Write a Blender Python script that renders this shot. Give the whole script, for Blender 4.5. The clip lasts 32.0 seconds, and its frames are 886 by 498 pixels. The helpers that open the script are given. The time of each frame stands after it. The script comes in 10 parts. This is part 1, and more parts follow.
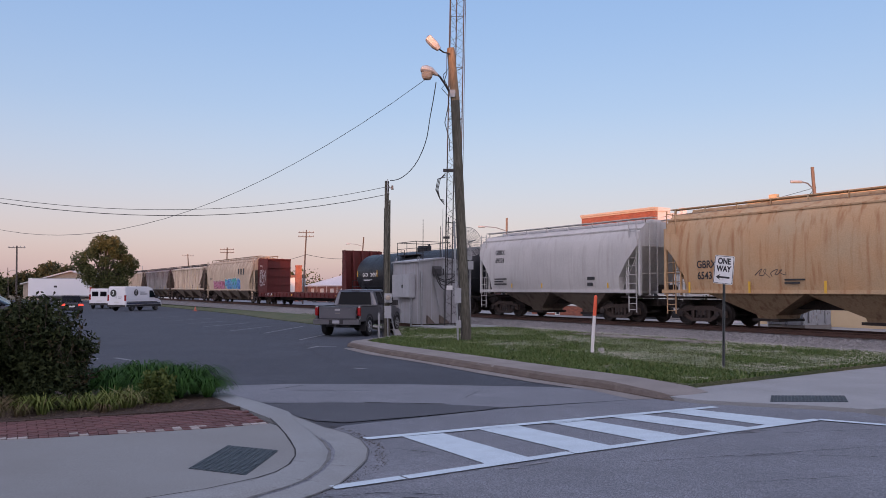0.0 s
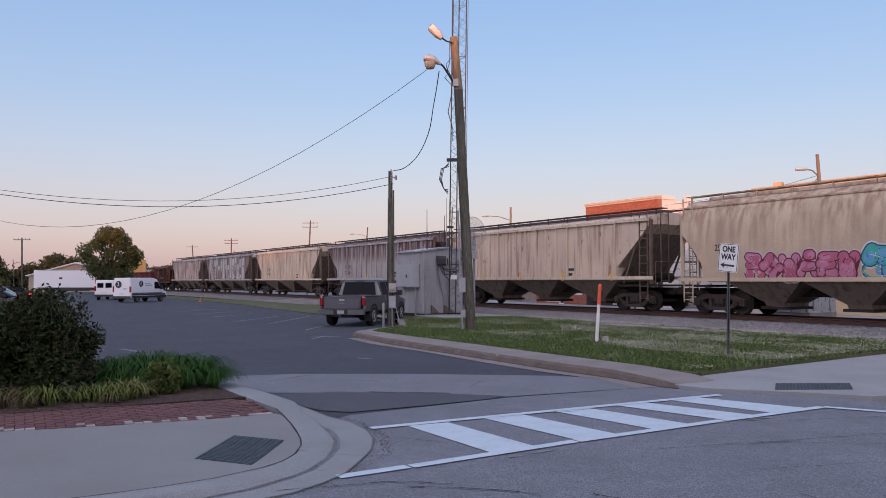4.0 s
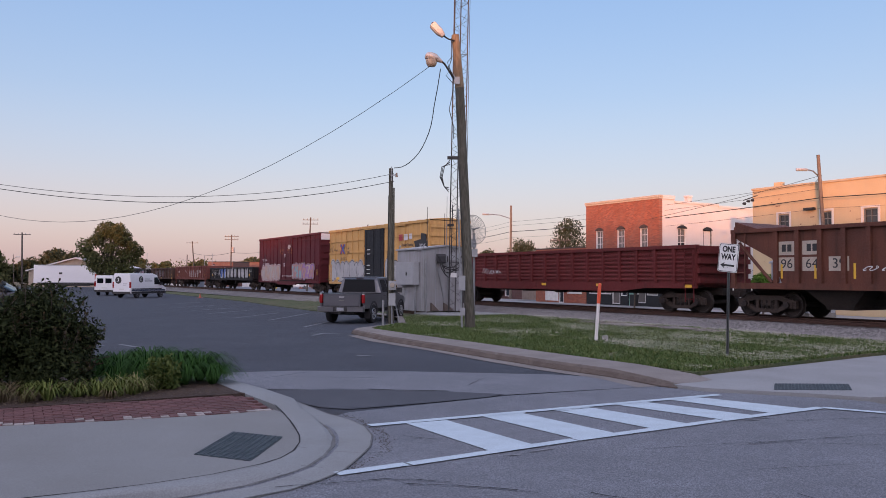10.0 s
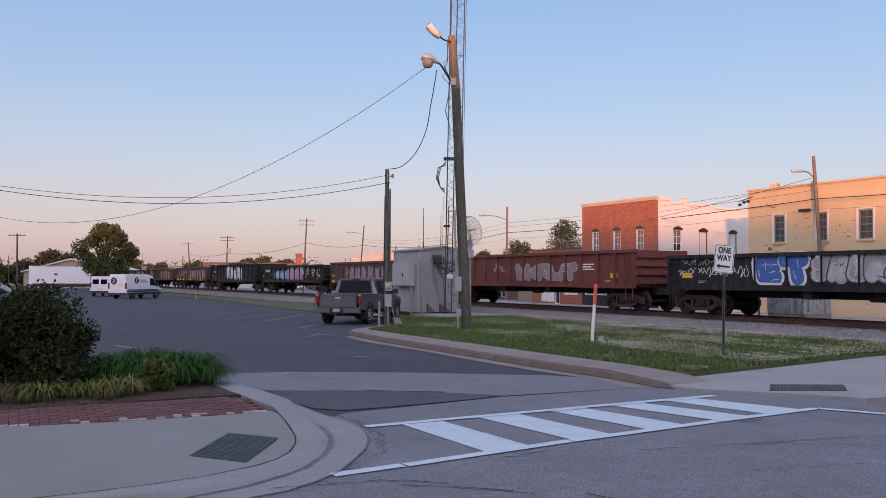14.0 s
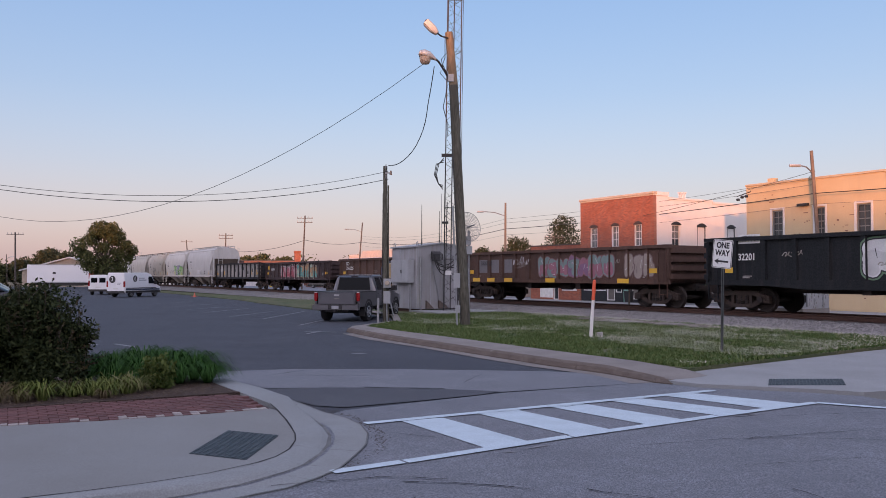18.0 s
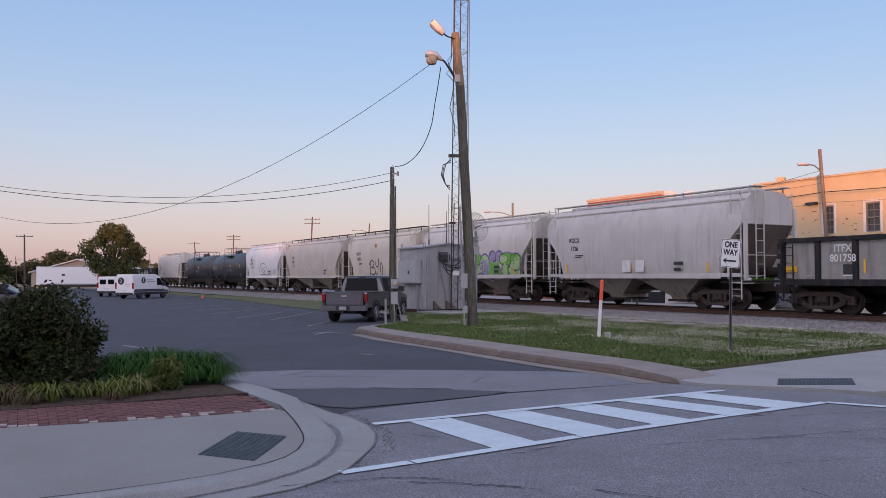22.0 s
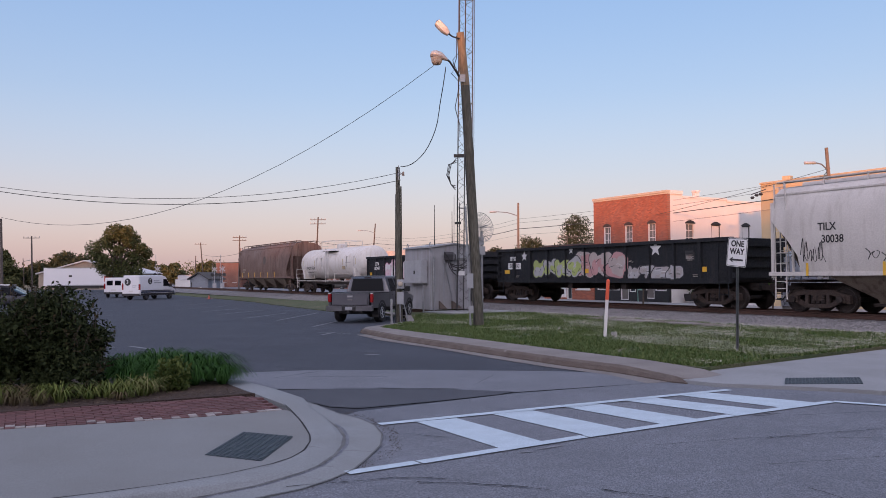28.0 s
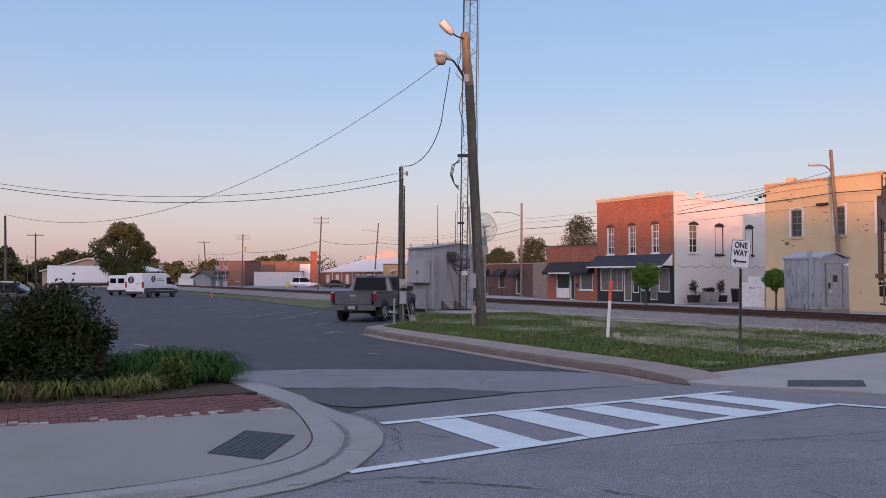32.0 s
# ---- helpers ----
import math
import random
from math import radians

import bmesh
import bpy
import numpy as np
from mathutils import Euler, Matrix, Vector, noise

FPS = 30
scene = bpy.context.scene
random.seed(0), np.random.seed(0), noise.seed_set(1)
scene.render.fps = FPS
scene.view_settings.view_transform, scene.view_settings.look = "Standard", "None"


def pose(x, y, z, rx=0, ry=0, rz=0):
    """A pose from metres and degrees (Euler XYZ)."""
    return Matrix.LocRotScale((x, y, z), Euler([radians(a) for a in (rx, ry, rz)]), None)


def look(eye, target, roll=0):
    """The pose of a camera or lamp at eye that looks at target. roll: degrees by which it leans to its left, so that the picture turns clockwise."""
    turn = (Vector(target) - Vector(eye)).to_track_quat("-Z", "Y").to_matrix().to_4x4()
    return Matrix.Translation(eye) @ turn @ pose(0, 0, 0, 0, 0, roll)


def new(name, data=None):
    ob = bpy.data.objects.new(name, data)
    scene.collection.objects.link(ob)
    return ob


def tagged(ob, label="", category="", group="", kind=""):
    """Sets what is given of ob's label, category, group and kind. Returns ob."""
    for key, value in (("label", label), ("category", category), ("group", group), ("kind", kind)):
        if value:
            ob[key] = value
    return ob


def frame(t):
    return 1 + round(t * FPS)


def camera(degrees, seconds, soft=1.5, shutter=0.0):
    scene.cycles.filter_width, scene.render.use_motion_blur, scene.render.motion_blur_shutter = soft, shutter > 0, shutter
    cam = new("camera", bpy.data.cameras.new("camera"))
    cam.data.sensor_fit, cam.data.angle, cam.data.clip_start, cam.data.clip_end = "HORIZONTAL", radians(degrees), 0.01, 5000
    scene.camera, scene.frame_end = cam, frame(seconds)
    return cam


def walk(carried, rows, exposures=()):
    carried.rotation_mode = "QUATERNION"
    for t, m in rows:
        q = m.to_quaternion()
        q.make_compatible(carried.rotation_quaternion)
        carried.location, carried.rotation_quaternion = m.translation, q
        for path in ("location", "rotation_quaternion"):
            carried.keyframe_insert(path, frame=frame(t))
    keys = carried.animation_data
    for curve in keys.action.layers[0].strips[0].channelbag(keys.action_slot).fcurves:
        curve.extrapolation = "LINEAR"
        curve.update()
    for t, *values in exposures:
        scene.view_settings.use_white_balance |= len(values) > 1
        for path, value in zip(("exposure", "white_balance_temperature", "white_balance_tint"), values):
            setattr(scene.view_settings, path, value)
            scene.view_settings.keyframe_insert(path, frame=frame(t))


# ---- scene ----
cam = camera(57.8, 32.0, soft=0.75, shutter=0.0)
EYE = (0.0, 0.0, 1.76)
PATH = [
    (0.0, 92.972, -0.232, -1.067),
    (0.5, 92.977, -0.238, -0.904),
    (1.0, 92.972, -0.216, -0.782),
    (1.5, 92.860, -0.136, -0.714),
    (2.0, 92.709, -0.061, -0.679),
    (2.5, 92.520, 0.019, -0.709),
    (3.0, 92.355, 0.094, -0.765),
    (3.5, 92.256, 0.098, -0.784),
    (5.5, 92.208, 0.019, -0.632),
    (6.0, 92.177, 0.065, -0.607),
    (6.5, 92.129, 0.026, -0.567),
    (7.0, 92.089, 0.041, -0.541),
    (7.5, 92.068, -0.043, -0.525),
    (8.0, 92.059, -0.119, -0.527),
    (8.5, 92.089, -0.293, -0.538),
    (9.0, 92.100, -0.351, -0.607),
    (9.5, 92.106, -0.422, -0.687),
    (10.0, 92.081, -0.343, -0.776),
    (10.5, 92.071, -0.282, -0.864),
    (11.0, 92.071, -0.229, -0.917),
    (11.5, 92.123, -0.228, -0.944),
    (12.0, 92.183, -0.284, -0.948),
    (12.5, 92.237, -0.303, -0.921),
    (13.0, 92.248, -0.397, -0.943),
    (13.5, 92.209, -0.367, -0.996),
    (14.0, 92.155, -0.347, -1.049),
    (14.5, 92.109, -0.405, -1.052),
    (16.5, 92.059, -0.314, -1.052),
    (17.0, 92.016, -0.179, -1.115),
    (17.5, 91.947, -0.092, -1.142),
    (18.0, 91.908, -0.032, -1.144),
    (18.5, 91.914, -0.032, -1.091),
    (19.0, 91.946, -0.095, -0.996),
    (19.5, 92.020, -0.074, -0.862),
    (20.0, 92.069, -0.066, -0.762),
    (20.5, 92.060, 0.016, -0.689),
    (21.0, 92.009, 0.068, -0.650),
    (21.5, 91.982, 0.124, -0.641),
    (22.0, 91.943, 0.177, -0.620),
    (22.5, 91.926, 0.215, -0.592),
    (23.0, 91.934, 0.254, -0.546),
    (23.5, 91.942, 0.268, -0.489),
    (24.0, 91.932, 0.313, -0.443),
    (24.5, 91.939, 0.309, -0.406),
    (25.0, 91.951, 0.299, -0.361),
    (25.5, 91.970, 0.314, -0.303),
    (27.5, 91.949, 0.452, -0.202),
    (28.0, 91.949, 0.362, -0.206),
    (28.5, 91.961, 0.362, -0.193),
    (29.0, 91.984, 0.327, -0.157),
    (29.5, 92.029, 0.372, -0.071),
    (30.0, 92.039, 0.419, 0.003),
    (30.5, 92.026, 0.409, 0.056),
    (31.0, 92.001, 0.381, 0.051),
    (31.5, 91.976, 0.157, 0.029),
    (32.0, 91.936, -0.000, 0.000),
]
walk(cam, [(t, pose(*EYE, rx, ry, rz)) for t, rx, ry, rz in PATH],
     exposures=((0, -.05), (1.5, -.03), (3.5, -.02), (5.5, 0), (11, .0), (14, -.04), (16, -.03), (18, -.03), (21, -.03), (25, .0), (28, -.02), (30, -.03), (32, -.06)))

# ---- light: a low sun behind the camera, clear evening sky ----
SUN_EL, SUN_AZ = radians(5.1), radians(193.5)     # azimuth from +y, clockwise, of the place the sun stands at
world = bpy.data.worlds.new("world")
scene.world = world
world.use_nodes = True
nt = world.node_tree
nt.nodes.clear()
w_out = nt.nodes.new("ShaderNodeOutputWorld")
w_bg = nt.nodes.new("ShaderNodeBackground")
sky = nt.nodes.new("ShaderNodeTexSky")
sky.sky_type = "NISHITA"
sky.sun_disc = False
sky.sun_elevation, sky.sun_rotation = SUN_EL, SUN_AZ
sky.dust_density, sky.ozone_density = 1.5, 2.0
tc = nt.nodes.new("ShaderNodeTexCoord")
sep = nt.nodes.new("ShaderNodeSeparateXYZ")
ramp = nt.nodes.new("ShaderNodeValToRGB")
cr = ramp.color_ramp
cr.interpolation = "B_SPLINE"
stops = [(0.0, (0.50, 0.36, 0.43)), (0.015, (0.62, 0.43, 0.49)), (0.06, (0.70, 0.51, 0.57)), (0.13, (0.58, 0.56, 0.70)),
         (0.22, (0.42, 0.52, 0.76)), (0.36, (0.27, 0.42, 0.76)), (0.55, (0.30, 0.41, 0.70)), (1.0, (0.36, 0.41, 0.64))]
cr.elements[0].position, cr.elements[0].color = stops[0][0], (*stops[0][1], 1)
cr.elements[1].position, cr.elements[1].color = stops[-1][0], (*stops[-1][1], 1)
for pos_, col_ in stops[1:-1]:
    cr.elements.new(pos_).color = (*col_, 1)
boost = nt.nodes.new("ShaderNodeMix")
boost.data_type = "RGBA"
boost.inputs[0].default_value = 0.1
nt.links.new(tc.outputs["Generated"], sep.inputs[0])
nt.links.new(sep.outputs["Z"], ramp.inputs[0])
nt.links.new(ramp.outputs[0], boost.inputs[6])
nt.links.new(sky.outputs[0], boost.inputs[7])
# the western sky is brighter and warmer, widening upwards from where the sun stands
west = nt.nodes.new("ShaderNodeVectorMath")
west.operation = "DOT_PRODUCT"
west.inputs[1].default_value = (math.sin(SUN_AZ) * 0.85, math.cos(SUN_AZ) * 0.85, 0.53)
fall = nt.nodes.new("ShaderNodeMapRange")
fall.interpolation_type = "SMOOTHSTEP"
fall.inputs[1].default_value, fall.inputs[2].default_value = -0.1, 1.0
glow = nt.nodes.new("ShaderNodeMix")
glow.data_type, glow.blend_type = "RGBA", "ADD"
glow.inputs[7].default_value = (1.62, 1.34, 1.52, 1)
nt.links.new(tc.outputs["Generated"], west.inputs[0])
nt.links.new(west.outputs["Value"], fall.inputs[0])
nt.links.new(fall.outputs[0], glow.inputs[0])
nt.links.new(boost.outputs[2], glow.inputs[6])
nt.links.new(glow.outputs[2], w_bg.inputs[0])
w_bg.inputs[1].default_value = 0.9
nt.links.new(w_bg.outputs[0], w_out.inputs[0])

sun_data = bpy.data.lights.new("sun", "SUN")
sun_data.energy, sun_data.angle, sun_data.color = 6.0, radians(1.6), (1.0, 0.35, 0.125)
sun = new("sun", sun_data)
sun_from = Vector((math.sin(SUN_AZ) * math.cos(SUN_EL), math.cos(SUN_AZ) * math.cos(SUN_EL), math.sin(SUN_EL)))
sun.matrix_world = look(sun_from * 100, (0, 0, 0))

# ---- mesh tools ----
class Shape:
    """Collects vertices and faces for one mesh."""

    def __init__(self):
        self.v, self.f = [], []

    def add(self, verts, faces, m=None):
        n = len(self.v)
        self.v += [tuple(m @ Vector(p)) if m else tuple(p) for p in verts]
        self.f += [tuple(i + n for i in q) for q in faces]
        return self

    def box(self, x0, x1, y0, y1, z0, z1, m=None):
        v = [(x, y, z) for z in (z0, z1) for x, y in ((x0, y0), (x1, y0), (x1, y1), (x0, y1))]
        return self.add(v, [(3, 2, 1, 0), (4, 5, 6, 7), (0, 1, 5, 4), (1, 2, 6, 5), (2, 3, 7, 6), (3, 0, 4, 7)], m)

    def prism(self, pts, axis, a, b, m=None):
        """pts: a polygon in the two other axes, in their order; extruded along axis from a to b."""
        put = {"x": lambda p, t: (t, p[0], p[1]), "y": lambda p, t: (p[0], t, p[1]), "z": lambda p, t: (p[0], p[1], t)}[axis]
        n = len(pts)
        v = [put(p, a) for p in pts] + [put(p, b) for p in pts]
        fs = [tuple(range(n)), tuple(range(2 * n - 1, n - 1, -1))] + [(i, i + n, (i + 1) % n + n, (i + 1) % n) for i in range(n)]
        return self.add(v, fs, m)

    def rod(self, a, b, r, r2=None, n=8, caps=True):
        a, b = Vector(a), Vector(b)
        r2 = r if r2 is None else r2
        q = (b - a).to_track_quat("Z", "Y").to_matrix()
        ring = [(math.cos(2 * math.pi * i / n), math.sin(2 * math.pi * i / n)) for i in range(n)]
        v = [a + q @ Vector((c * r, s * r, 0)) for c, s in ring] + [b + q @ Vector((c * r2, s * r2, 0)) for c, s in ring]
        fs = [(i, (i + 1) % n, (i + 1) % n + n, i + n) for i in range(n)]
        if caps:
            fs += [tuple(range(n - 1, -1, -1)), tuple(range(n, 2 * n))]
        return self.add(v, fs)

    def pipe(self, pts, r, n=6):
        """A round tube swept along a line of points, in one piece."""
        pts = [Vector(p) for p in pts]
        base, up_ = len(self.v), None
        for i, p in enumerate(pts):
            d = (pts[min(i + 1, len(pts) - 1)] - pts[max(i - 1, 0)]).normalized()
            if up_ is None:
                up_ = d.orthogonal().normalized()
            up_ = (up_ - d * up_.dot(d)).normalized()
            side = d.cross(up_)
            self.v += [tuple(p + (up_ * math.cos(2 * math.pi * k / n) + side * math.sin(2 * math.pi * k / n)) * r) for k in range(n)]
        for i in range(len(pts) - 1):
            for k in range(n):
                self.f.append((base + i * n + k, base + i * n + (k + 1) % n, base + (i + 1) * n + (k + 1) % n, base + (i + 1) * n + k))
        self.f += [tuple(base + k for k in range(n - 1, -1, -1)), tuple(base + (len(pts) - 1) * n + k for k in range(n))]
        return self

    def lathe(self, prof, n=20, axis="x", centre=(0, 0, 0)):
        """prof: (position along axis, radius) pairs."""
        v, fs = [], []
        for t, r in prof:
            for i in range(n):
                c, s = r * math.cos(2 * math.pi * i / n), r * math.sin(2 * math.pi * i / n)
                p = {"x": (t, c, s), "y": (c, t, s), "z": (c, s, t)}[axis]
                v.append(tuple(a + b for a, b in zip(p, centre)))
        for k in range(len(prof) - 1):
            for i in range(n):
                j = (i + 1) % n
                fs.append((k * n + i, k * n + j, (k + 1) * n + j, (k + 1) * n + i))
        fs += [tuple(range(n - 1, -1, -1)), tuple(range((len(prof) - 1) * n, len(prof) * n))]
        return self.add(v, fs)

    def loft(self, rings):
        n = len(rings[0])
        v = [p for r in rings for p in r]
        fs = [(k * n + i, k * n + (i + 1) % n, (k + 1) * n + (i + 1) % n, (k + 1) * n + i) for k in range(len(rings) - 1) for i in range(n)]
        fs += [tuple(range(n - 1, -1, -1)), tuple(range((len(rings) - 1) * n, len(rings) * n))]
        return self.add(v, fs)

    def mesh(self, name, material, smooth=0.0):
        me = bpy.data.meshes.new(name)
        me.from_pydata(self.v, [], self.f)
        bm = bmesh.new()
        bm.from_mesh(me)
        bmesh.ops.recalc_face_normals(bm, faces=bm.faces)
        if smooth:
            for fc in bm.faces:
                fc.smooth = True
            for e in bm.edges:
                if len(e.link_faces) == 2 and e.calc_face_angle(0.0) > radians(smooth):
                    e.smooth = False
        bm.to_mesh(me)
        bm.free()
        if material:
            me.materials.append(material)
        return me


def part(name, shape, material, parent=None, label="", smooth=0.0, at=None, shadow=True):
    """Links a Shape, or a mesh that is already made, as one object under parent."""
    me = shape.mesh(name, material, smooth) if isinstance(shape, Shape) else shape
    ob = new(name, me)
    if parent:
        ob.parent = parent
    if at is not None:
        ob.matrix_basis = at
    if label:
        ob["label"] = label
    if not shadow:
        ob.visible_shadow = False
    return ob


def thing(name, label, category, at=None, group="", kind=""):
    ob = new(name)
    ob.empty_display_size = 0.2
    if at is not None:
        ob.matrix_basis = at
    return tagged(ob, label, category, group, kind)


def solid(name, shape, material, label, category="", group="", kind="", smooth=0.0, at=None):
    return tagged(part(name, shape, material, None, "", smooth, at), label, category, group, kind)


# ---- materials ----
def material(name, col, rough=0.7, metal=0.0, col2=None, scale=3.0, amount=0.5, grain=0.25, grain_scale=40.0, bump=0.1, streak=None, streak_amount=0.0,
             stretch=(1, 1, 1), spec=0.4, per_object=0.0, streak_from=0.5, high=None, flake=None, mottle=None):
    """A surface in two scales: large stains between col and col2, fine grain, and streaks of a third colour that run down."""
    m = bpy.data.materials.new(name)
    m.use_nodes = True
    t = m.node_tree
    b = t.nodes["Principled BSDF"]
    b.inputs["Metallic"].default_value = metal
    b.inputs["Specular IOR Level"].default_value = spec
    co = t.nodes.new("ShaderNodeTexCoord")
    mp = t.nodes.new("ShaderNodeMapping")
    mp.inputs["Scale"].default_value = stretch
    t.links.new(co.outputs["Object"], mp.inputs[0])

    def nz(sc, detail, lo, hi, src=mp):
        n = t.nodes.new("ShaderNodeTexNoise")
        n.inputs["Scale"].default_value, n.inputs["Detail"].default_value = sc, detail
        t.links.new(src.outputs[0], n.inputs["Vector"])
        r = t.nodes.new("ShaderNodeMapRange")
        r.inputs[1].default_value, r.inputs[2].default_value = lo, hi
        t.links.new(n.outputs[0], r.inputs[0])
        return r.outputs[0]

    def mix(fac, a, c, blend="MIX"):
        n = t.nodes.new("ShaderNodeMix")
        n.data_type, n.blend_type = "RGBA", blend
        for s, val in ((0, fac), (6, a), (7, c)):
            if isinstance(val, bpy.types.NodeSocket):
                t.links.new(val, n.inputs[s])
            else:
                n.inputs[s].default_value = val if s == 0 else (*val, 1)
        return n.outputs[2]

    def times(a, k):
        n = t.nodes.new("ShaderNodeMath")
        n.operation = "MULTIPLY"
        t.links.new(a, n.inputs[0])
        n.inputs[1].default_value = k
        return n.outputs[0]

    col2 = col2 or tuple(c * 0.6 for c in col)
    c = mix(times(nz(scale, 4, 0.35, 0.7), amount), col, col2)
    fine = nz(grain_scale, 3, 0.38, 0.62)
    c = mix(times(fine, grain), c, tuple(x * 0.35 for x in col))
    if streak:
        ms = t.nodes.new("ShaderNodeMapping")
        ms.inputs["Scale"].default_value = (3.0, 3.0, 0.22)
        t.links.new(co.outputs["Object"], ms.inputs[0])
        run = times(nz(1.6, 5, streak_from, streak_from + 0.2, ms), streak_amount)
        if high:
            # stains that run down from the roof, thinning out between two heights
            sx = t.nodes.new("ShaderNodeSeparateXYZ")
            t.links.new(co.outputs["Object"], sx.inputs[0])
            hr = t.nodes.new("ShaderNodeMapRange")
            hr.inputs[1].default_value, hr.inputs[2].default_value = high
            t.links.new(sx.outputs[2], hr.inputs[0])
            pr = t.nodes.new("ShaderNodeMath")
            pr.operation = "MULTIPLY"
            t.links.new(run, pr.inputs[0])
            t.links.new(hr.outputs[0], pr.inputs[1])
            run = pr.outputs[0]
        c = mix(run, c, streak)
    if mottle:
        # soft blotches of a middle size: colour, size, share
        mcol, msize, mshare = mottle
        c = mix(times(nz(msize, 6, 0.45, 0.68), mshare), c, mcol)
    if flake:
        # peeling with crisp edges: colour, size, start, share, and how far it is drawn out downwards
        fcol, fsize, fstart, fshare, fdraw = flake
        mf = t.nodes.new("ShaderNodeMapping")
        mf.inputs["Scale"].default_value = (1, 1, fdraw)
        t.links.new(co.outputs["Object"], mf.inputs[0])
        c = mix(times(nz(fsize, 8, fstart, fstart + 0.04, mf), fshare), c, fcol)
    if per_object:
        oi = t.nodes.new("ShaderNodeObjectInfo")
        hv = t.nodes.new("ShaderNodeHueSaturation")
        mr = t.nodes.new("ShaderNodeMapRange")
        mr.inputs[3].default_value, mr.inputs[4].default_value = 1 - per_object, 1 + per_object
        t.links.new(oi.outputs["Random"], mr.inputs[0])
        t.links.new(mr.outputs[0], hv.inputs["Value"])
        t.links.new(c, hv.inputs["Color"])
        c = hv.outputs[0]
    t.links.new(c, b.inputs["Base Color"])
    mr = t.nodes.new("ShaderNodeMapRange")
    mr.inputs[3].default_value, mr.inputs[4].default_value = max(rough - 0.12, 0.03), min(rough + 0.12, 1)
    t.links.new(fine, mr.inputs[0])
    t.links.new(mr.outputs[0], b.inputs["Roughness"])
    if bump:
        bn = t.nodes.new("ShaderNodeBump")
        bn.inputs["Strength"].default_value, bn.inputs["Distance"].default_value = bump, 0.02
        t.links.new(fine, bn.inputs["Height"])
        t.links.new(bn.outputs[0], b.inputs["Normal"])
    return m


def plain(name, col, rough=0.5, metal=0.0, emit=0.0):
    m = bpy.data.materials.new(name)
    m.use_nodes = True
    b = m.node_tree.nodes["Principled BSDF"]
    b.inputs["Base Color"].default_value = (*col, 1)
    b.inputs["Roughness"].default_value, b.inputs["Metallic"].default_value = rough, metal
    if emit:
        b.inputs["Emission Color"].default_value, b.inputs["Emission Strength"].default_value = (*col, 1), emit
    return m


RUST = (0.10, 0.045, 0.025)
ASPHALT = material("asphalt_lot", (0.043, 0.051, 0.066), 0.9, col2=(0.066, 0.076, 0.095), scale=0.35, amount=0.8, grain=0.65, grain_scale=45, bump=0.5, mottle=((0.032, 0.036, 0.046), 1.3, 0.75), flake=((0.11, 0.115, 0.13), 7.0, 0.66, 0.55, 1))
ASPHALT_PATCH = material("asphalt_patch", (0.062, 0.069, 0.083), 0.9, col2=(0.084, 0.092, 0.107), scale=1.2, amount=0.7, grain=0.6, grain_scale=80, bump=0.4)
ASPHALT_OLD = material("asphalt_old", (0.226, 0.249, 0.283), 0.92, col2=(0.158, 0.175, 0.2), scale=0.7, amount=0.8, grain=0.85, grain_scale=80, bump=0.6, mottle=((0.12, 0.132, 0.152), 3.0, 0.45), flake=((0.06, 0.066, 0.076), 42.0, 0.66, 0.6, 1))
ASPHALT_STRIP = material("asphalt_strip", (0.168, 0.183, 0.206), 0.92, col2=(0.124, 0.135, 0.152), scale=0.9, amount=0.7, grain=0.55, grain_scale=60, bump=0.3, mottle=((0.11, 0.12, 0.136), 2.4, 0.5))
CONCRETE = material("concrete", (0.248, 0.262, 0.268), 0.88, col2=(0.192, 0.198, 0.197), scale=0.9, amount=0.7, grain=0.28, grain_scale=90, bump=0.15)
WORN_CONCRETE = material("worn_concrete", (0.214, 0.234, 0.24), 0.88, col2=(0.176, 0.187, 0.187), scale=0.8, amount=0.6, grain=0.26, grain_scale=70, bump=0.2, mottle=((0.15, 0.158, 0.157), 1.8, 0.35))
KERB_FACE = material("kerb_brown_face", (0.155, 0.125, 0.103), 0.95, col2=(0.095, 0.074, 0.06), scale=3.5, amount=0.9, grain=0.6, grain_scale=40, bump=0.7)
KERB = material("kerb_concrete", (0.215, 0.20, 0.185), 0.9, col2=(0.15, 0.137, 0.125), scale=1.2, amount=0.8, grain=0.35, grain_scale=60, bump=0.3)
ROAD_PAINT = material("road_paint", (0.42, 0.515, 0.57), 0.7, col2=(0.33, 0.405, 0.45), scale=4.0, amount=0.6, grain=0.25, grain_scale=60, bump=0.15)
OLD_PAINT = material("worn_paint", (0.21, 0.22, 0.24), 0.8, col2=(0.09, 0.092, 0.10), scale=6.0, amount=0.9, grain=0.3)
GRASS = material("grass_ground", (0.058, 0.084, 0.03), 0.95, col2=(0.13, 0.112, 0.062), scale=0.7, amount=0.8, grain=0.6, grain_scale=30, bump=0.6)
BALLAST = material("ballast", (0.24, 0.235, 0.235), 0.92, col2=(0.12, 0.11, 0.10), scale=0.8, amount=0.8, grain=0.9, grain_scale=14, bump=1.0, mottle=((0.07, 0.06, 0.055), 5.0, 0.6))
SOIL = material("mulch", (0.055, 0.036, 0.028), 0.95, col2=(0.10, 0.07, 0.05), scale=8, amount=0.7, grain=0.7, grain_scale=50, bump=0.8)
RAIL_STEEL = material("rail_rust", (0.085, 0.045, 0.032), 0.7, metal=0.3, col2=(0.05, 0.03, 0.025), scale=2, grain=0.3)
TIE = material("tie_wood", (0.06, 0.045, 0.038), 0.9, scale=3, grain=0.5, stretch=(1, 6, 1), per_object=0.25)
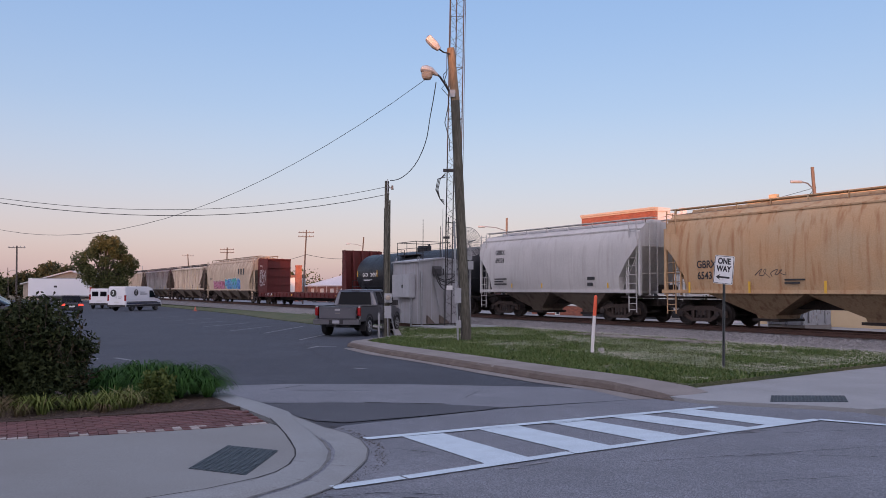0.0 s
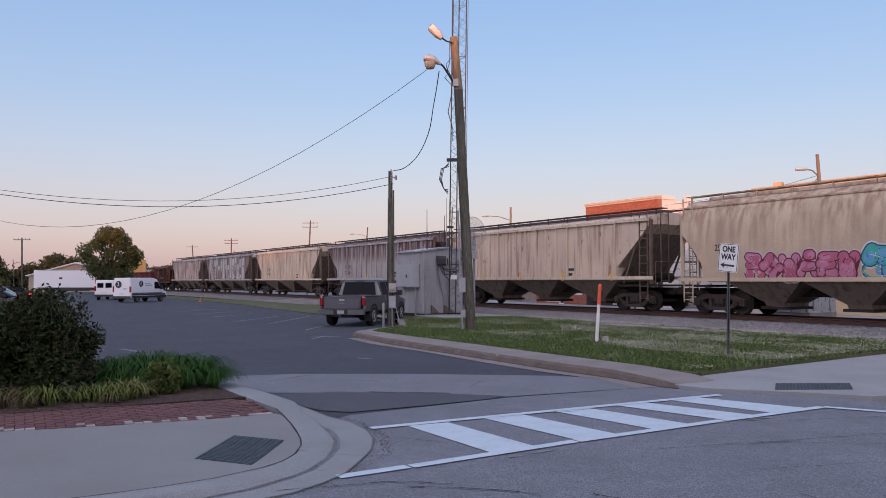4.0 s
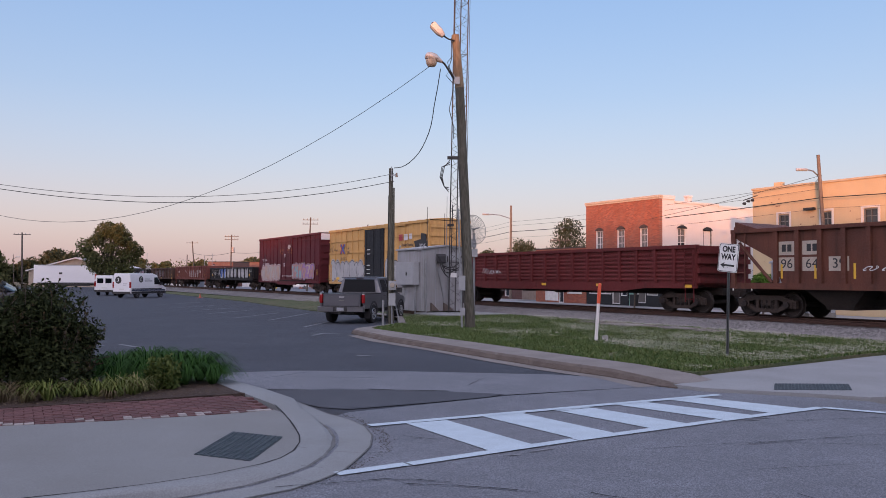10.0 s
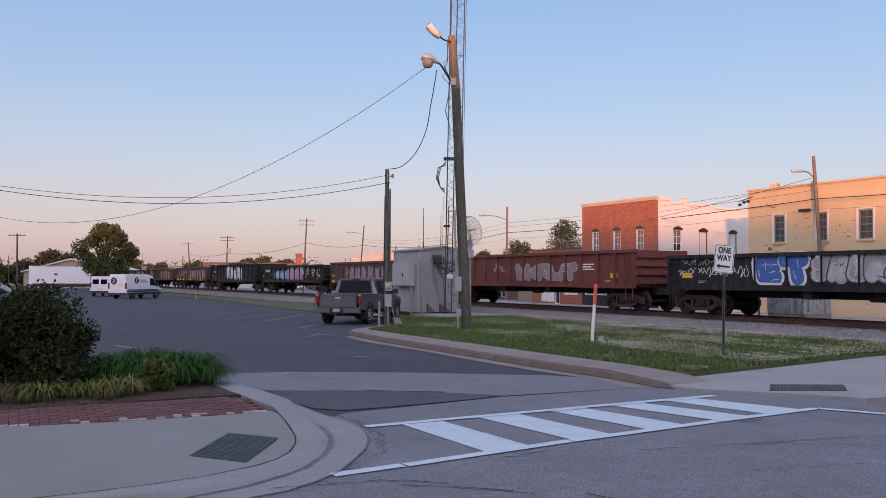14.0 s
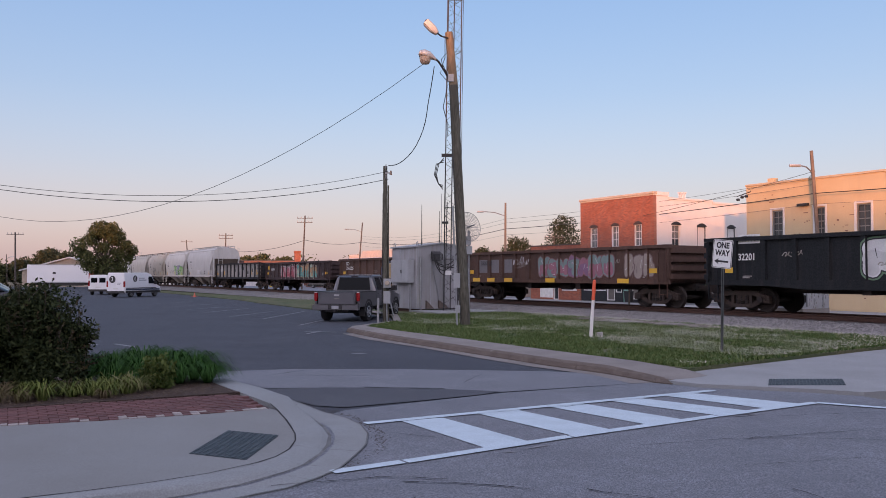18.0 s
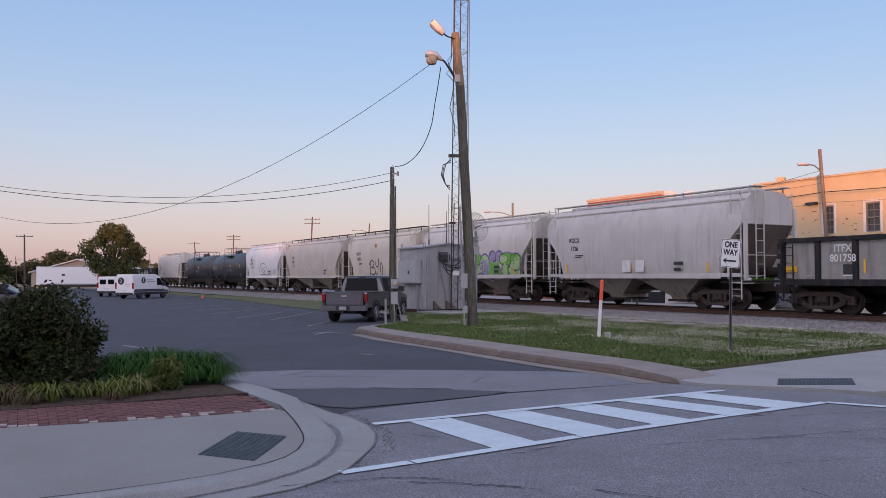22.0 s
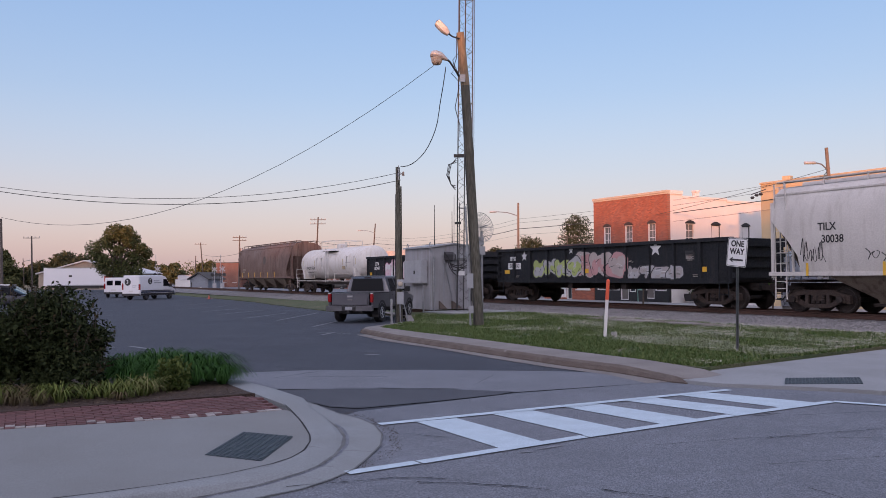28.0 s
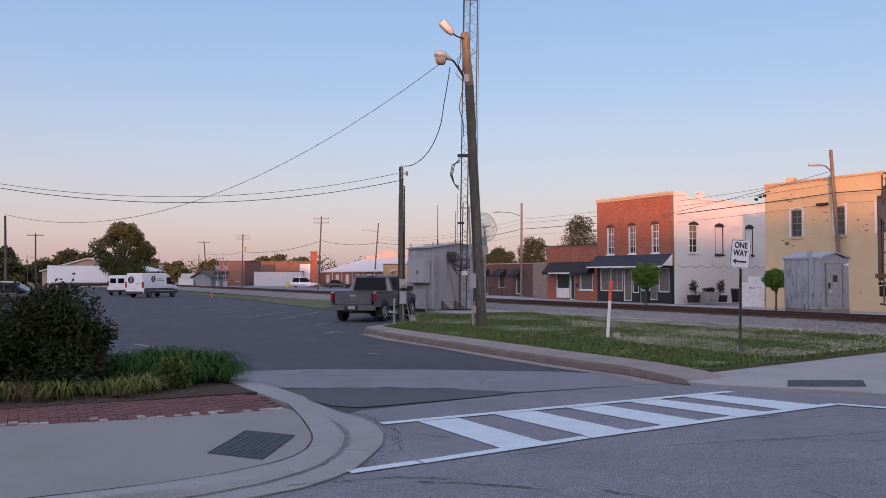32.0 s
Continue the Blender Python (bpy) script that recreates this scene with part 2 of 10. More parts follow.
FAR_EARTH = material("far_ground", (0.07, 0.075, 0.04), 0.95, col2=(0.10, 0.09, 0.06), scale=0.02, amount=0.8, grain=0.3, grain_scale=1.5, bump=0)

# ---- ground ----
U = Vector((0.5, -0.866025, 0))      # the way the train runs
N = Vector((0.866025, 0.5, 0))       # across the track, away from the camera
TRACK, RAIL_Z = 26.2, 0.42           # centre line of the track along N; top of rail
TURN = -60.0                         # heading of the track
E1 = Vector((0.887, 0.461, 0))       # the way the street runs
E2 = Vector((-0.461, 0.887, 0))


def slope(y):
    """The car park falls away gently towards the back."""
    return -0.006 * min(max(y - 14, 0), 46)


def across(x, y):
    return N.x * x + N.y * y


def on_track(s, p=0.0, z=RAIL_Z):
    v = U * s + N * (TRACK + p)
    return Matrix.Translation((v.x, v.y, z)) @ pose(0, 0, 0, 0, 0, TURN)


def place(s, p, z=0.0, turn=0.0):
    """A pose in the track's own measure: s along it, p across it from the origin, heading with the track."""
    v = U * s + N * p
    return Matrix.Translation((v.x, v.y, z)) @ pose(0, 0, 0, 0, 0, TURN + turn)


def sheet(name, pts, lift, mat, label, thick=0.0, category="", cuts=(), height=None):
    """A piece of ground over the outline pts, draped on the fall of the site; thick gives it edges. cuts: more planes (point, normal) to bend along."""
    height = height or (lambda x, y: slope(y))
    bm = bmesh.new()
    bm.faces.new([bm.verts.new((x, y, 0)) for x, y in pts])
    for co, no in [((0, 14, 0), (0, 1, 0)), ((0, 60, 0), (0, 1, 0)), *cuts]:
        bmesh.ops.bisect_plane(bm, geom=bm.verts[:] + bm.edges[:] + bm.faces[:], plane_co=co, plane_no=no)
    bmesh.ops.triangulate(bm, faces=bm.faces)
    top = set(bm.verts)
    if thick:
        ret = bmesh.ops.extrude_face_region(bm, geom=bm.faces[:])
        top = {v for v in ret["geom"] if isinstance(v, bmesh.types.BMVert)}
    for v in bm.verts:
        v.co.z = height(v.co.x, v.co.y) + lift - (0 if v in top else thick)
    bmesh.ops.recalc_face_normals(bm, faces=bm.faces)
    if not thick:
        for fc in bm.faces:
            if fc.normal.z < 0:
                fc.normal_flip()
    me = bpy.data.meshes.new(name)
    bm.to_mesh(me)
    bm.free()
    me.materials.append(mat)
    return tagged(new(name, me), label, category, kind="structure")


def ribbon(pts, width):
    """The outline of a band along a line of points."""
    left, right = [], []
    for i, p in enumerate(pts):
        a, b = Vector(pts[max(i - 1, 0)]), Vector(pts[min(i + 1, len(pts) - 1)])
        d = (b - a).normalized()
        nrm = Vector((-d.y, d.x)) * width / 2
        left.append((p[0] + nrm.x, p[1] + nrm.y))
        right.append((p[0] - nrm.x, p[1] - nrm.y))
    return left + right[::-1]


# the sheet that carries everything, out to the horizon
gs = Shape()
rows_y, cols_x = [-2500, -400, -120, 14, 60, 200, 500, 2500], [-2500, -600, -150, 0, 150, 600, 2500]
gs.v = [(x, y, slope(y) - 0.16) for y in rows_y for x in cols_x]
nx = len(cols_x)
gs.f = [(j * nx + i, j * nx + i + 1, (j + 1) * nx + i + 1, (j + 1) * nx + i) for j in range(len(rows_y) - 1) for i in range(nx - 1)]
solid("ground", gs, FAR_EARTH, "flat dull green and brown earth out to the horizon", "ground", kind="structure")

lot = [(-110, 12.6), (-3.4, 12.6), (-2.7, 11.9), (-2.1, 11.0), (-1.6, 10.2), (-1.0, 9.9), (1.2, 11.8), (3.7, 12.9), (3.74, 13.2), (3.19, 14.4), (2.38, 15.7), (1.43, 17.6),
       (0.22, 20.0), (-1.36, 23.1), (-2.4, 26.1), (-2.2, 28.3), (-1.3, 31), (-1.6, 36), (-2.8, 40), (-5.8, 44.5), (-7.2, 47.5), (-15.2, 66), (-33.4, 100), (-60, 148), (-110, 148)]
sheet("car_park", lot, 0.0, ASPHALT, "dark worn asphalt of the car park", category="road")
street = [(-40, -40), (60, -25), (60, 30), (15.5, 18), (6.5, 11.2), (6.36, 11.65), (5.81, 12.0), (4.28, 12.6), (3.74, 13.25), (1.1, 12.05), (-1.07, 10.55), (-1.3, 10.1), (-1.2, 9.0), (-1.3, 8), (-1.8, 7.0), (-2.4, 6.5),
          (-4.6, 5.3), (-40, -13)]
sheet("road", street, 0.006, ASPHALT_OLD, "grey coarse asphalt street with fine cracks", category="road")
strip = sheet("road_strip", [(-3.3, 12.9), (-3.75, 14.9), (-2.55, 15.25), (-0.4, 15.2), (2.23, 14.8), (3.1, 14.4), (3.66, 13.2), (1.1, 12.15), (-0.74, 12.6), (-2.5, 12.65)], 0.008, ASPHALT_STRIP,
      "paler band of old patched asphalt", category="road")
patch = sheet("road_patch", [(-2.55, 12.45), (-1.6, 12.66), (-0.74, 12.62), (0.3, 12.45), (1.1, 12.2), (0.85, 11.9), (-0.1, 11.3), (-1.1, 10.75), (-1.5, 10.9), (-2.0, 11.5)], 0.013, ASPHALT_PATCH,
      "dark newer asphalt patch beside the kerb", category="road")


def crack(pts, w, seed):
    rnd = random.Random(seed)
    line = []
    for a, b in zip(pts, pts[1:]):
        n = max(2, int((Vector(b) - Vector(a)).length / 0.12))
        line += [(a[0] + (b[0] - a[0]) * i / n + rnd.uniform(-.02, .02), a[1] + (b[1] - a[1]) * i / n + rnd.uniform(-.02, .02)) for i in range(n)]
    sh = Shape()
    for (a, b) in zip(line, line[1:]):
        d = (Vector(b) - Vector(a)).normalized()
        k = w * rnd.uniform(0.4, 1.2) / 2
        nrm = Vector((-d.y, d.x)) * k
        sh.add([(a[0] + nrm.x, a[1] + nrm.y, slope(a[1]) + .017), (a[0] - nrm.x, a[1] - nrm.y, slope(a[1]) + .017), (b[0] - nrm.x, b[1] - nrm.y, slope(b[1]) + .017), (b[0] + nrm.x, b[1] + nrm.y, slope(b[1]) + .017)], [(0, 1, 2, 3)])
    return sh


TAR = material("crack_tar", (0.012, 0.012, 0.013), 0.9, grain=0.3)
cracks = Shape()
for i, (pts, w) in enumerate([([(-1.0, 12.66), (-0.2, 12.55), (0.4, 12.45)], .06), ([(-2.4, 12.5), (-1.6, 12.7), (-1.0, 12.66)], .02), ([(-2.9, 14.0), (-2.2, 15.1)], .03), ([(-2.4, 14.2), (-0.8, 14.1)], .02),
                              ([(-0.2, 6.9), (0.6, 6.75), (1.0, 6.5)], .02), ([(-1.3, 6.75), (-0.4, 7.05), (0.3, 6.95)], .015), ([(1.3, 6.6), (2.0, 6.2), (2.6, 5.6)], .02),
                              ([(3.4, 8.6), (5.0, 9.1), (7.0, 9.3)], .012), ([(0.6, 10.7), (1.6, 10.6), (2.3, 11.0)], .012), ([(-0.4, 9.0), (0.2, 8.7)], .015), ([(2.0, 15.2), (0.2, 17.5), (-3, 18.2), (-7, 19)], .014), ([(-4, 15.5), (-5, 22)], .012), ([(2.2, 8.3), (3.6, 8.7), (5.2, 8.5)], .012), ([(-.6, 6.2), (.5, 6.0), (1.6, 6.15), (3.0, 5.9), (4.4, 6.0)], .014), ([(2.9, 7.4), (4.2, 7.7), (5.4, 7.2)], .01), ([(4.4, 10.0), (6.0, 10.3), (8.5, 11.4)], .012), ([(-.1, 6.4), (.2, 5.7)], .012), ([(3.0, 6.6), (3.3, 5.8)], .01), ([(-5.5, 17), (-9, 21), (-14, 24)], .014), ([(-2, 19), (-4, 26), (-7, 33)], .014), ([(.6, 13.2), (1.0, 14.4)], .015), ([(-1.42, 7.6), (-1.15, 7.5), (-.86, 7.38)], .012), ([(-.9, 9.3), (-.74, 9.2)], .01)]):
    c = crack(pts, w, i)
    cracks.add(c.v, c.f)
solid("asphalt_crack", cracks, TAR, "fine dark cracks in the asphalt", "crack", kind="stuff")

# crumbled edge of loose grit along the gutter
grit = Shape()
rg = random.Random(5)
for a, b in [((-1.0, 10.15), (-0.7, 9.5)), ((-0.7, 9.5), (-0.5, 8.9)), ((-0.5, 8.9), (-0.5, 8.2)), ((-0.5, 8.2), (-0.75, 7.4)), ((-0.75, 7.4), (-1.2, 6.7)), ((-2.4, 12.0), (-1.7, 11.0)), ((-1.7, 11.0), (-1.0, 10.15))]:
    for i in range(80):
        k = rg.random()
        x, y, r = a[0] + (b[0] - a[0]) * k + rg.gauss(0.02, .045), a[1] + (b[1] - a[1]) * k + rg.gauss(0, .045), rg.uniform(.003, .010)
        grit.add([(x - r, y - r * .7, .006), (x + r, y - r, .006), (x + r * .6, y + r, .006), (x - r, y + r, .006), (x, y, .006 + r)], [(0, 1, 4), (1, 2, 4), (2, 3, 4), (3, 0, 4)])
solid("grit", grit, material("grit", (0.06, 0.055, 0.05), 0.95, amount=0.6), "dark loose grit along the gutter", "grit", kind="stuff")

# ---- the pavement at the corner, with its gutter and ramp ----
apron = [(-3.17, 13.15), (-2.68, 12.48), (-2.2, 11.88), (-1.75, 11.12), (-1.36, 10.42), (-1.0, 9.95), (-0.78, 9.5), (-0.65, 8.95), (-0.63, 8.35), (-0.7, 7.85), (-0.79, 7.35), (-0.95, 6.99), (-1.15, 6.68), (-1.5, 6.38), (-2.4, 5.85), (-4.6, 4.7), (-36, -11.6)]
inner = [(-3.45, 12.72), (-3.05, 12.05), (-2.73, 11.53), (-2.05, 10.64), (-1.87, 10.2), (-1.7, 9.75), (-1.54, 9.25), (-1.43, 8.85), (-1.37, 8.5), (-1.36, 8.08), (-1.43, 7.74), (-1.55, 7.48), (-1.88, 7.0), (-2.25, 6.64), (-2.66, 6.32), (-4.4, 5.3), (-36, -11.0)]
rise = [.14, .14, .14, .13, .11, .08, .05, .035, .03, .03, .03, .035, .05, .08, .11, .13, .14]


def walk_rise(x, y):
    """The pavement dips to the ramp at the corner."""
    k = min(1.0, max(0.0, ((Vector((x, y)) - Vector((-1.7, 8.5))).length - 0.9) / 2.4))
    return .032 + .09 * k


gut = Shape()
for i, (a, b, h) in enumerate(zip(apron, inner, rise)):
    # from the asphalt up over the gutter pan and the rounded kerb to the joint at its back
    wid = (Vector(b) - Vector(a)).length
    pan = 0.3 if i < 4 else 0.55
    for k, z in ((0, -0.1), (0, 0.016), (pan, 0.004), (pan + .05, h - .014), (pan + .1, h), (1.0, walk_rise(*b) + .003 if i > 2 else .13), (1.0, -.1)):
        k = min(k, 1.0)
        gut.v.append((a[0] + (b[0] - a[0]) * k, a[1] + (b[1] - a[1]) * k, z))
for i in range(len(apron) - 1):
    for k in range(6):
        gut.f.append((i * 7 + k, i * 7 + k + 1, (i + 1) * 7 + k + 1, (i + 1) * 7 + k))
solid("kerb", gut, WORN_CONCRETE, "rounded concrete kerb and gutter at the street corner", "kerb", kind="structure", smooth=35)
PAVE = Vector((-1.99, 10.33, 0))      # where the paver band meets the kerb
walk_edge = [(x - .012, y - .003) for x, y in inner[4:]]


sheet("pavement", walk_edge + [(-36.0, -7.35), tuple(PAVE.xy)], 0.0, material("pavement_concrete", (0.178, 0.19, 0.189), 0.88, col2=(0.152, 0.158, 0.153), scale=0.6, amount=0.7, grain=0.16, grain_scale=80, bump=0.12, mottle=((0.14, 0.143, 0.137), 1.1, 0.4)), "pale concrete pavement with a ramp to the crossing", 0.12, category="pavement", height=walk_rise,
      cuts=[((-1.7 + dx, 8.5, 0), (1, 0, 0)) for dx in (-3, -2, -1.2, -.6)] + [((0, y, 0), (0, 1, 0)) for y in (7, 8, 9, 10)])
joint = Shape()
for a in (1.55, 3.6):
    p0 = PAVE - E1 * a
    joint.add([tuple(p0 - E2 * k + E1 * w + Vector((0, 0, walk_rise(*(p0 - E2 * k).xy) + .004))) for k, w in ((.05, -.006), (3.4, -.006), (3.4, .006), (.05, .006))], [(0, 1, 2, 3)])

STAIN = material("gutter_stain", (0.095, 0.098, 0.098), 0.95, col2=(0.17, 0.18, 0.18), scale=5, amount=0.9, grain=0.4, grain_scale=40)


def seam(pts, width, mat, label, name="kerb_joint"):
    """A thin dark line over the kerb and its gutter; pts carry their own height."""
    s = Shape()
    for i, p in enumerate(pts):
        a, b = Vector(pts[max(i - 1, 0)]), Vector(pts[min(i + 1, len(pts) - 1)])
        d = (b - a).normalized()
        k = width * (.75 + .5 * noise.noise(Vector((p[0] * 3, p[1] * 3, 0))))
        s.v += [(p[0] - d.y * k / 2, p[1] + d.x * k / 2, p[2]), (p[0] + d.y * k / 2, p[1] - d.x * k / 2, p[2])]
    s.f = [(2 * i, 2 * i + 1, 2 * i + 3, 2 * i + 2) for i in range(len(pts) - 1)]
    return solid(name, s, mat, label, "joint", kind="structure")


def fine(pts, n=6):
    return [tuple(Vector(p).lerp(Vector(q), j / n)) for p, q in zip(pts, pts[1:]) for j in range(n)]


seam(fine([(x - .006, y, walk_rise(x, y) + .0065) for x, y in inner[3:16]]), .02, TAR, "dark joint between pavement and kerb")
foot = [(a[0] + (b[0] - a[0]) * k, a[1] + (b[1] - a[1]) * k, .0095) for a, b, k in ((a, b, (.28 if i < 4 else .53)) for i, (a, b) in enumerate(zip(apron, inner)))]
seam(fine(foot[1:16]), .05, STAIN, "dirt along the foot of the kerb", "gutter_dirt")
seam(fine([(a[0], a[1], .021) for a in apron[:16]]), .022, STAIN, "dark crumbling line between gutter and asphalt")
for i, f in ((4, .3), (8, .6), (11, .2), (13, .5)):
    lo_, hi_ = (Vector(apron[i]).lerp(Vector(apron[i + 1]), f), Vector(inner[i]).lerp(Vector(inner[i + 1]), f))
    seam([(*lo_.lerp(hi_, k), .02 + (walk_rise(*hi_) - .012) * max(0, (k - .5) * 2)) for k in (0, .25, .5, .62, .8, 1)], .009, STAIN, "narrow joint across the gutter")
# bricks beside the bed: a band of red pavers with a broken row of pale ones at its edge
PAVER = material("red_paver", (0.105, 0.047, 0.045), 0.85, col2=(0.072, 0.04, 0.039), scale=5, amount=0.6, grain=0.3, grain_scale=60, per_object=0.22)
PALE_PAVER = material("pale_paver", (0.27, 0.25, 0.235), 0.85, grain=0.2, per_object=0.2)
band = sheet("brick_paving", [tuple((PAVE + E1 * a + E2 * b).xy) for a, b in ((.03, 0), (-0.05, 1.2), (-9, 1.2), (-9, 0))], 0.1, material("paver_joint", (0.08, 0.045, 0.043), 0.95, grain=0.4), "band of red brick pavers beside the planting bed", 0.1, category="pavement", height=lambda x, y: walk_rise(x, y) - .126)
brick_me = Shape().add([(x * .1, y * .05, z) for z, k in ((0, 1), (.03, 1), (.036, .93)) for x, y in ((-k, -k), (k, -k), (k, k), (-k, k))],
                       [(a + i, a + (i + 1) % 4, a + 4 + (i + 1) % 4, a + 4 + i) for a in (0, 4) for i in range(4)] + [(8, 9, 10, 11)]).mesh("brick", PAVER)
half = {}
for key, mm in (("red", PAVER), ("pale", PALE_PAVER)):
    half[key] = Shape().add([(x * .049, y * .05, z) for z, k in ((0, 1), (.03, 1), (.036, .93)) for x, y in ((-k, -k), (k, -k), (k, k), (-k, k))],
                            [(a + i, a + (i + 1) % 4, a + 4 + (i + 1) % 4, a + 4 + i) for a in (0, 4) for i in range(4)] + [(8, 9, 10, 11)]).mesh("brick", mm)
pale_me = brick_me.copy()
pale_me.materials.clear()
pale_me.materials.append(PALE_PAVER)
rb = random.Random(3)
for j in range(11):
    for i in range(27):
        a, b = -0.14 - i * .208 - (j % 2) * .1, .055 + j * .108
        if a > -0.08 - b * .06:
            continue
        q = PAVE + E1 * a + E2 * b
        if j < 2:
            for d in (-.052, .052):
                part("brick", half["pale" if rb.random() < (.55, .16)[j] else "red"], None, band, at=pose(q.x + E1.x * d, q.y + E1.y * d, walk_rise(q.x, q.y) - .031 + rb.uniform(0, .005), rb.uniform(-1, 1), rb.uniform(-1, 1), 27.5 + rb.uniform(-2, 2)))
            continue
        pale = j == 0 and rb.random() < .6 or j == 1 and rb.random() < .25
        part("brick", pale_me if pale else brick_me, None, band, at=pose(q.x, q.y, walk_rise(q.x, q.y) - .031 + rb.uniform(0, .004), rb.uniform(-1, 1), rb.uniform(-1, 1), 27.5 + rb.uniform(-1.2, 1.2)))
bed_pts = [(-2.62, 11.38), (-2.75, 11.52), (-3.07, 12.05), (-3.47, 12.72), (-6.0, 15.2), (-13, 14.5), (-13, 6.02)]
sheet("planting_bed", bed_pts, 0.13, SOIL, "dark mulched soil of the planting bed", 0.2, category="soil")
back_kerb = [(-3.42, 12.85), (-3.8, 13.5), (-6.1, 15.5), (-13.2, 14.8)]
bk = Shape()
for (a, b) in zip(back_kerb, back_kerb[1:]):
    d = (Vector(b) - Vector(a)).normalized()
    bk.add([(p[0] + d.y * w, p[1] - d.x * w, z) for p in (a, b) for w, z in ((0, -.1), (0, .15), (-.18, .15), (-.2, -.1))], [(0, 1, 5, 4), (1, 2, 6, 5), (2, 3, 7, 6), (0, 3, 2, 1), (4, 5, 6, 7)])
solid("kerb", bk, CONCRETE, "pale kerb round the back of the planting bed", "kerb", kind="structure")

# ---- the far kerb, its grass verge and the second pavement ----
k_out = [(3.95, 12.95), (3.74, 13.16), (3.19, 14.38), (2.38, 15.71), (1.43, 17.58), (0.22, 19.95), (-1.36, 23.06), (-2.3, 25.4), (-2.62, 26.3), (-2.6, 27.2), (-2.2, 28.3), (-1.3, 31), (-1.6, 36), (-2.8, 40), (-5.8, 44.5)]
k_in = [(4.75, 13.6), (4.6, 14.1), (3.95, 15.2), (3.2, 16.6), (2.2, 18.5), (1.0, 20.9), (-0.6, 23.9), (-1.6, 26.0), (-2.0, 26.8), (-2.05, 27.5), (-1.85, 28.2), (-1.0, 31), (-1.3, 36.1), (-2.5, 40.2), (-5.5, 44.7)]
kr = Shape()
for i, (a, b) in enumerate(zip(k_out, k_in)):
    h = (.05, .09, .14)[min(i, 2)]
    for k, z in ((0, -.1), (0, .02), (.06, h - .03), (.14, h), (1, h + .02), (1, -.1)):
        y = a[1] + (b[1] - a[1]) * k
        kr.v.append((a[0] + (b[0] - a[0]) * k, y, slope(y) + z))
for i in range(len(k_out) - 1):
    for k in (0, 2, 3, 4):
        kr.f.append((i * 6 + k, i * 6 + k + 1, (i + 1) * 6 + k + 1, (i + 1) * 6 + k))
verge_kerb = solid("kerb", kr, KERB, "weathered tan concrete kerb along the grass verge", "kerb", kind="structure", smooth=35)
# its face, darker and browner than the top, in blocks between joints
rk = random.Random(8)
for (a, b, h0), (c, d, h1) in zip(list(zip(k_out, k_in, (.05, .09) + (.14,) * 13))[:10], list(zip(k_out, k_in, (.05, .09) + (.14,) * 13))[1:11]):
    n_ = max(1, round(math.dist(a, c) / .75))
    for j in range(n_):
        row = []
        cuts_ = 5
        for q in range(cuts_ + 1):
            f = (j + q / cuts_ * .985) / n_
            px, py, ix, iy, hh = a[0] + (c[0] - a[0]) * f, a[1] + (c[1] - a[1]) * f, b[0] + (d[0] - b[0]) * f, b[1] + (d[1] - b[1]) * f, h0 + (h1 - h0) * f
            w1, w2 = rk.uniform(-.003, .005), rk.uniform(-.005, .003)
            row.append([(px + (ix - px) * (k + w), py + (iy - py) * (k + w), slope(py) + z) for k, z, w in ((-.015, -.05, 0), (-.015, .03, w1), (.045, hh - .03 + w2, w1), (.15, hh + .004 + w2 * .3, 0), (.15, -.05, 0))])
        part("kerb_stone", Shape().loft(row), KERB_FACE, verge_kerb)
sheet("gutter", [(p[0] - .02, p[1]) for p in k_out[1:8]] + [(p[0] - .34 - .07 * math.sin(k * 2.3), p[1] - .12) for k, p in enumerate(k_out[7:0:-1])], 0.012, KERB, "thin concrete gutter at the foot of the kerb", category="gutter")
p_walk = [(3.97, 12.98), (4.3, 12.62), (5.81, 12.02), (6.4, 11.68), (7.2, 11.95), (14.9, 16.4), (14.2, 19.3), (12.9, 20.3), (10.01, 18.4), (5.3, 15.2), (4.3, 14.9), (3.9, 13.5)]
sheet("pavement", p_walk, 0.06, CONCRETE, "pale concrete pavement beyond the crossing", 0.14, category="pavement")


def verge_height(x, y):
    k = min(1.0, max(0.0, (across(x, y) - 15.5) / 6.0))
    base = slope(y) + .13
    near = base + (0.10 - base) * k * k * (3 - 2 * k)
    e = float(np.interp(y, (44, 66, 100, 150), (17.2, 19.8, 20.9, 21.3)))
    far_ = slope(y) + .05 + (.02 - slope(y)) * min(1.0, max(0.0, (across(x, y) - e) / (21.9 - e)))
    f = min(1.0, max(0.0, (y - 36) / 10))
    return near + (far_ - near) * f


verge = [(12.9, 20.2), (10.01, 18.25), (4.95, 14.42)] + k_in[1:] + [(-7.2, 47.5), (-15.2, 66), (-33.6, 100), (-62, 150), (-130, 268), (-126, 270)]
far_edge = [tuple((U * s + N * 21.9).xy) for s in (-300, -150, -80, -45, -20, -4)]
sheet("grass_verge", verge + far_edge, 0.0, GRASS, "mown grass verge full of white clover", thick=.25, category="grass", height=verge_height,
      cuts=[(tuple(N * p), tuple(N)) for p in (15.5, 16.5, 17.5, 18.5, 19.5, 20.5)] + [((0, y, 0), (0, 1, 0)) for y in (20, 30, 36, 41, 46, 56, 66, 80, 100, 130)])

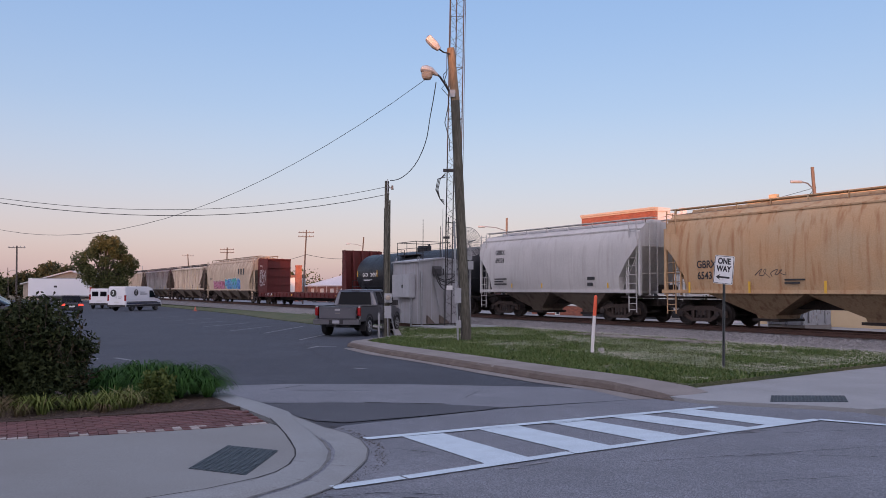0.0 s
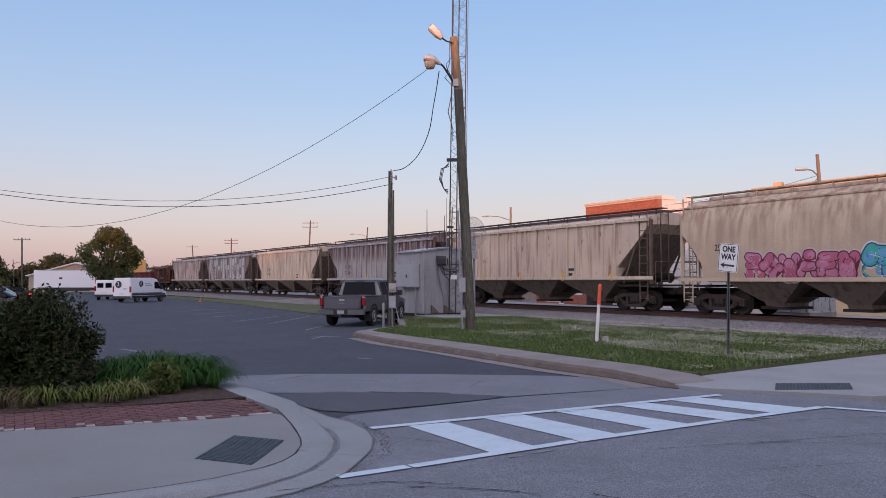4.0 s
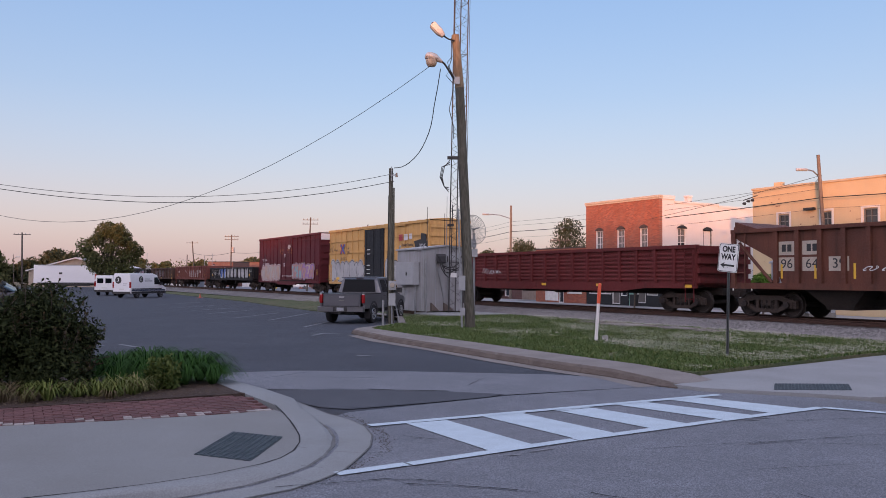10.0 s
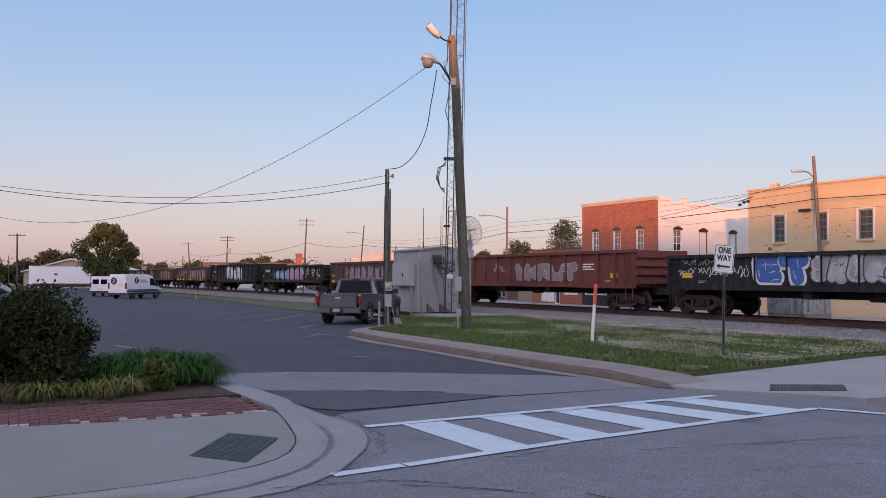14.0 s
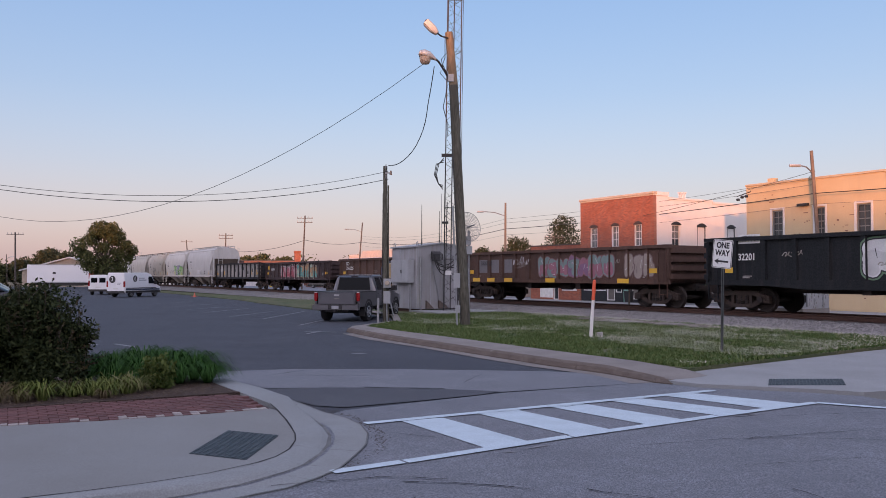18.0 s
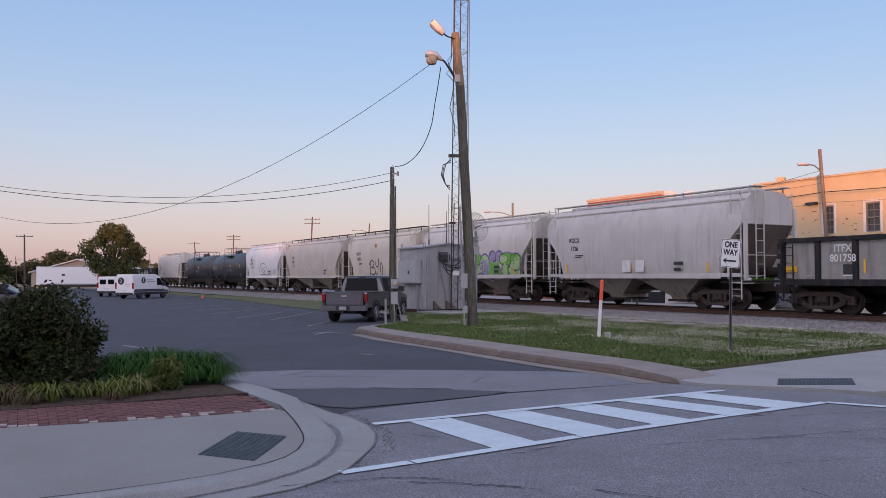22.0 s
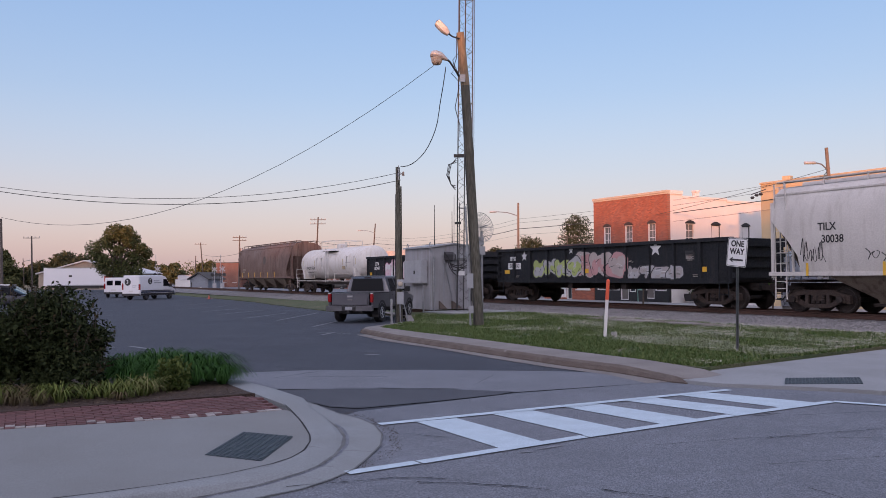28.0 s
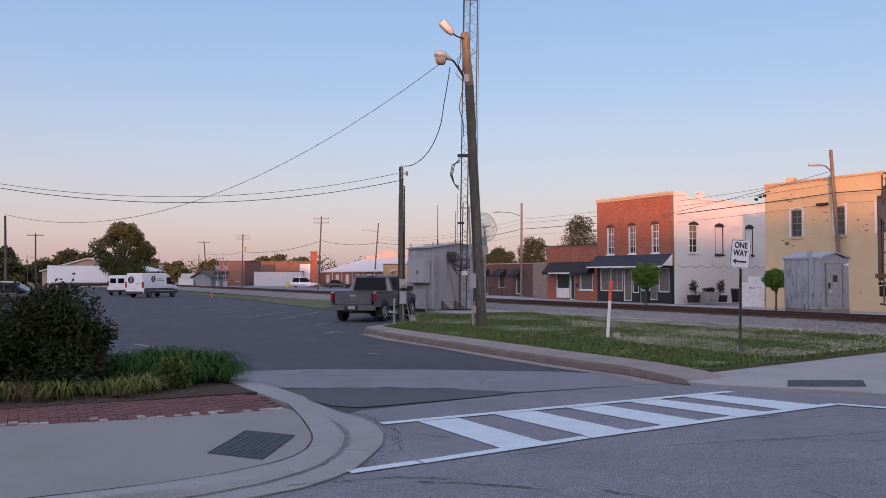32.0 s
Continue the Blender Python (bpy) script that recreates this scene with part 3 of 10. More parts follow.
re_ = random.Random(14)
earth = [(U * s + N * (p + re_.uniform(-.15, .15))).xy for s, p in ((-24.5, 20.6), (-23, 20.3), (-21.5, 20.35), (-20, 20.1), (-18.5, 20.3), (-17.3, 20.6), (-17.6, 21.2), (-19, 21.4), (-20.5, 21.5), (-22.5, 21.5), (-24.2, 21.3))]
sheet("bare_earth", [tuple(p) for p in earth], 0.0, material("trodden_earth", (0.075, 0.06, 0.05), 0.95, col2=(0.12, 0.10, 0.085), scale=2.5, amount=0.8, grain=0.6, grain_scale=30, bump=0.6), "trodden bare earth between grass and ballast", thick=.03, category="soil", height=lambda x, y: verge_height(x, y) + .02)

# ---- the railway ----
bal = Shape()
prof = [(-4.9, .02), (-3.9, .10), (-2.3, .20), (-1.6, .25), (1.6, .25), (2.3, .2), (4.4, -.25), (6.5, -.42)]
bal_s = [-900, -200, -90, -60, -40, -25, -12, 0, 12, 60]
bal.v = [tuple(on_track(s, p, z).translation) for s in bal_s for p, z in prof]
npf = len(prof)
bal.f = [(i * npf + k, i * npf + k + 1, (i + 1) * npf + k + 1, (i + 1) * npf + k) for i in range(len(bal_s) - 1) for k in range(npf - 1)]
solid("ballast", bal, BALLAST, "grey crushed stone ballast of the railway", "ballast", kind="structure")
for side in (-.755, .755):
    rail = Shape().prism([(side - .07, .24), (side + .07, .24), (side + .07, .26), (side + .012, .285), (side + .012, .37), (side + .036, .385), (side + .036, .42), (side - .036, .42), (side - .036, .385), (side - .012, .37), (side - .012, .285), (side - .07, .26)], "x", -900, 60)
    solid("rail", rail, RAIL_STEEL, "rusty brown steel rail of the railway", "rail", kind="structure", at=on_track(0, 0, 0))
sleepers = thing("railway_track", "dark timber sleepers of the railway track", "railway track", kind="structure")
tie_me = Shape().box(-.11, .11, -1.3, 1.3, .1, .262).mesh("tie", TIE)
rt = random.Random(8)
for i in range(230):
    part("tie", tie_me, None, sleepers, at=on_track(-100 + i * .53, rt.uniform(-.04, .04), rt.uniform(-.012, .004)) @ pose(0, 0, 0, 0, 0, rt.uniform(-1, 1)))
# ground beyond the railway, the back street and its pavement
back = [tuple((U * s + N * p).xy) for s, p in ((60, 31.5), (60, 120), (-420, 120), (-420, 31.5))]
sheet("back_street", back, -.36, ASPHALT_STRIP, "grey asphalt street behind the railway", category="road", height=lambda x, y: 0.0)
sheet("pavement", [tuple((U * s + N * p).xy) for s, p in ((30, 40.5), (30, 44.6), (-64, 44.6), (-64, 47.6), (-95, 47.6), (-95, 40.5))], -.30, CONCRETE, "pale concrete pavement before the shops", 0.12, category="pavement", height=lambda x, y: 0.0)


def scatter(count, seed, area, make):
    rnd = random.Random(seed)
    done = 0
    while done < count:
        if make(rnd, *area(rnd)):
            done += 1


# loose stones on the near shoulder of the ballast
stones = Shape()
rs = random.Random(11)
for i in range(9000):
    s, p = -3 - 62 * rs.random() ** 1.4, rs.uniform(-4.9, -1.7)
    r = rs.uniform(.02, .05)
    zz = np.interp(p, [a for a, b in prof], [b for a, b in prof])
    o = U * s + N * (TRACK + p)
    j = [rs.uniform(.6, 1.2) * r for k in range(5)]
    stones.add([(o.x - j[0], o.y - j[1] * .5, zz - .01), (o.x + j[1], o.y - j[0] * .6, zz - .01), (o.x + j[2] * .7, o.y + j[3], zz - .01), (o.x - j[3], o.y + j[2], zz - .01), (o.x + j[0] * .3, o.y, zz + j[4])],
               [(0, 1, 4), (1, 2, 4), (2, 3, 4), (3, 0, 4)])
solid("ballast_stone", stones, material("stone", (0.25, 0.245, 0.24), 0.9, col2=(0.15, 0.145, 0.14), scale=9, amount=0.9, grain=0.3), "loose grey stones on the ballast shoulder", "stone", kind="stuff")


# ---- road paint ----
def paint(name, outline, label, mat=ROAD_PAINT, lift=.014, group=""):
    ob = sheet(name, outline, lift, mat, label, category="road marking")
    return tagged(ob, group=group)


def quad(a, b, w):
    """A painted line from a to b."""
    return ribbon([a, b], w)

for pts in ([(-0.3, 9.72), (0.19, 9.95), (1.1, 8.48), (0.61, 8.18)], [(0.65, 10.23), (1.16, 10.53), (2.14, 9.09), (1.62, 8.78)], [(1.63, 10.75), (2.1, 11.05), (3.17, 9.72), (2.63, 9.4)],
            [(2.55, 11.25), (3.02, 11.5), (4.19, 10.38), (3.63, 10.07)], [(3.45, 11.72), (3.95, 11.97), (5.14, 10.92), (4.5, 10.53)]):
    paint("crosswalk_bar", pts, "broad white painted bar of the crossing", group="crossing bars")
for a, b in (((-0.73, 9.57), (1.63, 10.8)), ((1.64, 10.805), (4.37, 12.21)), ((-0.84, 7.22), (-0.23, 7.6)), ((-0.2, 7.61), (1.55, 8.76)), ((1.57, 8.77), (3.6, 10.0)), ((3.62, 10.01), (5.35, 11.02)), ((5.37, 11.02), (7.2, 9.85))):
    paint("crosswalk_line", quad(a, b, .14), "white painted edge line of the crossing", lift=.018)
for a, b in (((3.85, 9.99), (4.16, 10.1)), ((0.76, 8.0), (0.9, 8.05)), ((1.0, 8.16), (1.25, 8.33)), ((4.0, 10.13), (4.3, 10.2))):
    paint("paint_scrap", quad(a, b, .04), "flaked scrap of old white road paint", OLD_PAINT)
for a, b in (((-13.7, 46.2), (-12.8, 51.0)), ((-9.1, 37.2), (-8.3, 43.5)), ((-7.1, 35.0), (-6.6, 43.4)), ((-4.75, 30.0), (-4.3, 34.5)), ((-11.6, 42), (-10.6, 48)), ((-16.3, 50), (-15.2, 57)), ((-19.5, 57), (-18.4, 64)), ((-1.5, 31.5), (-1.9, 36))):
    paint("parking_line", quad(a, b, .11), "faded white line of a parking bay", OLD_PAINT)
for a, b in (((-3.75, 25.2), (-3.5, 26.5)), ((-1.72, 18.5), (-1.4, 18.3)), ((-8.2, 21.3), (-7.2, 20.2)), ((-9.5, 22.3), (-8.5, 20.9)), ((-4.0, 26.4), (-2.9, 26.0))):
    paint("paint_scrap", quad(a, b, .13), "worn scrap of white paint on the asphalt", OLD_PAINT)

# ---- detectable warning panels in the ramps ----
PANEL = material("warning_panel", (0.028, 0.042, 0.05), 0.7, col2=(0.045, 0.06, 0.068), scale=3, amount=0.6, grain=0.2)


def warning_panel(corners, z):
    """A dark ribbed panel; corners: two points of its long side and the way across."""
    a, b, c = (Vector((*p, 0)) for p in corners)
    ob = thing("warning_panel", "dark grey ribbed tactile panel set in the pavement ramp", "tactile panel", pose(0, 0, z))
    part("plate", Shape().add([tuple(a), tuple(b), tuple(b + c - a), tuple(c), *(tuple(v + Vector((0, 0, .006))) for v in (a, b, b + c - a, c))],
                              [(0, 1, 2, 3), (4, 5, 6, 7), (0, 1, 5, 4), (1, 2, 6, 5), (2, 3, 7, 6), (3, 0, 4, 7)]), PANEL, ob)
    n = 11
    for i in range(n):
        k = (i + .5) / n
        p, q = a + (c - a) * k, b + (c - a) * k
        w = (c - a).normalized() * .021
        row, m_ = Shape(), 22
        for j in range(m_):
            d = [p + (q - p) * (j + e) / m_ for e in (.16, .84)]
            row.add([tuple(v + Vector((0, 0, h))) for h, f in ((.006, 1), (.012, .75)) for v in (d[0] - w * f, d[1] - w * f, d[1] + w * f, d[0] + w * f)],
                    [(4, 5, 6, 7), (0, 1, 5, 4), (1, 2, 6, 5), (2, 3, 7, 6), (3, 0, 4, 7)])
        part("rib", row, PANEL, ob)


warning_panel(((-2.21, 9.02), (-2.30, 7.88), (-1.6, 8.74)), .036)
warning_panel(((5.3, 12.42), (6.52, 12.42), (5.62, 13.14)), .062)

# ---- street furniture ----
WOOD = material("pole_wood", (0.115, 0.108, 0.082), 0.9, col2=(0.065, 0.061, 0.047), scale=2.5, amount=0.8, grain=0.6, grain_scale=25, stretch=(1, 1, .15), bump=0.5)
# the pole's sunlit top: the same wood, its sunlight put into the colour
WOOD_SUNLIT = material("pole_wood_sunlit", (0.25, 0.185, 0.115), 0.9, col2=(0.15, 0.115, 0.078), scale=2.5, amount=0.6, grain=0.5, grain_scale=25, stretch=(1, 1, .15), bump=0.4)
GALV = material("galvanised_steel", (0.30, 0.31, 0.32), 0.5, metal=0.7, col2=(0.2, 0.205, 0.21), scale=4, amount=0.5, grain=0.2)
CABLE = plain("black_cable", (0.012, 0.012, 0.013), 0.6)
LAMP_GREY = material("lamp_grey", (0.42, 0.42, 0.41), 0.5, metal=0.3, grain=0.15)
GREY_BOX = material("grey_enamel", (0.30, 0.31, 0.32), 0.55, col2=(0.22, 0.23, 0.235), scale=3, amount=0.4, grain=0.12)
GLASS_LAMP = plain("lamp_glass", (0.35, 0.30, 0.24), 0.15)

pole = thing("utility_pole", "tall weathered wooden utility pole with two lamps", "utility pole", pose(1.33, 27.6, -.05))
part("shaft", Shape().rod((0, 0, -.2), (-.42, 0, 8.4), .185, .155, 14), WOOD, pole, smooth=40)
part("top_shaft", Shape().rod((-.42, 0, 8.4), (-.58, 0, 10.25), .158, .135, 14), WOOD_SUNLIT, pole, "upper shaft, paler where sunlight is put into its colour", smooth=40)


def bucket_lamp(parent):
    """A dusk-to-dawn lamp: hooded housing on its arm, with a clear bucket lens below."""
    m = pose(-1.33, -.5, 9.3, 0, 12, 0)
    head = part("lamp_head", Shape().loft([[tuple(m @ Vector((x, w * math.cos(k * math.pi / 6), zc + h * math.sin(k * math.pi / 6)))) for k in range(12)] for x, w, zc, h in ((-.3, .05, .0, .04), (-.27, .15, .02, .11), (-.12, .19, .04, .15), (.08, .17, .03, .13), (.22, .1, -.02, .08), (.32, .05, -.06, .045))]), LAMP_GREY, parent, "grey hooded lamp head", smooth=50)
    part("lens", Shape().lathe([(9.0, .05), (9.02, .13), (9.1, .18), (9.24, .2)], 14, "z", (-1.4, -.5, 0)), GLASS_LAMP, head, "clear bucket lens", smooth=50)


def flood_lamp(parent):
    """A flood lamp tipped upwards on a short arm."""
    m = pose(-1.2, -.5, 10.28, 0, 46, 0)
    head = part("lamp_head", Shape().loft([[tuple(m @ Vector((x, w * c, h * s))) for c, s in ((-1, -.7), (-.7, -1), (.7, -1), (1, -.7), (1, .7), (.7, 1), (-.7, 1), (-1, .7))] for x, w, h in ((-.27, .1, .075), (-.25, .14, .12), (.1, .14, .125), (.2, .11, .1), (.3, .08, .07))]), LAMP_GREY, parent, "grey flood lamp tipped upwards", smooth=30)
    part("sensor", Shape().rod(m @ Vector((-.3, 0, .03)), m @ Vector((-.25, 0, .03)), .05, None, 10), CABLE, head, "black light sensor")
    part("bezel", Shape().loft([[tuple(m @ Vector((x, .125 * c, -.125 + h))) for c in (-1, 1) for h in ((0, .012) if c < 0 else (.012, 0))] for x in (-.2, .08)]), GLASS_LAMP, head)


bucket_lamp(pole)
flood_lamp(pole)
part("lamp_arm", Shape().pipe([(-.56, -.1, 8.58), (-.75, -.3, 8.85), (-.95, -.45, 9.12), (-1.08, -.5, 9.22)], .035), CABLE, pole)
part("lamp_arm", Shape().pipe([(-.6, -.1, 10.02), (-.85, -.35, 10.02), (-1.02, -.5, 10.1)], .028), CABLE, pole)
part("bracket", Shape().box(-.62, -.42, -.2, -.12, 8.5, 8.75), GALV, pole)
part("cable_loop", Shape().pipe([(-.72, -.3, 10.05), (-.72, -.3, 9.3), (-.8, -.3, 9.05), (-.62, -.25, 8.7), (-.68, -.2, 8.1), (-.78, -.2, 7.6), (-.62, -.2, 7.0), (-.62, -.2, 6.6)], .014), CABLE, pole, "thin black wiring")
part("cable_loop", Shape().pipe([(-.62, -.3, 9.5), (-.85, -.4, 9.2), (-.78, -.3, 8.9), (-.9, -.35, 8.75), (-.65, -.25, 8.5)], .012), CABLE, pole, "thin black wiring")
part("ground_wire", Shape().pipe([(-.16, -.2, .1), (-.3, -.2, 3.0), (-.42, -.19, 5.5), (-.55, -.19, 7.9)], .012), CABLE, pole)
part("service_box", Shape().box(-.42, -.2, -.3, -.16, 1.4, 1.9), GREY_BOX, pole)
part("service_box", Shape().box(-.36, -.2, -.26, -.16, .55, .8), GREY_BOX, pole)
part("conduit", Shape().rod((-.3, -.22, 0), (-.45, -.2, 4.2), .035, None, 8), GALV, pole, smooth=40)

# shorter pole with the electric meters
mp_ = thing("meter_pole", "grey wooden service pole with electric meter boxes", "utility pole", pose(-1.6, 31.0, -.05))
part("shaft", Shape().rod((0, 0, -.2), (-.02, 0, 6.05), .1, .08, 12), WOOD, mp_, smooth=40)
part("conduit", Shape().rod((.12, -.02, 0), (.1, 0, 5.3), .03, None, 10), WOOD, mp_, smooth=40)
part("conduit", Shape().rod((-.13, -.05, 0), (-.1, 0, 5.0), .018, None, 8), CABLE, mp_, smooth=40)
part("meter_box", Shape().box(-.06, .22, -.3, -.14, 1.35, 1.7), GREY_BOX, mp_)
part("meter_glass", Shape().lathe([(-.4, .03), (-.39, .09), (-.3, .1)], 14, "y", (.08, 0, 1.53)), GLASS_LAMP, mp_, smooth=40)
part("switch_box", Shape().box(-.06, .2, -.28, -.12, .75, 1.22), GREY_BOX, mp_)
part("post", Shape().box(-.3, -.22, -.35, -.27, -.1, .95), GALV, mp_)
part("conduit", Shape().pipe([(.06, -.22, .8), (.08, -.22, 0), (.08, -.22, -.1)], .03), GALV, mp_)
part("conduit", Shape().pipe([(.2, -.2, .8), (.32, -.2, .3), (.34, -.2, -.1)], .025), GALV, mp_)
part("rack", Shape().box(.0, .03, -.16, -.1, 5.55, 6.1).box(-.02, .2, -.13, -.09, 5.75, 5.8), GALV, mp_)
part("insulator", Shape().rod((.2, -.11, 5.7), (.2, -.11, 5.86), .05, .035, 10), plain("insulator", (.2, .12, .08), .3), mp_, smooth=40)

# lattice mast
MAST_STEEL = material("mast_steel", (0.07, 0.068, 0.07), 0.6, metal=.4, grain=.2)
mast = thing("lattice_mast", "slender dark steel lattice radio mast", "mast", pose(1.1, 37.8, 0))
tri = [Vector((-.33, -.19, 0)), Vector((.33, -.19, 0)), Vector((0, .38, 0))]
lean = Vector((.014, 0, 1))
for i, c in enumerate(tri):
    part("leg", Shape().rod(c, c + lean * 24, .03, .03, 6), MAST_STEEL, mast)
br = Shape()
for f in range(3):
    a, b = tri[f], tri[(f + 1) % 3]
    n = 58
    for k in range(n):
        z0_, z1_ = k * .41 + .05, (k + 1) * .41 + .05
        p, q = (a, b) if k % 2 else (b, a)
        br.rod(p + lean * z0_, q + lean * z1_, .009, None, 4, False)
        if k % 6 == 0:
            br.rod(a + lean * z0_, b + lean * z0_, .012, None, 4, False)
part("bracing", br, MAST_STEEL, mast)
part("feed_line", Shape().pipe([(-.3, -.3, .3), (-.28, -.26, 5), (-.1, -.26, 14), (.0, -.26, 24)], .02), CABLE, mast, "black feed cable")
part("feed_line", Shape().pipe([(.42, -.2, .3), (.5, -.2, 6), (.6, -.2, 14), (.75, -.2, 24)], .013), CABLE, mast, "black feed cable")
for k in range(3):
    part("feed_line", Shape().pipe([(-.3, -.28, 7.3 - .1 * k), (-.55 - .06 * k, -.3, 7.0), (-.66 - .05 * k, -.3, 6.5), (-.56, -.3, 6.05), (-.35, -.28, 5.8 + .1 * k)], .02), CABLE, mast, "looped black feed cable")
part("feed_line", Shape().pipe([(.36, -.24, .6), (.4, -.24, 4), (.42, -.24, 8.5)], .03), CABLE, mast, "black feed cable")
part("antenna", Shape().rod((-.45, -.3, 2.2), (-.42, -.3, 5.6), .02, .012, 6), GALV, mast)
part("clamp", Shape().box(-.42, .42, -.24, -.14, 7.35, 7.5), CABLE, mast)
part("clamp", Shape().box(-.4, -.1, -.3, -.12, 4.2, 4.3), CABLE, mast)
for pts in ([(-.8, 2.75), (-.72, 2.45), (-.5, 2.22), (-.26, 2.15), (0, 2.18), (.2, 2.3)], [(-.78, 2.6), (-.66, 2.2), (-.48, 1.92), (-.34, 1.8), (-.25, 1.95), (-.22, 2.4), (-.2, 3.7), (-.16, 5.2)],
            [(-.75, 2.7), (-.6, 2.35), (-.36, 2.25), (-.1, 2.28), (.12, 2.45), (.28, 2.8)], [(-.7, 2.5), (-.5, 2.05), (-.3, 2.0), (-.1, 2.12), (.15, 2.15)]):
    part("feed_line", Shape().pipe([(x, -.4, z) for x, z in pts], .025), CABLE, mast, "looped black feed cable")
part("notice", Shape().box(-.24, .04, -.44, -.425, 1.8, 2.0), plain("notice_white", (.5, .5, .49), .5), mast, "small white notice")
part("foot", Shape().box(-.5, .5, -.4, .55, -.15, .06), KERB, mast, "concrete footing")

# equipment shelter
SHELTER = material("shelter_panel", (0.285, 0.288, 0.298), 0.7, col2=(0.215, 0.21, 0.21), scale=1.2, amount=0.7, grain=0.12, streak=(0.14, 0.11, 0.09), streak_amount=0.35)
sh = thing("equipment_shelter", "grey metal equipment shelter on steel skids", "shelter", place(-34.4, 19.95, .18))
part("wall", Shape().prism([(-1.35, 0), (1.35, 0), (1.35, 2.95), (0, 3.12), (-1.35, 2.95)], "x", -1.25, 1.25), SHELTER, sh)
part("roof", Shape().prism([(-1.45, 2.93), (0, 3.12), (1.45, 2.93), (1.45, 3.0), (0, 3.19), (-1.45, 3.0)], "x", -1.33, 1.33), GREY_BOX, sh)
for y in (-1.1, 1.0):
    part("skid", Shape().box(-1.25, 1.25, y - .08, y + .08, -.28, 0), RAIL_STEEL, sh)
for x in (-1.25, -.4, .45, 1.22):
    part("seam", Shape().box(x - .02, x + .02, -1.365, -1.345, 0, 2.93), GREY_BOX, sh)
for y in (-1.3, -.62, .1, .8, 1.3):
    part("seam", Shape().box(1.245, 1.27, y - .02, y + .02, 0, 2.93), GREY_BOX, sh)
cab = part("cabinet", Shape().box(-.78, 1.0, -1.68, -1.37, 1.25, 2.35), GREY_BOX, sh)
part("cabinet_door", Shape().box(-.75, .35, -1.7, -1.675, 1.28, 2.32), GREY_BOX, cab)
part("cabinet_door", Shape().box(.37, .97, -1.7, -1.675, 1.28, 2.32), GREY_BOX, cab)
part("latch", Shape().box(.28, .34, -1.73, -1.695, 1.7, 1.85), CABLE, cab, "black latch")
part("conduit", Shape().rod((.85, -1.5, -.35), (.85, -1.5, 1.25), .04, None, 8), GALV, sh)
part("conduit", Shape().rod((1.34, -1.2, -.35), (1.34, -1.2, 2.5), .045, None, 8), GALV, sh)
part("conduit", Shape().rod((1.36, .05, .15), (1.36, -.05, 2.6), .04, None, 8), GALV, sh)
part("conduit", Shape().rod((1.34, -.7, 2.6), (1.34, -.15, .3), .025, None, 8), GALV, sh)
hood = part("vent_hood", Shape().prism([(1.26, 2.3), (1.55, 2.35), (1.55, 2.62), (1.26, 2.75)], "y", -.6, -.1), plain("dark_vent", (.03, .03, .032), .7), sh, "dark vent hood")
part("entry_panel", Shape().box(1.255, 1.32, -.1, .75, 2.45, 2.75), GREY_BOX, sh)
WEDGE = material("rusty_wedge", (.12, .095, .08), .85, grain=.3)
part("wedge", Shape().prism([(-.9, .02), (-.5, .02), (-.9, .4)], "x", 1.255, 1.4), WEDGE, sh, "rusty corner gusset")
part("wedge", Shape().prism([(-.2, .02), (.35, .02), (-.2, .4)], "x", 1.255, 1.4), WEDGE, sh, "rusty corner gusset")
for y, x in ((-1.3, -1.2), (-1.3, 1.1)):
    part("lifting_eye", Shape().pipe([(x, y, 2.98), (x, y, 3.15), (x + .1, y, 3.2), (x + .16, y, 3.1), (x + .16, y, 2.98)], .02), GALV, sh)
for x, y, h in ((.9, -.9, 2.0), (.2, .5, 1.8)):
    part("whip_antenna", Shape().rod((x, y, 2.9), (x, y, 3.0 + h), .022, .012, 6).rod((x, y, 3.0), (x, y, 3.35), .03, None, 6), CABLE, sh)
solid("equipment_slab", Shape().box(-.6, 2.2, -1.9, 1.6, -.15, .13), CONCRETE, "thin concrete slab beside the shelter", "slab", at=place(-32.6, 20.1, 0))

# mesh dish on its stand
dish = thing("dish_antenna", "grey mesh satellite dish on a steel stand", "antenna", pose(1.93, 38.9, .05))
dm = pose(.0, -.1, 4.05, 80, 0, 38)
DISH = material("dish_mesh", (.30, .29, .28), .6, metal=.4, grain=.2)


def bowl(r):
    return .19 * (r / .7) ** 2


for j in range(1, 13):
    r = .7 * j / 12
    part("rim" if j == 12 else "mesh_ring", Shape().pipe([tuple(dm @ Vector((r * math.cos(a), r * math.sin(a), bowl(r)))) for a in (k * math.pi / 12 for k in range(25))], .018 if j == 12 else .009, 4), DISH, dish)
for k in range(24):
    a = k * math.pi / 12
    part("rib", Shape().pipe([tuple(dm @ Vector((r * math.cos(a), r * math.sin(a), bowl(r) + .008))) for r in (.06, .25, .45, .6, .7)], .013 if k % 4 == 0 else .007, 4), DISH, dish)
part("feed_arm", Shape().pipe([tuple(dm @ Vector((0, 0, 0))), tuple(dm @ Vector((0, 0, .55)))], .03), GALV, dish)
part("stand", Shape().rod((.1, .1, -.1), (.1, .1, 3.9), .06, None, 10), GALV, dish, smooth=40)
part("mount", Shape().box(-.18, .2, -.15, .2, 3.2, 3.62), GREY_BOX, dish)
part("equipment_box", Shape().box(-.12, .26, -.1, .2, 2.75, 3.15), GREY_BOX, dish)

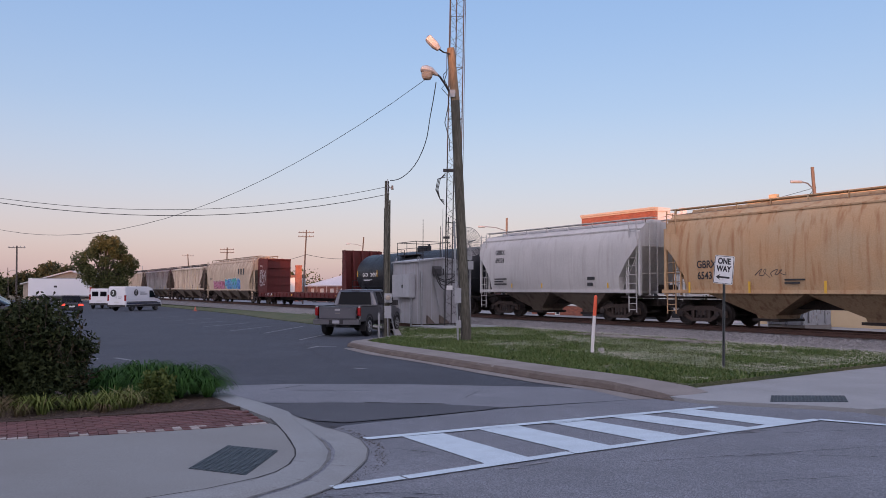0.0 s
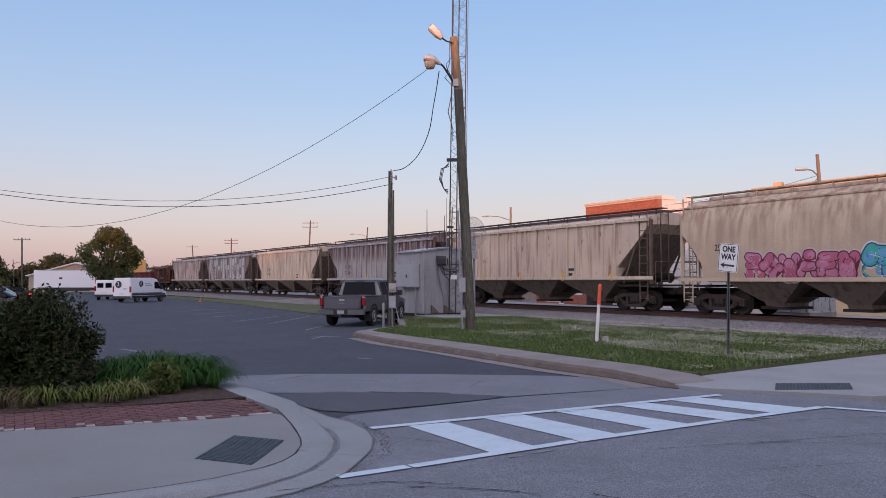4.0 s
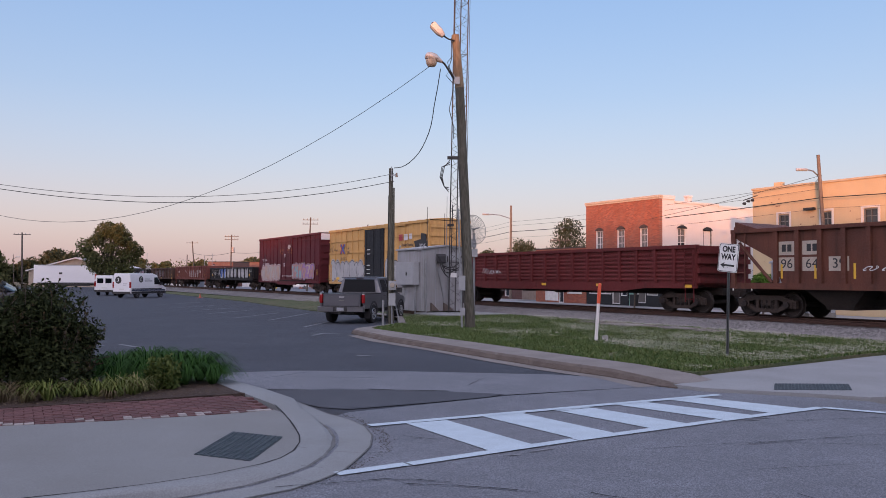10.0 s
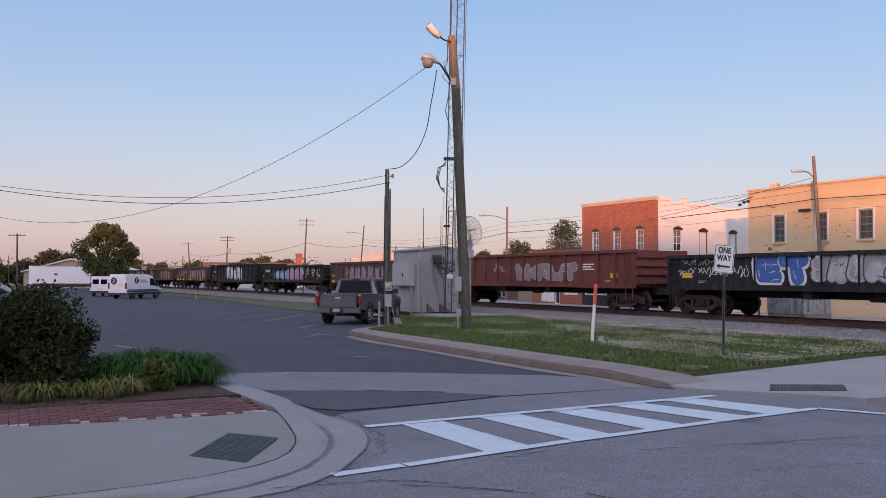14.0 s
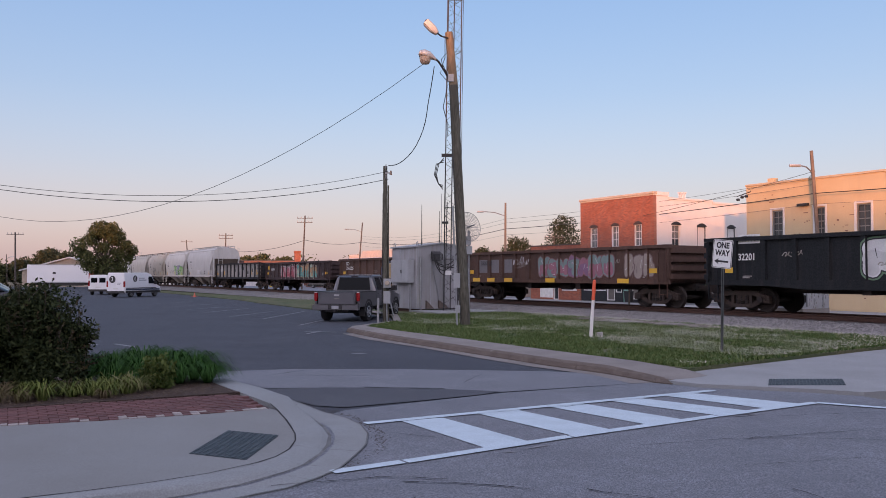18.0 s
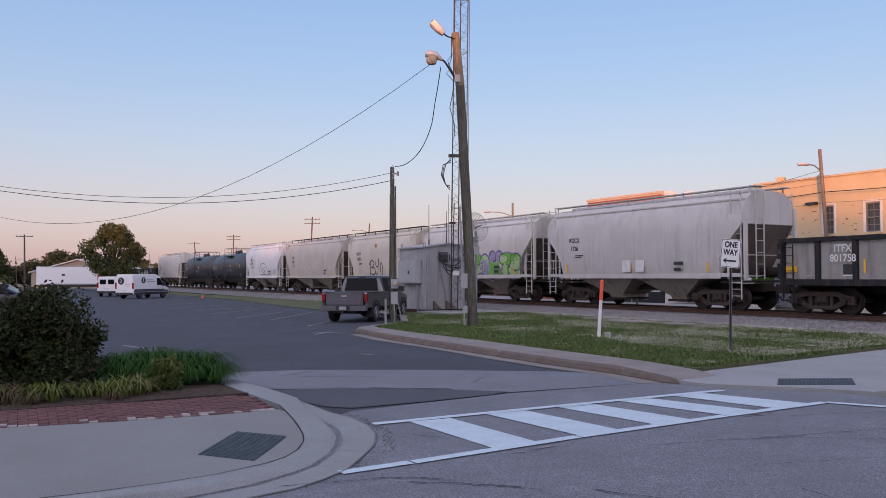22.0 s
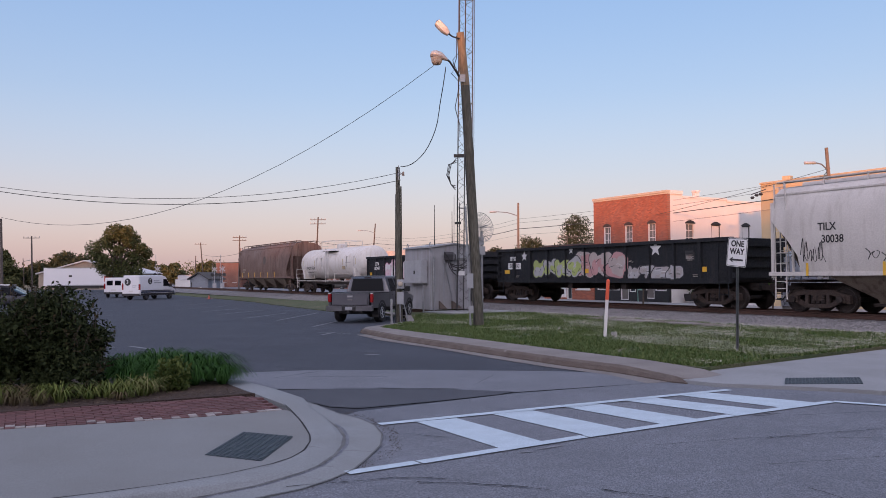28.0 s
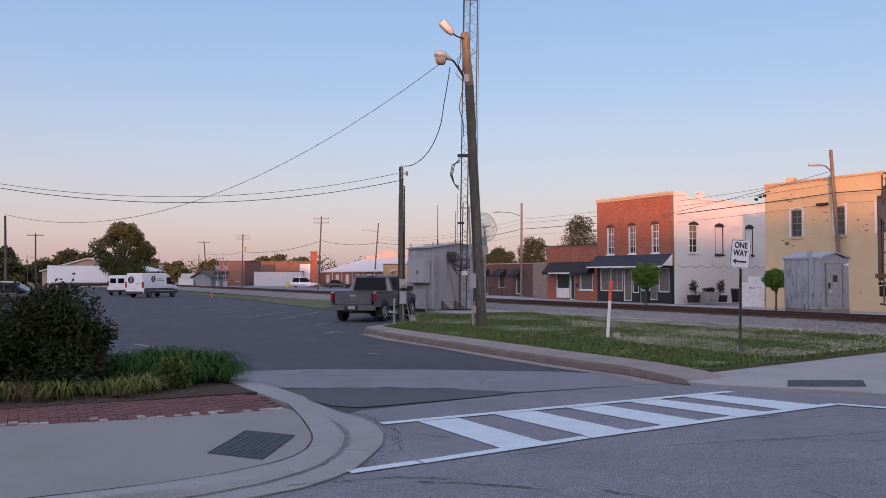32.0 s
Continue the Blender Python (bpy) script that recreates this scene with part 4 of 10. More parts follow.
# one way sign
SIGN_WHITE = material("sign_white", (0.72, 0.72, 0.70), 0.45, grain=0.08)
BLACK = plain("sign_black", (0.015, 0.015, 0.016), 0.5)
sg = thing("one_way_sign", "white one way sign on a grey steel post", "road sign", pose(6.31, 17.1, .08, 0, 1.2, -50))
part("post", Shape().prism([(-.03, -.012), (-.012, -.012), (-.01, .02), (.01, .02), (.012, -.012), (.03, -.012), (.03, -.006), (.016, -.006), (.013, .028), (-.013, .028), (-.016, -.006), (-.03, -.006)], "z", -.3, 2.42), material("sign_post", (0.11, 0.12, 0.12), .5, metal=.6, grain=.2), sg)
face = Shape()
w, h, r = .2285, .305, .035
outline = [(sx * (w - r) + r * math.cos(a), sz * (h - r) + r * math.sin(a)) for sx, sz, a0 in ((1, 1, 0), (-1, 1, 90), (-1, -1, 180), (1, -1, 270)) for a in (radians(a0 + k * 30) for k in range(4))]
plate = part("plate", face.prism([(x, z + 2.15) for x, z in outline], "y", -.022, -.018), SIGN_WHITE, sg)
edge_ = Shape()
n = len(outline)
for k in range(n):
    (x0, z0_), (x1, z1_) = outline[k], outline[(k + 1) % n]
    f1, f2 = .965, .91
    edge_.add([(x0 * f1, -.0245, z0_ * f1 + 2.15), (x1 * f1, -.0245, z1_ * f1 + 2.15), (x1 * f2, -.0245, z1_ * (f2 + .02) + 2.15), (x0 * f2, -.0245, z0_ * (f2 + .02) + 2.15)], [(0, 1, 2, 3)])
part("border", edge_, BLACK, plate, "thin black border")


def lettering(parent, text, size, at, mat, name="lettering", wide=1.0):
    """Words in the built-in font, standing upright in the x-z plane of parent."""
    cu = bpy.data.curves.new(name, "FONT")
    cu.body, cu.size, cu.align_x, cu.align_y, cu.extrude = text, size, "CENTER", "CENTER", .001
    cu.materials.append(mat)
    ob = new(name, cu)
    ob.parent = parent
    ob.matrix_basis = at @ Matrix.Diagonal((wide, 1, 1, 1))
    return ob


for word, z in (("ONE", 2.33), ("WAY", 2.165)):
    cu_ = lettering(plate, word, .172, pose(0, -.025, z, 90, 0, 0), BLACK, wide=.82)
    cu_.data.offset = .007
part("arrow", Shape().prism([(-.17, 1.99), (-.075, 2.055), (-.09, 2.01), (.15, 2.01), (.15, 1.97), (-.09, 1.97), (-.075, 1.925)], "y", -.0255, -.0235), BLACK, plate, "black arrow")
plate.matrix_basis = pose(0, 0, 2.15, 0, 5, 0) @ pose(0, 0, -2.15)
for z in (1.95, 2.38):
    part("bolt", Shape().rod((0, -.03, z), (0, -.018, z), .008, None, 8), GALV, plate)

# marker stake
stk = thing("marker_stake", "white plastic marker stake with an orange top", "marker", pose(4.45, 21.8, 0, 0, 4, 0))
part("lower_tube", Shape().rod((0, 0, -.1), (0, 0, 1.1), .045, None, 12), plain("stake_white", (.62, .60, .58), .5), stk, smooth=40)
part("upper_tube", Shape().rod((0, 0, 1.1), (0, 0, 1.62), .05, .048, 12).rod((0, 0, 1.62), (0, 0, 1.66), .048, .02, 12), plain("stake_orange", (.62, .09, .035), .5), stk, "faded orange sleeve", smooth=40)
solid("ground_box", Shape().rod((0, 0, -.05), (0, 0, .16), .09, .08, 10), plain("ground_box_grey", (.27, .26, .24), .6), "small pale grey utility stub in the grass", "utility box", at=pose(4.75, 22.0, .05))
solid("access_cover", Shape().box(-.9, .9, -.5, .5, -.05, .03).box(-.85, .85, -.45, .45, .03, .045), KERB, "flat concrete access cover in the grass", "cover", at=place(-21.5, 20.4, .1))
solid("access_cover", Shape().box(-.5, .5, -.4, .4, -.05, .04), KERB, "flat concrete access cover in the grass", "cover", at=place(-19.4, 20.8, .1))

# ---- overhead wires ----
def wire(a, b, sag, r=.009, n=18, label="sagging black overhead wire"):
    a, b = Vector(a), Vector(b)
    pts = [a.lerp(b, k / n) - Vector((0, 0, sag * 4 * (k / n) * (1 - k / n))) for k in range(n + 1)]
    return solid("overhead_wire", Shape().pipe(pts, r, 5), CABLE, label, "wire", group="overhead wires")

# wires: the lamp's feed, the two service lines, and the drop between the poles
wire((-0.06, 27.0, 8.99), (-21.85, 40.0, 4.83), 2.2, .0095)
wire((-1.5, 31.0, 5.8), (-16.7, 28.0, 5.18), .8)
wire((-1.5, 31.0, 5.5), (-16.7, 28.0, 5.04), .8, .012)
drop = [Vector((0.24, 27.15, 8.9)), Vector((0.13, 27.4, 8.2)), Vector((.02, 27.9, 7.75)), Vector((-.05, 28.3, 7.2)), Vector((-.26, 28.9, 6.72)), Vector((-.52, 29.5, 6.35)), Vector((-.88, 30.2, 6.1)), Vector((-1.2, 30.7, 6.0)), Vector((-1.5, 31.0, 6.02))]
drop = [drop[k].lerp(drop[k + 1], f) for k in range(8) for f in (0, .5)] + drop[-1:]
drop = [drop[0]] + [(drop[k - 1] + drop[k] * 2 + drop[k + 1]) / 4 for k in range(1, len(drop) - 1)] + [drop[-1]]
solid("overhead_wire", Shape().pipe(drop, .016, 5), CABLE, "loose black service drop between two poles", "wire", group="overhead wires")

# ---- buildings ----
def brickwork(name, c1, c2, mortar, scale=1.0, axes="xz", rough=.85, worn=.4):
    m = bpy.data.materials.new(name)
    m.use_nodes = True
    t = m.node_tree
    b = t.nodes["Principled BSDF"]
    b.inputs["Roughness"].default_value = rough
    co, mp, br_ = t.nodes.new("ShaderNodeTexCoord"), t.nodes.new("ShaderNodeMapping"), t.nodes.new("ShaderNodeTexBrick")
    t.links.new(co.outputs["Object"], mp.inputs[0])
    mp.inputs["Rotation"].default_value = (radians(-90), 0, 0) if axes == "xz" else (radians(-90), 0, radians(-90))
    t.links.new(mp.outputs[0], br_.inputs["Vector"])
    br_.inputs["Color1"].default_value, br_.inputs["Color2"].default_value, br_.inputs["Mortar"].default_value = (*c1, 1), (*c2, 1), (*mortar, 1)
    br_.inputs["Scale"].default_value = scale
    br_.inputs["Mortar Size"].default_value, br_.inputs["Brick Width"].default_value, br_.inputs["Row Height"].default_value = .008, .22, .075
    n, mr, mx = t.nodes.new("ShaderNodeTexNoise"), t.nodes.new("ShaderNodeMapRange"), t.nodes.new("ShaderNodeMix")
    n.inputs["Scale"].default_value, n.inputs["Detail"].default_value = .8, 6
    t.links.new(co.outputs["Object"], n.inputs["Vector"])
    mr.inputs[1].default_value, mr.inputs[2].default_value, mr.inputs[4].default_value = .4, .7, worn
    t.links.new(n.outputs[0], mr.inputs[0])
    mx.data_type = "RGBA"
    t.links.new(mr.outputs[0], mx.inputs[0])
    t.links.new(br_.outputs[0], mx.inputs[6])
    mx.inputs[7].default_value = (*[x * .55 for x in c1], 1)
    t.links.new(mx.outputs[2], b.inputs["Base Color"])
    bp = t.nodes.new("ShaderNodeBump")
    bp.inputs["Strength"].default_value, bp.inputs["Distance"].default_value, bp.invert = .4, .01, True
    t.links.new(br_.outputs["Fac"], bp.inputs["Height"])
    t.links.new(bp.outputs[0], b.inputs["Normal"])
    return m


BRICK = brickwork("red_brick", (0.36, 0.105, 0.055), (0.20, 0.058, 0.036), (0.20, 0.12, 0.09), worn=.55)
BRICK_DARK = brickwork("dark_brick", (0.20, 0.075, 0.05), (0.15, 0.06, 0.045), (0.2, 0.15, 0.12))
BRICK_WHITE = material("white_painted_brick", (0.60, 0.585, 0.56), .8, col2=(.54, .52, .49), scale=.8, amount=.5, grain=.14, streak=(.45, .42, .38), streak_amount=.1)
BRICK_CREAM = material("cream_painted_brick", (0.53, 0.405, 0.245), .8, col2=(.46, .345, .2), scale=.7, amount=.6, grain=.15, streak=(.38, .31, .22), streak_amount=.2, flake=((.22, .13, .09), 2.6, .70, .8, 2.5))
TRIM_WHITE = material("white_trim", (0.66, 0.65, 0.63), .6, grain=.1)
GLASS = plain("window_glass", (0.03, 0.036, 0.042), .08)
BLIND = plain("window_blind", (0.12, 0.12, 0.118), .7)
PALE_BLIND = plain("pale_blind", (0.42, 0.40, 0.37), .7)
AWNING = material("awning_cloth", (0.018, 0.024, 0.04), .8, col2=(.03, .036, .055), scale=2, grain=.2)
AWNING_BLACK = material("awning_black", (0.014, 0.015, 0.017), .8, grain=.2)
ROOF_METAL = material("pale_roof", (0.46, 0.46, 0.47), .5, col2=(.36, .36, .37), scale=.5, grain=.1)
ROOF_TAR = material("flat_roof", (0.07, 0.068, 0.066), .9, grain=.3)
METAL_DOOR = material("brushed_bungalow", (0.42, 0.44, 0.46), .42, metal=.75, col2=(.34, .36, .38), scale=1.2, amount=.6, grain=.1)


def wall_with_holes(x0, x1, z0_, z1_, holes, y0, y1, axis="x"):
    """A wall along x (or along y) with real openings. holes: (a, b, low, high)."""
    s = Shape()
    us = sorted({x0, x1, *[h[0] for h in holes], *[h[1] for h in holes]})
    zs = sorted({z0_, z1_, *[h[2] for h in holes], *[h[3] for h in holes]})
    nu, nz_ = len(us), len(zs)
    put = (lambda u, d, z: (u, d, z)) if axis == "x" else (lambda u, d, z: (d, u, z))
    s.v = [put(u, d, z) for d in (y0, y1) for z in zs for u in us]

    def idx(i, j, k):
        return k * nu * nz_ + j * nu + i

    def full(i, j):
        if not (0 <= i < nu - 1 and 0 <= j < nz_ - 1):
            return False
        cu, cz = (us[i] + us[i + 1]) / 2, (zs[j] + zs[j + 1]) / 2
        return not any(h[0] < cu < h[1] and h[2] < cz < h[3] for h in holes)
    for i in range(nu - 1):
        for j in range(nz_ - 1):
            if not full(i, j):
                continue
            for k in (0, 1):
                s.f.append((idx(i, j, k), idx(i + 1, j, k), idx(i + 1, j + 1, k), idx(i, j + 1, k)))
            for di, dj, p, q in ((-1, 0, (i, j), (i, j + 1)), (1, 0, (i + 1, j), (i + 1, j + 1)), (0, -1, (i, j), (i + 1, j)), (0, 1, (i, j + 1), (i + 1, j + 1))):
                if not full(i + di, j + dj):
                    s.f.append((idx(*p, 0), idx(*q, 0), idx(*q, 1), idx(*p, 1)))
    used = sorted({i for f_ in s.f for i in f_})
    remap = {o: n_ for n_, o in enumerate(used)}
    s.v, s.f = [s.v[o] for o in used], [tuple(remap[i] for i in f_) for f_ in s.f]
    return s


def window(parent, a, b, lo, hi, face, axis="x", out=-1, rows=3, cols=2, arch=None, blank=None, frame_mat=None, sill=True, depth=.14, blind=0.0):
    """A sash window in an opening: glass set back, frame, glazing bars, sill. out: the way the wall looks along its normal."""
    fm = frame_mat or TRIM_WHITE
    win = thing("window", "", "")
    win.parent = parent

    def put(s, u0, u1, d0, d1, z0_, z1_):
        d0, d1 = sorted((face + out * d0, face + out * d1))
        return s.box(u0, u1, d0, d1, z0_, z1_) if axis == "x" else s.box(d0, d1, u0, u1, z0_, z1_)
    part("pane", put(Shape(), a, b, -depth - .02, -depth, lo, hi), blank or GLASS, win)
    if blind:
        part("blind", put(Shape(), a + .05, b - .05, -depth, -depth + .01, hi - (hi - lo) * blind, hi), BLIND, win, "pale drawn blind")
    t = .07
    part("window_frame", put(put(put(put(Shape(), a, a + t, -depth, -.02, lo, hi), b - t, b, -depth, -.02, lo, hi), a + t, b - t, -depth, -.02, lo, lo + t), a + t, b - t, -depth, -.02, hi - t, hi), fm, win)
    s = Shape()
    for k in range(1, rows):
        z = lo + (hi - lo) * k / rows
        put(s, a + t, b - t, -depth, -depth + .035, z - .022, z + .022)
    for k in range(1, cols):
        x = a + (b - a) * k / cols
        put(s, x - .018, x + .018, -depth, -depth + .03, lo + t, hi - t)
    if s.v:
        part("glazing_bar", s, fm, win)
    if sill:
        part("window_sill", put(Shape(), a - .08, b + .08, -.02, .08, lo - .1, lo), fm, win)
    if arch:
        s = Shape()
        n = 8
        pts_o = [(a - .06 + (b - a + .12) * k / n, hi + .05 + .2 * math.sin(math.pi * k / n)) for k in range(n + 1)]
        for (x0, h0), (x1, h1) in zip(pts_o, pts_o[1:]):
            d0, d1 = sorted((face + out * .005, face + out * .06))
            poly = [(x0, hi - .02), (x1, hi - .02), (x1, h1), (x0, h0)]
            s.prism(poly, "y" if axis == "x" else "x", d0, d1)
        part("arch", s, arch, win, "dark arched window head")
    return win


# two-storey brick shop with white side wall
shop = thing("brick_shop", "two-storey red brick shop with a white side wall and dark awning", "building", place(-43.45, 44.8, -.36))
up = [(-7.2, -6.1, 3.9, 6.1), (-4.68, -3.6, 3.9, 6.1), (-2.15, -1.1, 3.9, 6.1)]
store = [(-8.0, -6.9, .9, 2.75), (-6.8, -5.3, .9, 2.75), (-5.2, -4.3, .15, 2.75), (-3.4, -2.6, .05, 2.45), (-2.4, -1.5, .3, 2.75), (-1.4, -.25, .9, 2.75)]
up = [(a + .13, b - .13, lo, hi) for a, b, lo, hi in up]
part("front_wall", wall_with_holes(-8.3, 0, 2.9, 8.35, up, 0, .3), BRICK, shop)
part("shop_front", wall_with_holes(-8.3, -.004, 0, 2.9, store + [(-4.2, -3.5, .8, 2.75)], .05, .3), material("shopfront_black", (.02, .022, .024), .6, grain=.2), shop, "black painted shop front")
side_w = [(1.9, 2.85, 3.9, 6.05), (4.74, 5.69, 3.8, 6.0), (8.24, 9.15, 3.8, 6.0)]
part("side_wall", wall_with_holes(.3, 15, 0, 8.0, side_w, -.3, 0, "y"), BRICK_WHITE, shop, "white painted side wall")
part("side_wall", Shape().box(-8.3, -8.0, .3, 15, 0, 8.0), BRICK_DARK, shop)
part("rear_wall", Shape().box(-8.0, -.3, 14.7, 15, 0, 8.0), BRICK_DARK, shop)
part("roof", Shape().box(-8.0, -.3, .3, 14.7, 7.3, 7.5), ROOF_TAR, shop)
part("cornice", Shape().box(-8.38, .06, -.1, .3, 8.35, 8.5).box(-8.34, .03, -.05, .3, 8.22, 8.35), material("cornice_stone", (.5, .42, .33), .8, grain=.2), shop, "pale stone cornice")
for k, (a, b, z) in enumerate(((.3, 1.6, 8.5), (1.6, 6.5, 8.12), (6.5, 15, 7.98))):
    part("coping", Shape().box(-.36, .06, a, b, z - .14 if k else 8.22, z), BRICK_WHITE, shop)
part("parapet_step", Shape().box(-.3, 0, .3, 1.6, 8.0, 8.22), BRICK_WHITE, shop)
part("chimney", Shape().box(-.75, -.4, 3.5, 3.9, 7.5, 8.55).box(-.8, -.35, 3.45, 3.95, 8.55, 8.68), BRICK_WHITE, shop)
for a, b, lo, hi in up:
    window(shop, a, b, lo, hi, 0, rows=4, arch=plain("arch_dark", (.05, .035, .03), .8), blind=.75)
window(shop, 1.9, 2.85, 3.9, 6.05, 0, "y", 1, rows=4, arch=BLACK, blind=.5)
for a, b in ((4.74, 5.69), (8.24, 9.15)):
    w_ = window(shop, a, b, 3.8, 6.0, 0, "y", 1, rows=1, cols=1, arch=BLACK, blank=BRICK_WHITE, frame_mat=BLACK, depth=.06)
for a, b, lo, hi in store:
    if (a, b) != (-3.4, -2.6):
        window(shop, a, b, lo, hi, .05, rows=1, cols=2 if b - a > 1.2 else 1, blank=material("shop_boards", (.14, .125, .115), .5, col2=(.10, .09, .085), scale=3, amount=.6, grain=.15), sill=False, depth=.1)
window(shop, -4.2, -3.5, .8, 2.75, .05, rows=2, cols=1, sill=False, depth=.1)
dr = part("door", Shape().box(-3.36, -2.64, .1, .16, .05, 2.42), material("mint_door", (.22, .40, .34), .6, grain=.1), shop, "pale mint green door")
part("door_pane", Shape().box(-3.2, -2.8, .085, .1, 1.1, 2.2), GLASS, dr)
part("door_handle", Shape().box(-2.74, -2.7, .05, .1, 1.0, 1.2), BLACK, dr)
part("awning", Shape().prism([(0, 3.8), (-1.05, 2.92), (-1.05, 2.87), (0, 2.88)], "x", -8.4, .1), AWNING, shop, "dark blue sloping awning")
part("awning_trim", Shape().box(-8.41, .11, -1.08, -1.04, 2.79, 2.9), TRIM_WHITE, shop)
part("awning_gable", Shape().prism([(-.02, 3.76), (-1.02, 2.92), (-.02, 2.9)], "x", .1, .14), TRIM_WHITE, shop, "white awning end")
part("wall_lamp", Shape().lathe([(2.5, .1), (2.58, .12), (2.66, .03)], 10, "z", (-4.0, -.15, 0)), TRIM_WHITE, shop)
sl = Shape()
for k in range(8):
    y0, y1 = .6 + k * 1.25, .6 + (k + 1) * 1.25
    for j in range(4):
        a, b = j / 4, (j + 1) / 4
        sl.rod((.1, y0 + (y1 - y0) * a, 3.0 - .25 * math.sin(math.pi * a)), (.1, y0 + (y1 - y0) * b, 3.0 - .25 * math.sin(math.pi * b)), .012, None, 4)
part("string_light", sl, CABLE, shop, "swagged string of lights")
part("conduit", Shape().pipe([(.04, .35, .3), (.04, .35, 4.8)], .03).pipe([(.04, 4.4, 1.5), (.04, 4.4, 3.2)], .02), TRIM_WHITE, shop)

# planters and bins by the white wall
PLANT = material("planter_leaf", (0.03, 0.055, 0.02), .8, grain=.3)
TERRA = material("planter_stone", (0.34, 0.33, 0.31), .8, grain=.2)


def leaf_mass(count, seed, centre, radii, size, hollow=.55, flat=.0, squash=1.0):
    """Many small leaf blades inside an ellipsoid, thicker towards its skin."""
    rnd = np.random.RandomState(seed)
    d = rnd.normal(size=(count, 3))
    d /= np.linalg.norm(d, axis=1)[:, None]
    r = hollow + (1 - hollow) * rnd.rand(count) ** .6
    bump_ = 1 + .16 * np.sin(d[:, 0] * 7 + seed) * np.sin(d[:, 2] * 6 + seed * 2) + .1 * np.sin(d[:, 1] * 11 + seed)
    p = d * (r * bump_)[:, None] * np.array(radii) + np.array(centre)
    a = rnd.normal(size=(count, 3))
    a /= np.linalg.norm(a, axis=1)[:, None]
    b = np.cross(a, rnd.normal(size=(count, 3)))
    b /= np.linalg.norm(b, axis=1)[:, None]
    s = size * (.6 + .8 * rnd.rand(count))[:, None]
    v = np.stack([p - a * s, p + b * s * .45, p + a * s, p - b * s * .45], 1).reshape(-1, 3)
    sh_ = Shape()
    sh_.v = [tuple(x) for x in v.tolist()]
    sh_.f = [(4 * i, 4 * i + 1, 4 * i + 2, 4 * i + 3) for i in range(count)]
    return sh_


def leaf_mesh(shape, name, mat):
    me = bpy.data.meshes.new(name)
    me.from_pydata(shape.v, [], shape.f)
    me.materials.append(mat)
    return me


def leaf_mat(name, c1, c2):
    m = bpy.data.materials.new(name)
    m.use_nodes = True
    t = m.node_tree
    b = t.nodes["Principled BSDF"]
    b.inputs["Roughness"].default_value = .7
    b.inputs["Specular IOR Level"].default_value = .12
    g, mx = t.nodes.new("ShaderNodeNewGeometry"), t.nodes.new("ShaderNodeMix")
    mx.data_type = "RGBA"
    mx.inputs[6].default_value, mx.inputs[7].default_value = (*c1, 1), (*c2, 1)
    t.links.new(g.outputs["Random Per Island"], mx.inputs[0])
    t.links.new(mx.outputs[2], b.inputs["Base Color"])
    return m


LEAF_DARK = leaf_mat("leaf_dark", (.008, .015, .005), (.04, .05, .018))
LEAF_SHOOT = leaf_mat("leaf_shoot", (.012, .016, .006), (.05, .036, .016))
LEAF_MID = leaf_mat("leaf_mid", (.035, .06, .015), (.09, .11, .03))
LEAF_TREE = leaf_mat("leaf_tree", (.031, .043, .015), (.104, .104, .043))
LEAF_PINE = leaf_mat("leaf_pine", (.018, .028, .014), (.056, .064, .036))
LEAF_FAR = leaf_mat("leaf_far", (.045, .06, .025), (.085, .09, .045))
LEAF_LIME = leaf_mat("leaf_lime", (.045, .10, .014), (.10, .165, .03))
BARK = material("bark", (.09, .07, .055), .9, grain=.5, stretch=(1, 1, .3), bump=.5)


def planter(s, p, w, h, plant_h, mat, label):
    ob = thing("planter", label, "planter", place(s, p, -.2))
    part("pot", Shape().loft([[(-k, -k, z), (k, -k, z), (k, k, z), (-k, k, z)] for z, k in ((0, w * .42), (h, w * .5), (h, w * .44), (h - .06, w * .42))]), mat, ob)
    part("foliage", leaf_mesh(leaf_mass(220, int(s * 7) % 97, (0, 0, h + plant_h * .5), (w * .45, w * .45, plant_h * .55), .09, .2), "foliage", LEAF_DARK), None, ob)


planter(-42.6, 46.2, .7, .55, 1.1, BLACK, "small black planter with a spindly dark shrub")
planter(-42.4, 47.6, 1.1, .75, .35, TERRA, "square pale stone planter with low plants")
planter(-42.4, 48.9, .7, .5, 1.2, BLACK, "small black planter with a dark shrub")
solid("bin", Shape().loft([[(-k, -k, z), (k, -k, z), (k, k, z), (-k, k, z)] for z, k in ((0, .25), (.95, .3), (.98, .33), (1.05, .31))]), BLACK, "black plastic wheeled bin by the wall", "bin", at=place(-42.0, 50.2, -.24))
solid("bin", Shape().loft([[(-k, -k, z), (k, -k, z), (k, k, z), (-k, k, z)] for z, k in ((0, .22), (.8, .25), (.85, .27))]), BLACK, "black litter bin outside the shop", "bin", at=place(-44.9, 43.6, -.24))

gate = thing("alley_gate", "white boarded gate with black hinges at the mouth of the alley", "gate", place(-37.3, 46.0, -.42))
part("gate_leaf", Shape().box(-.1, 1.1, -.05, .03, .06, 2.15), TRIM_WHITE, gate)
part("gate_leaf", Shape().box(-.78, -.12, .0, .06, .06, 1.75), TRIM_WHITE, gate)
for x in (-.8, -.11, 1.14):
    part("gate_post", Shape().box(x - .04, x + .04, -.06, .06, 0, 2.2 if x > -.5 else 1.85), TRIM_WHITE, gate)
for x in (-.04, .22, .5, .8):
    part("hinge", Shape().box(x, x + .12, -.066, -.05, 1.32 + .08 * (x > .3), 1.42), BLACK, gate, "small black iron fitting")

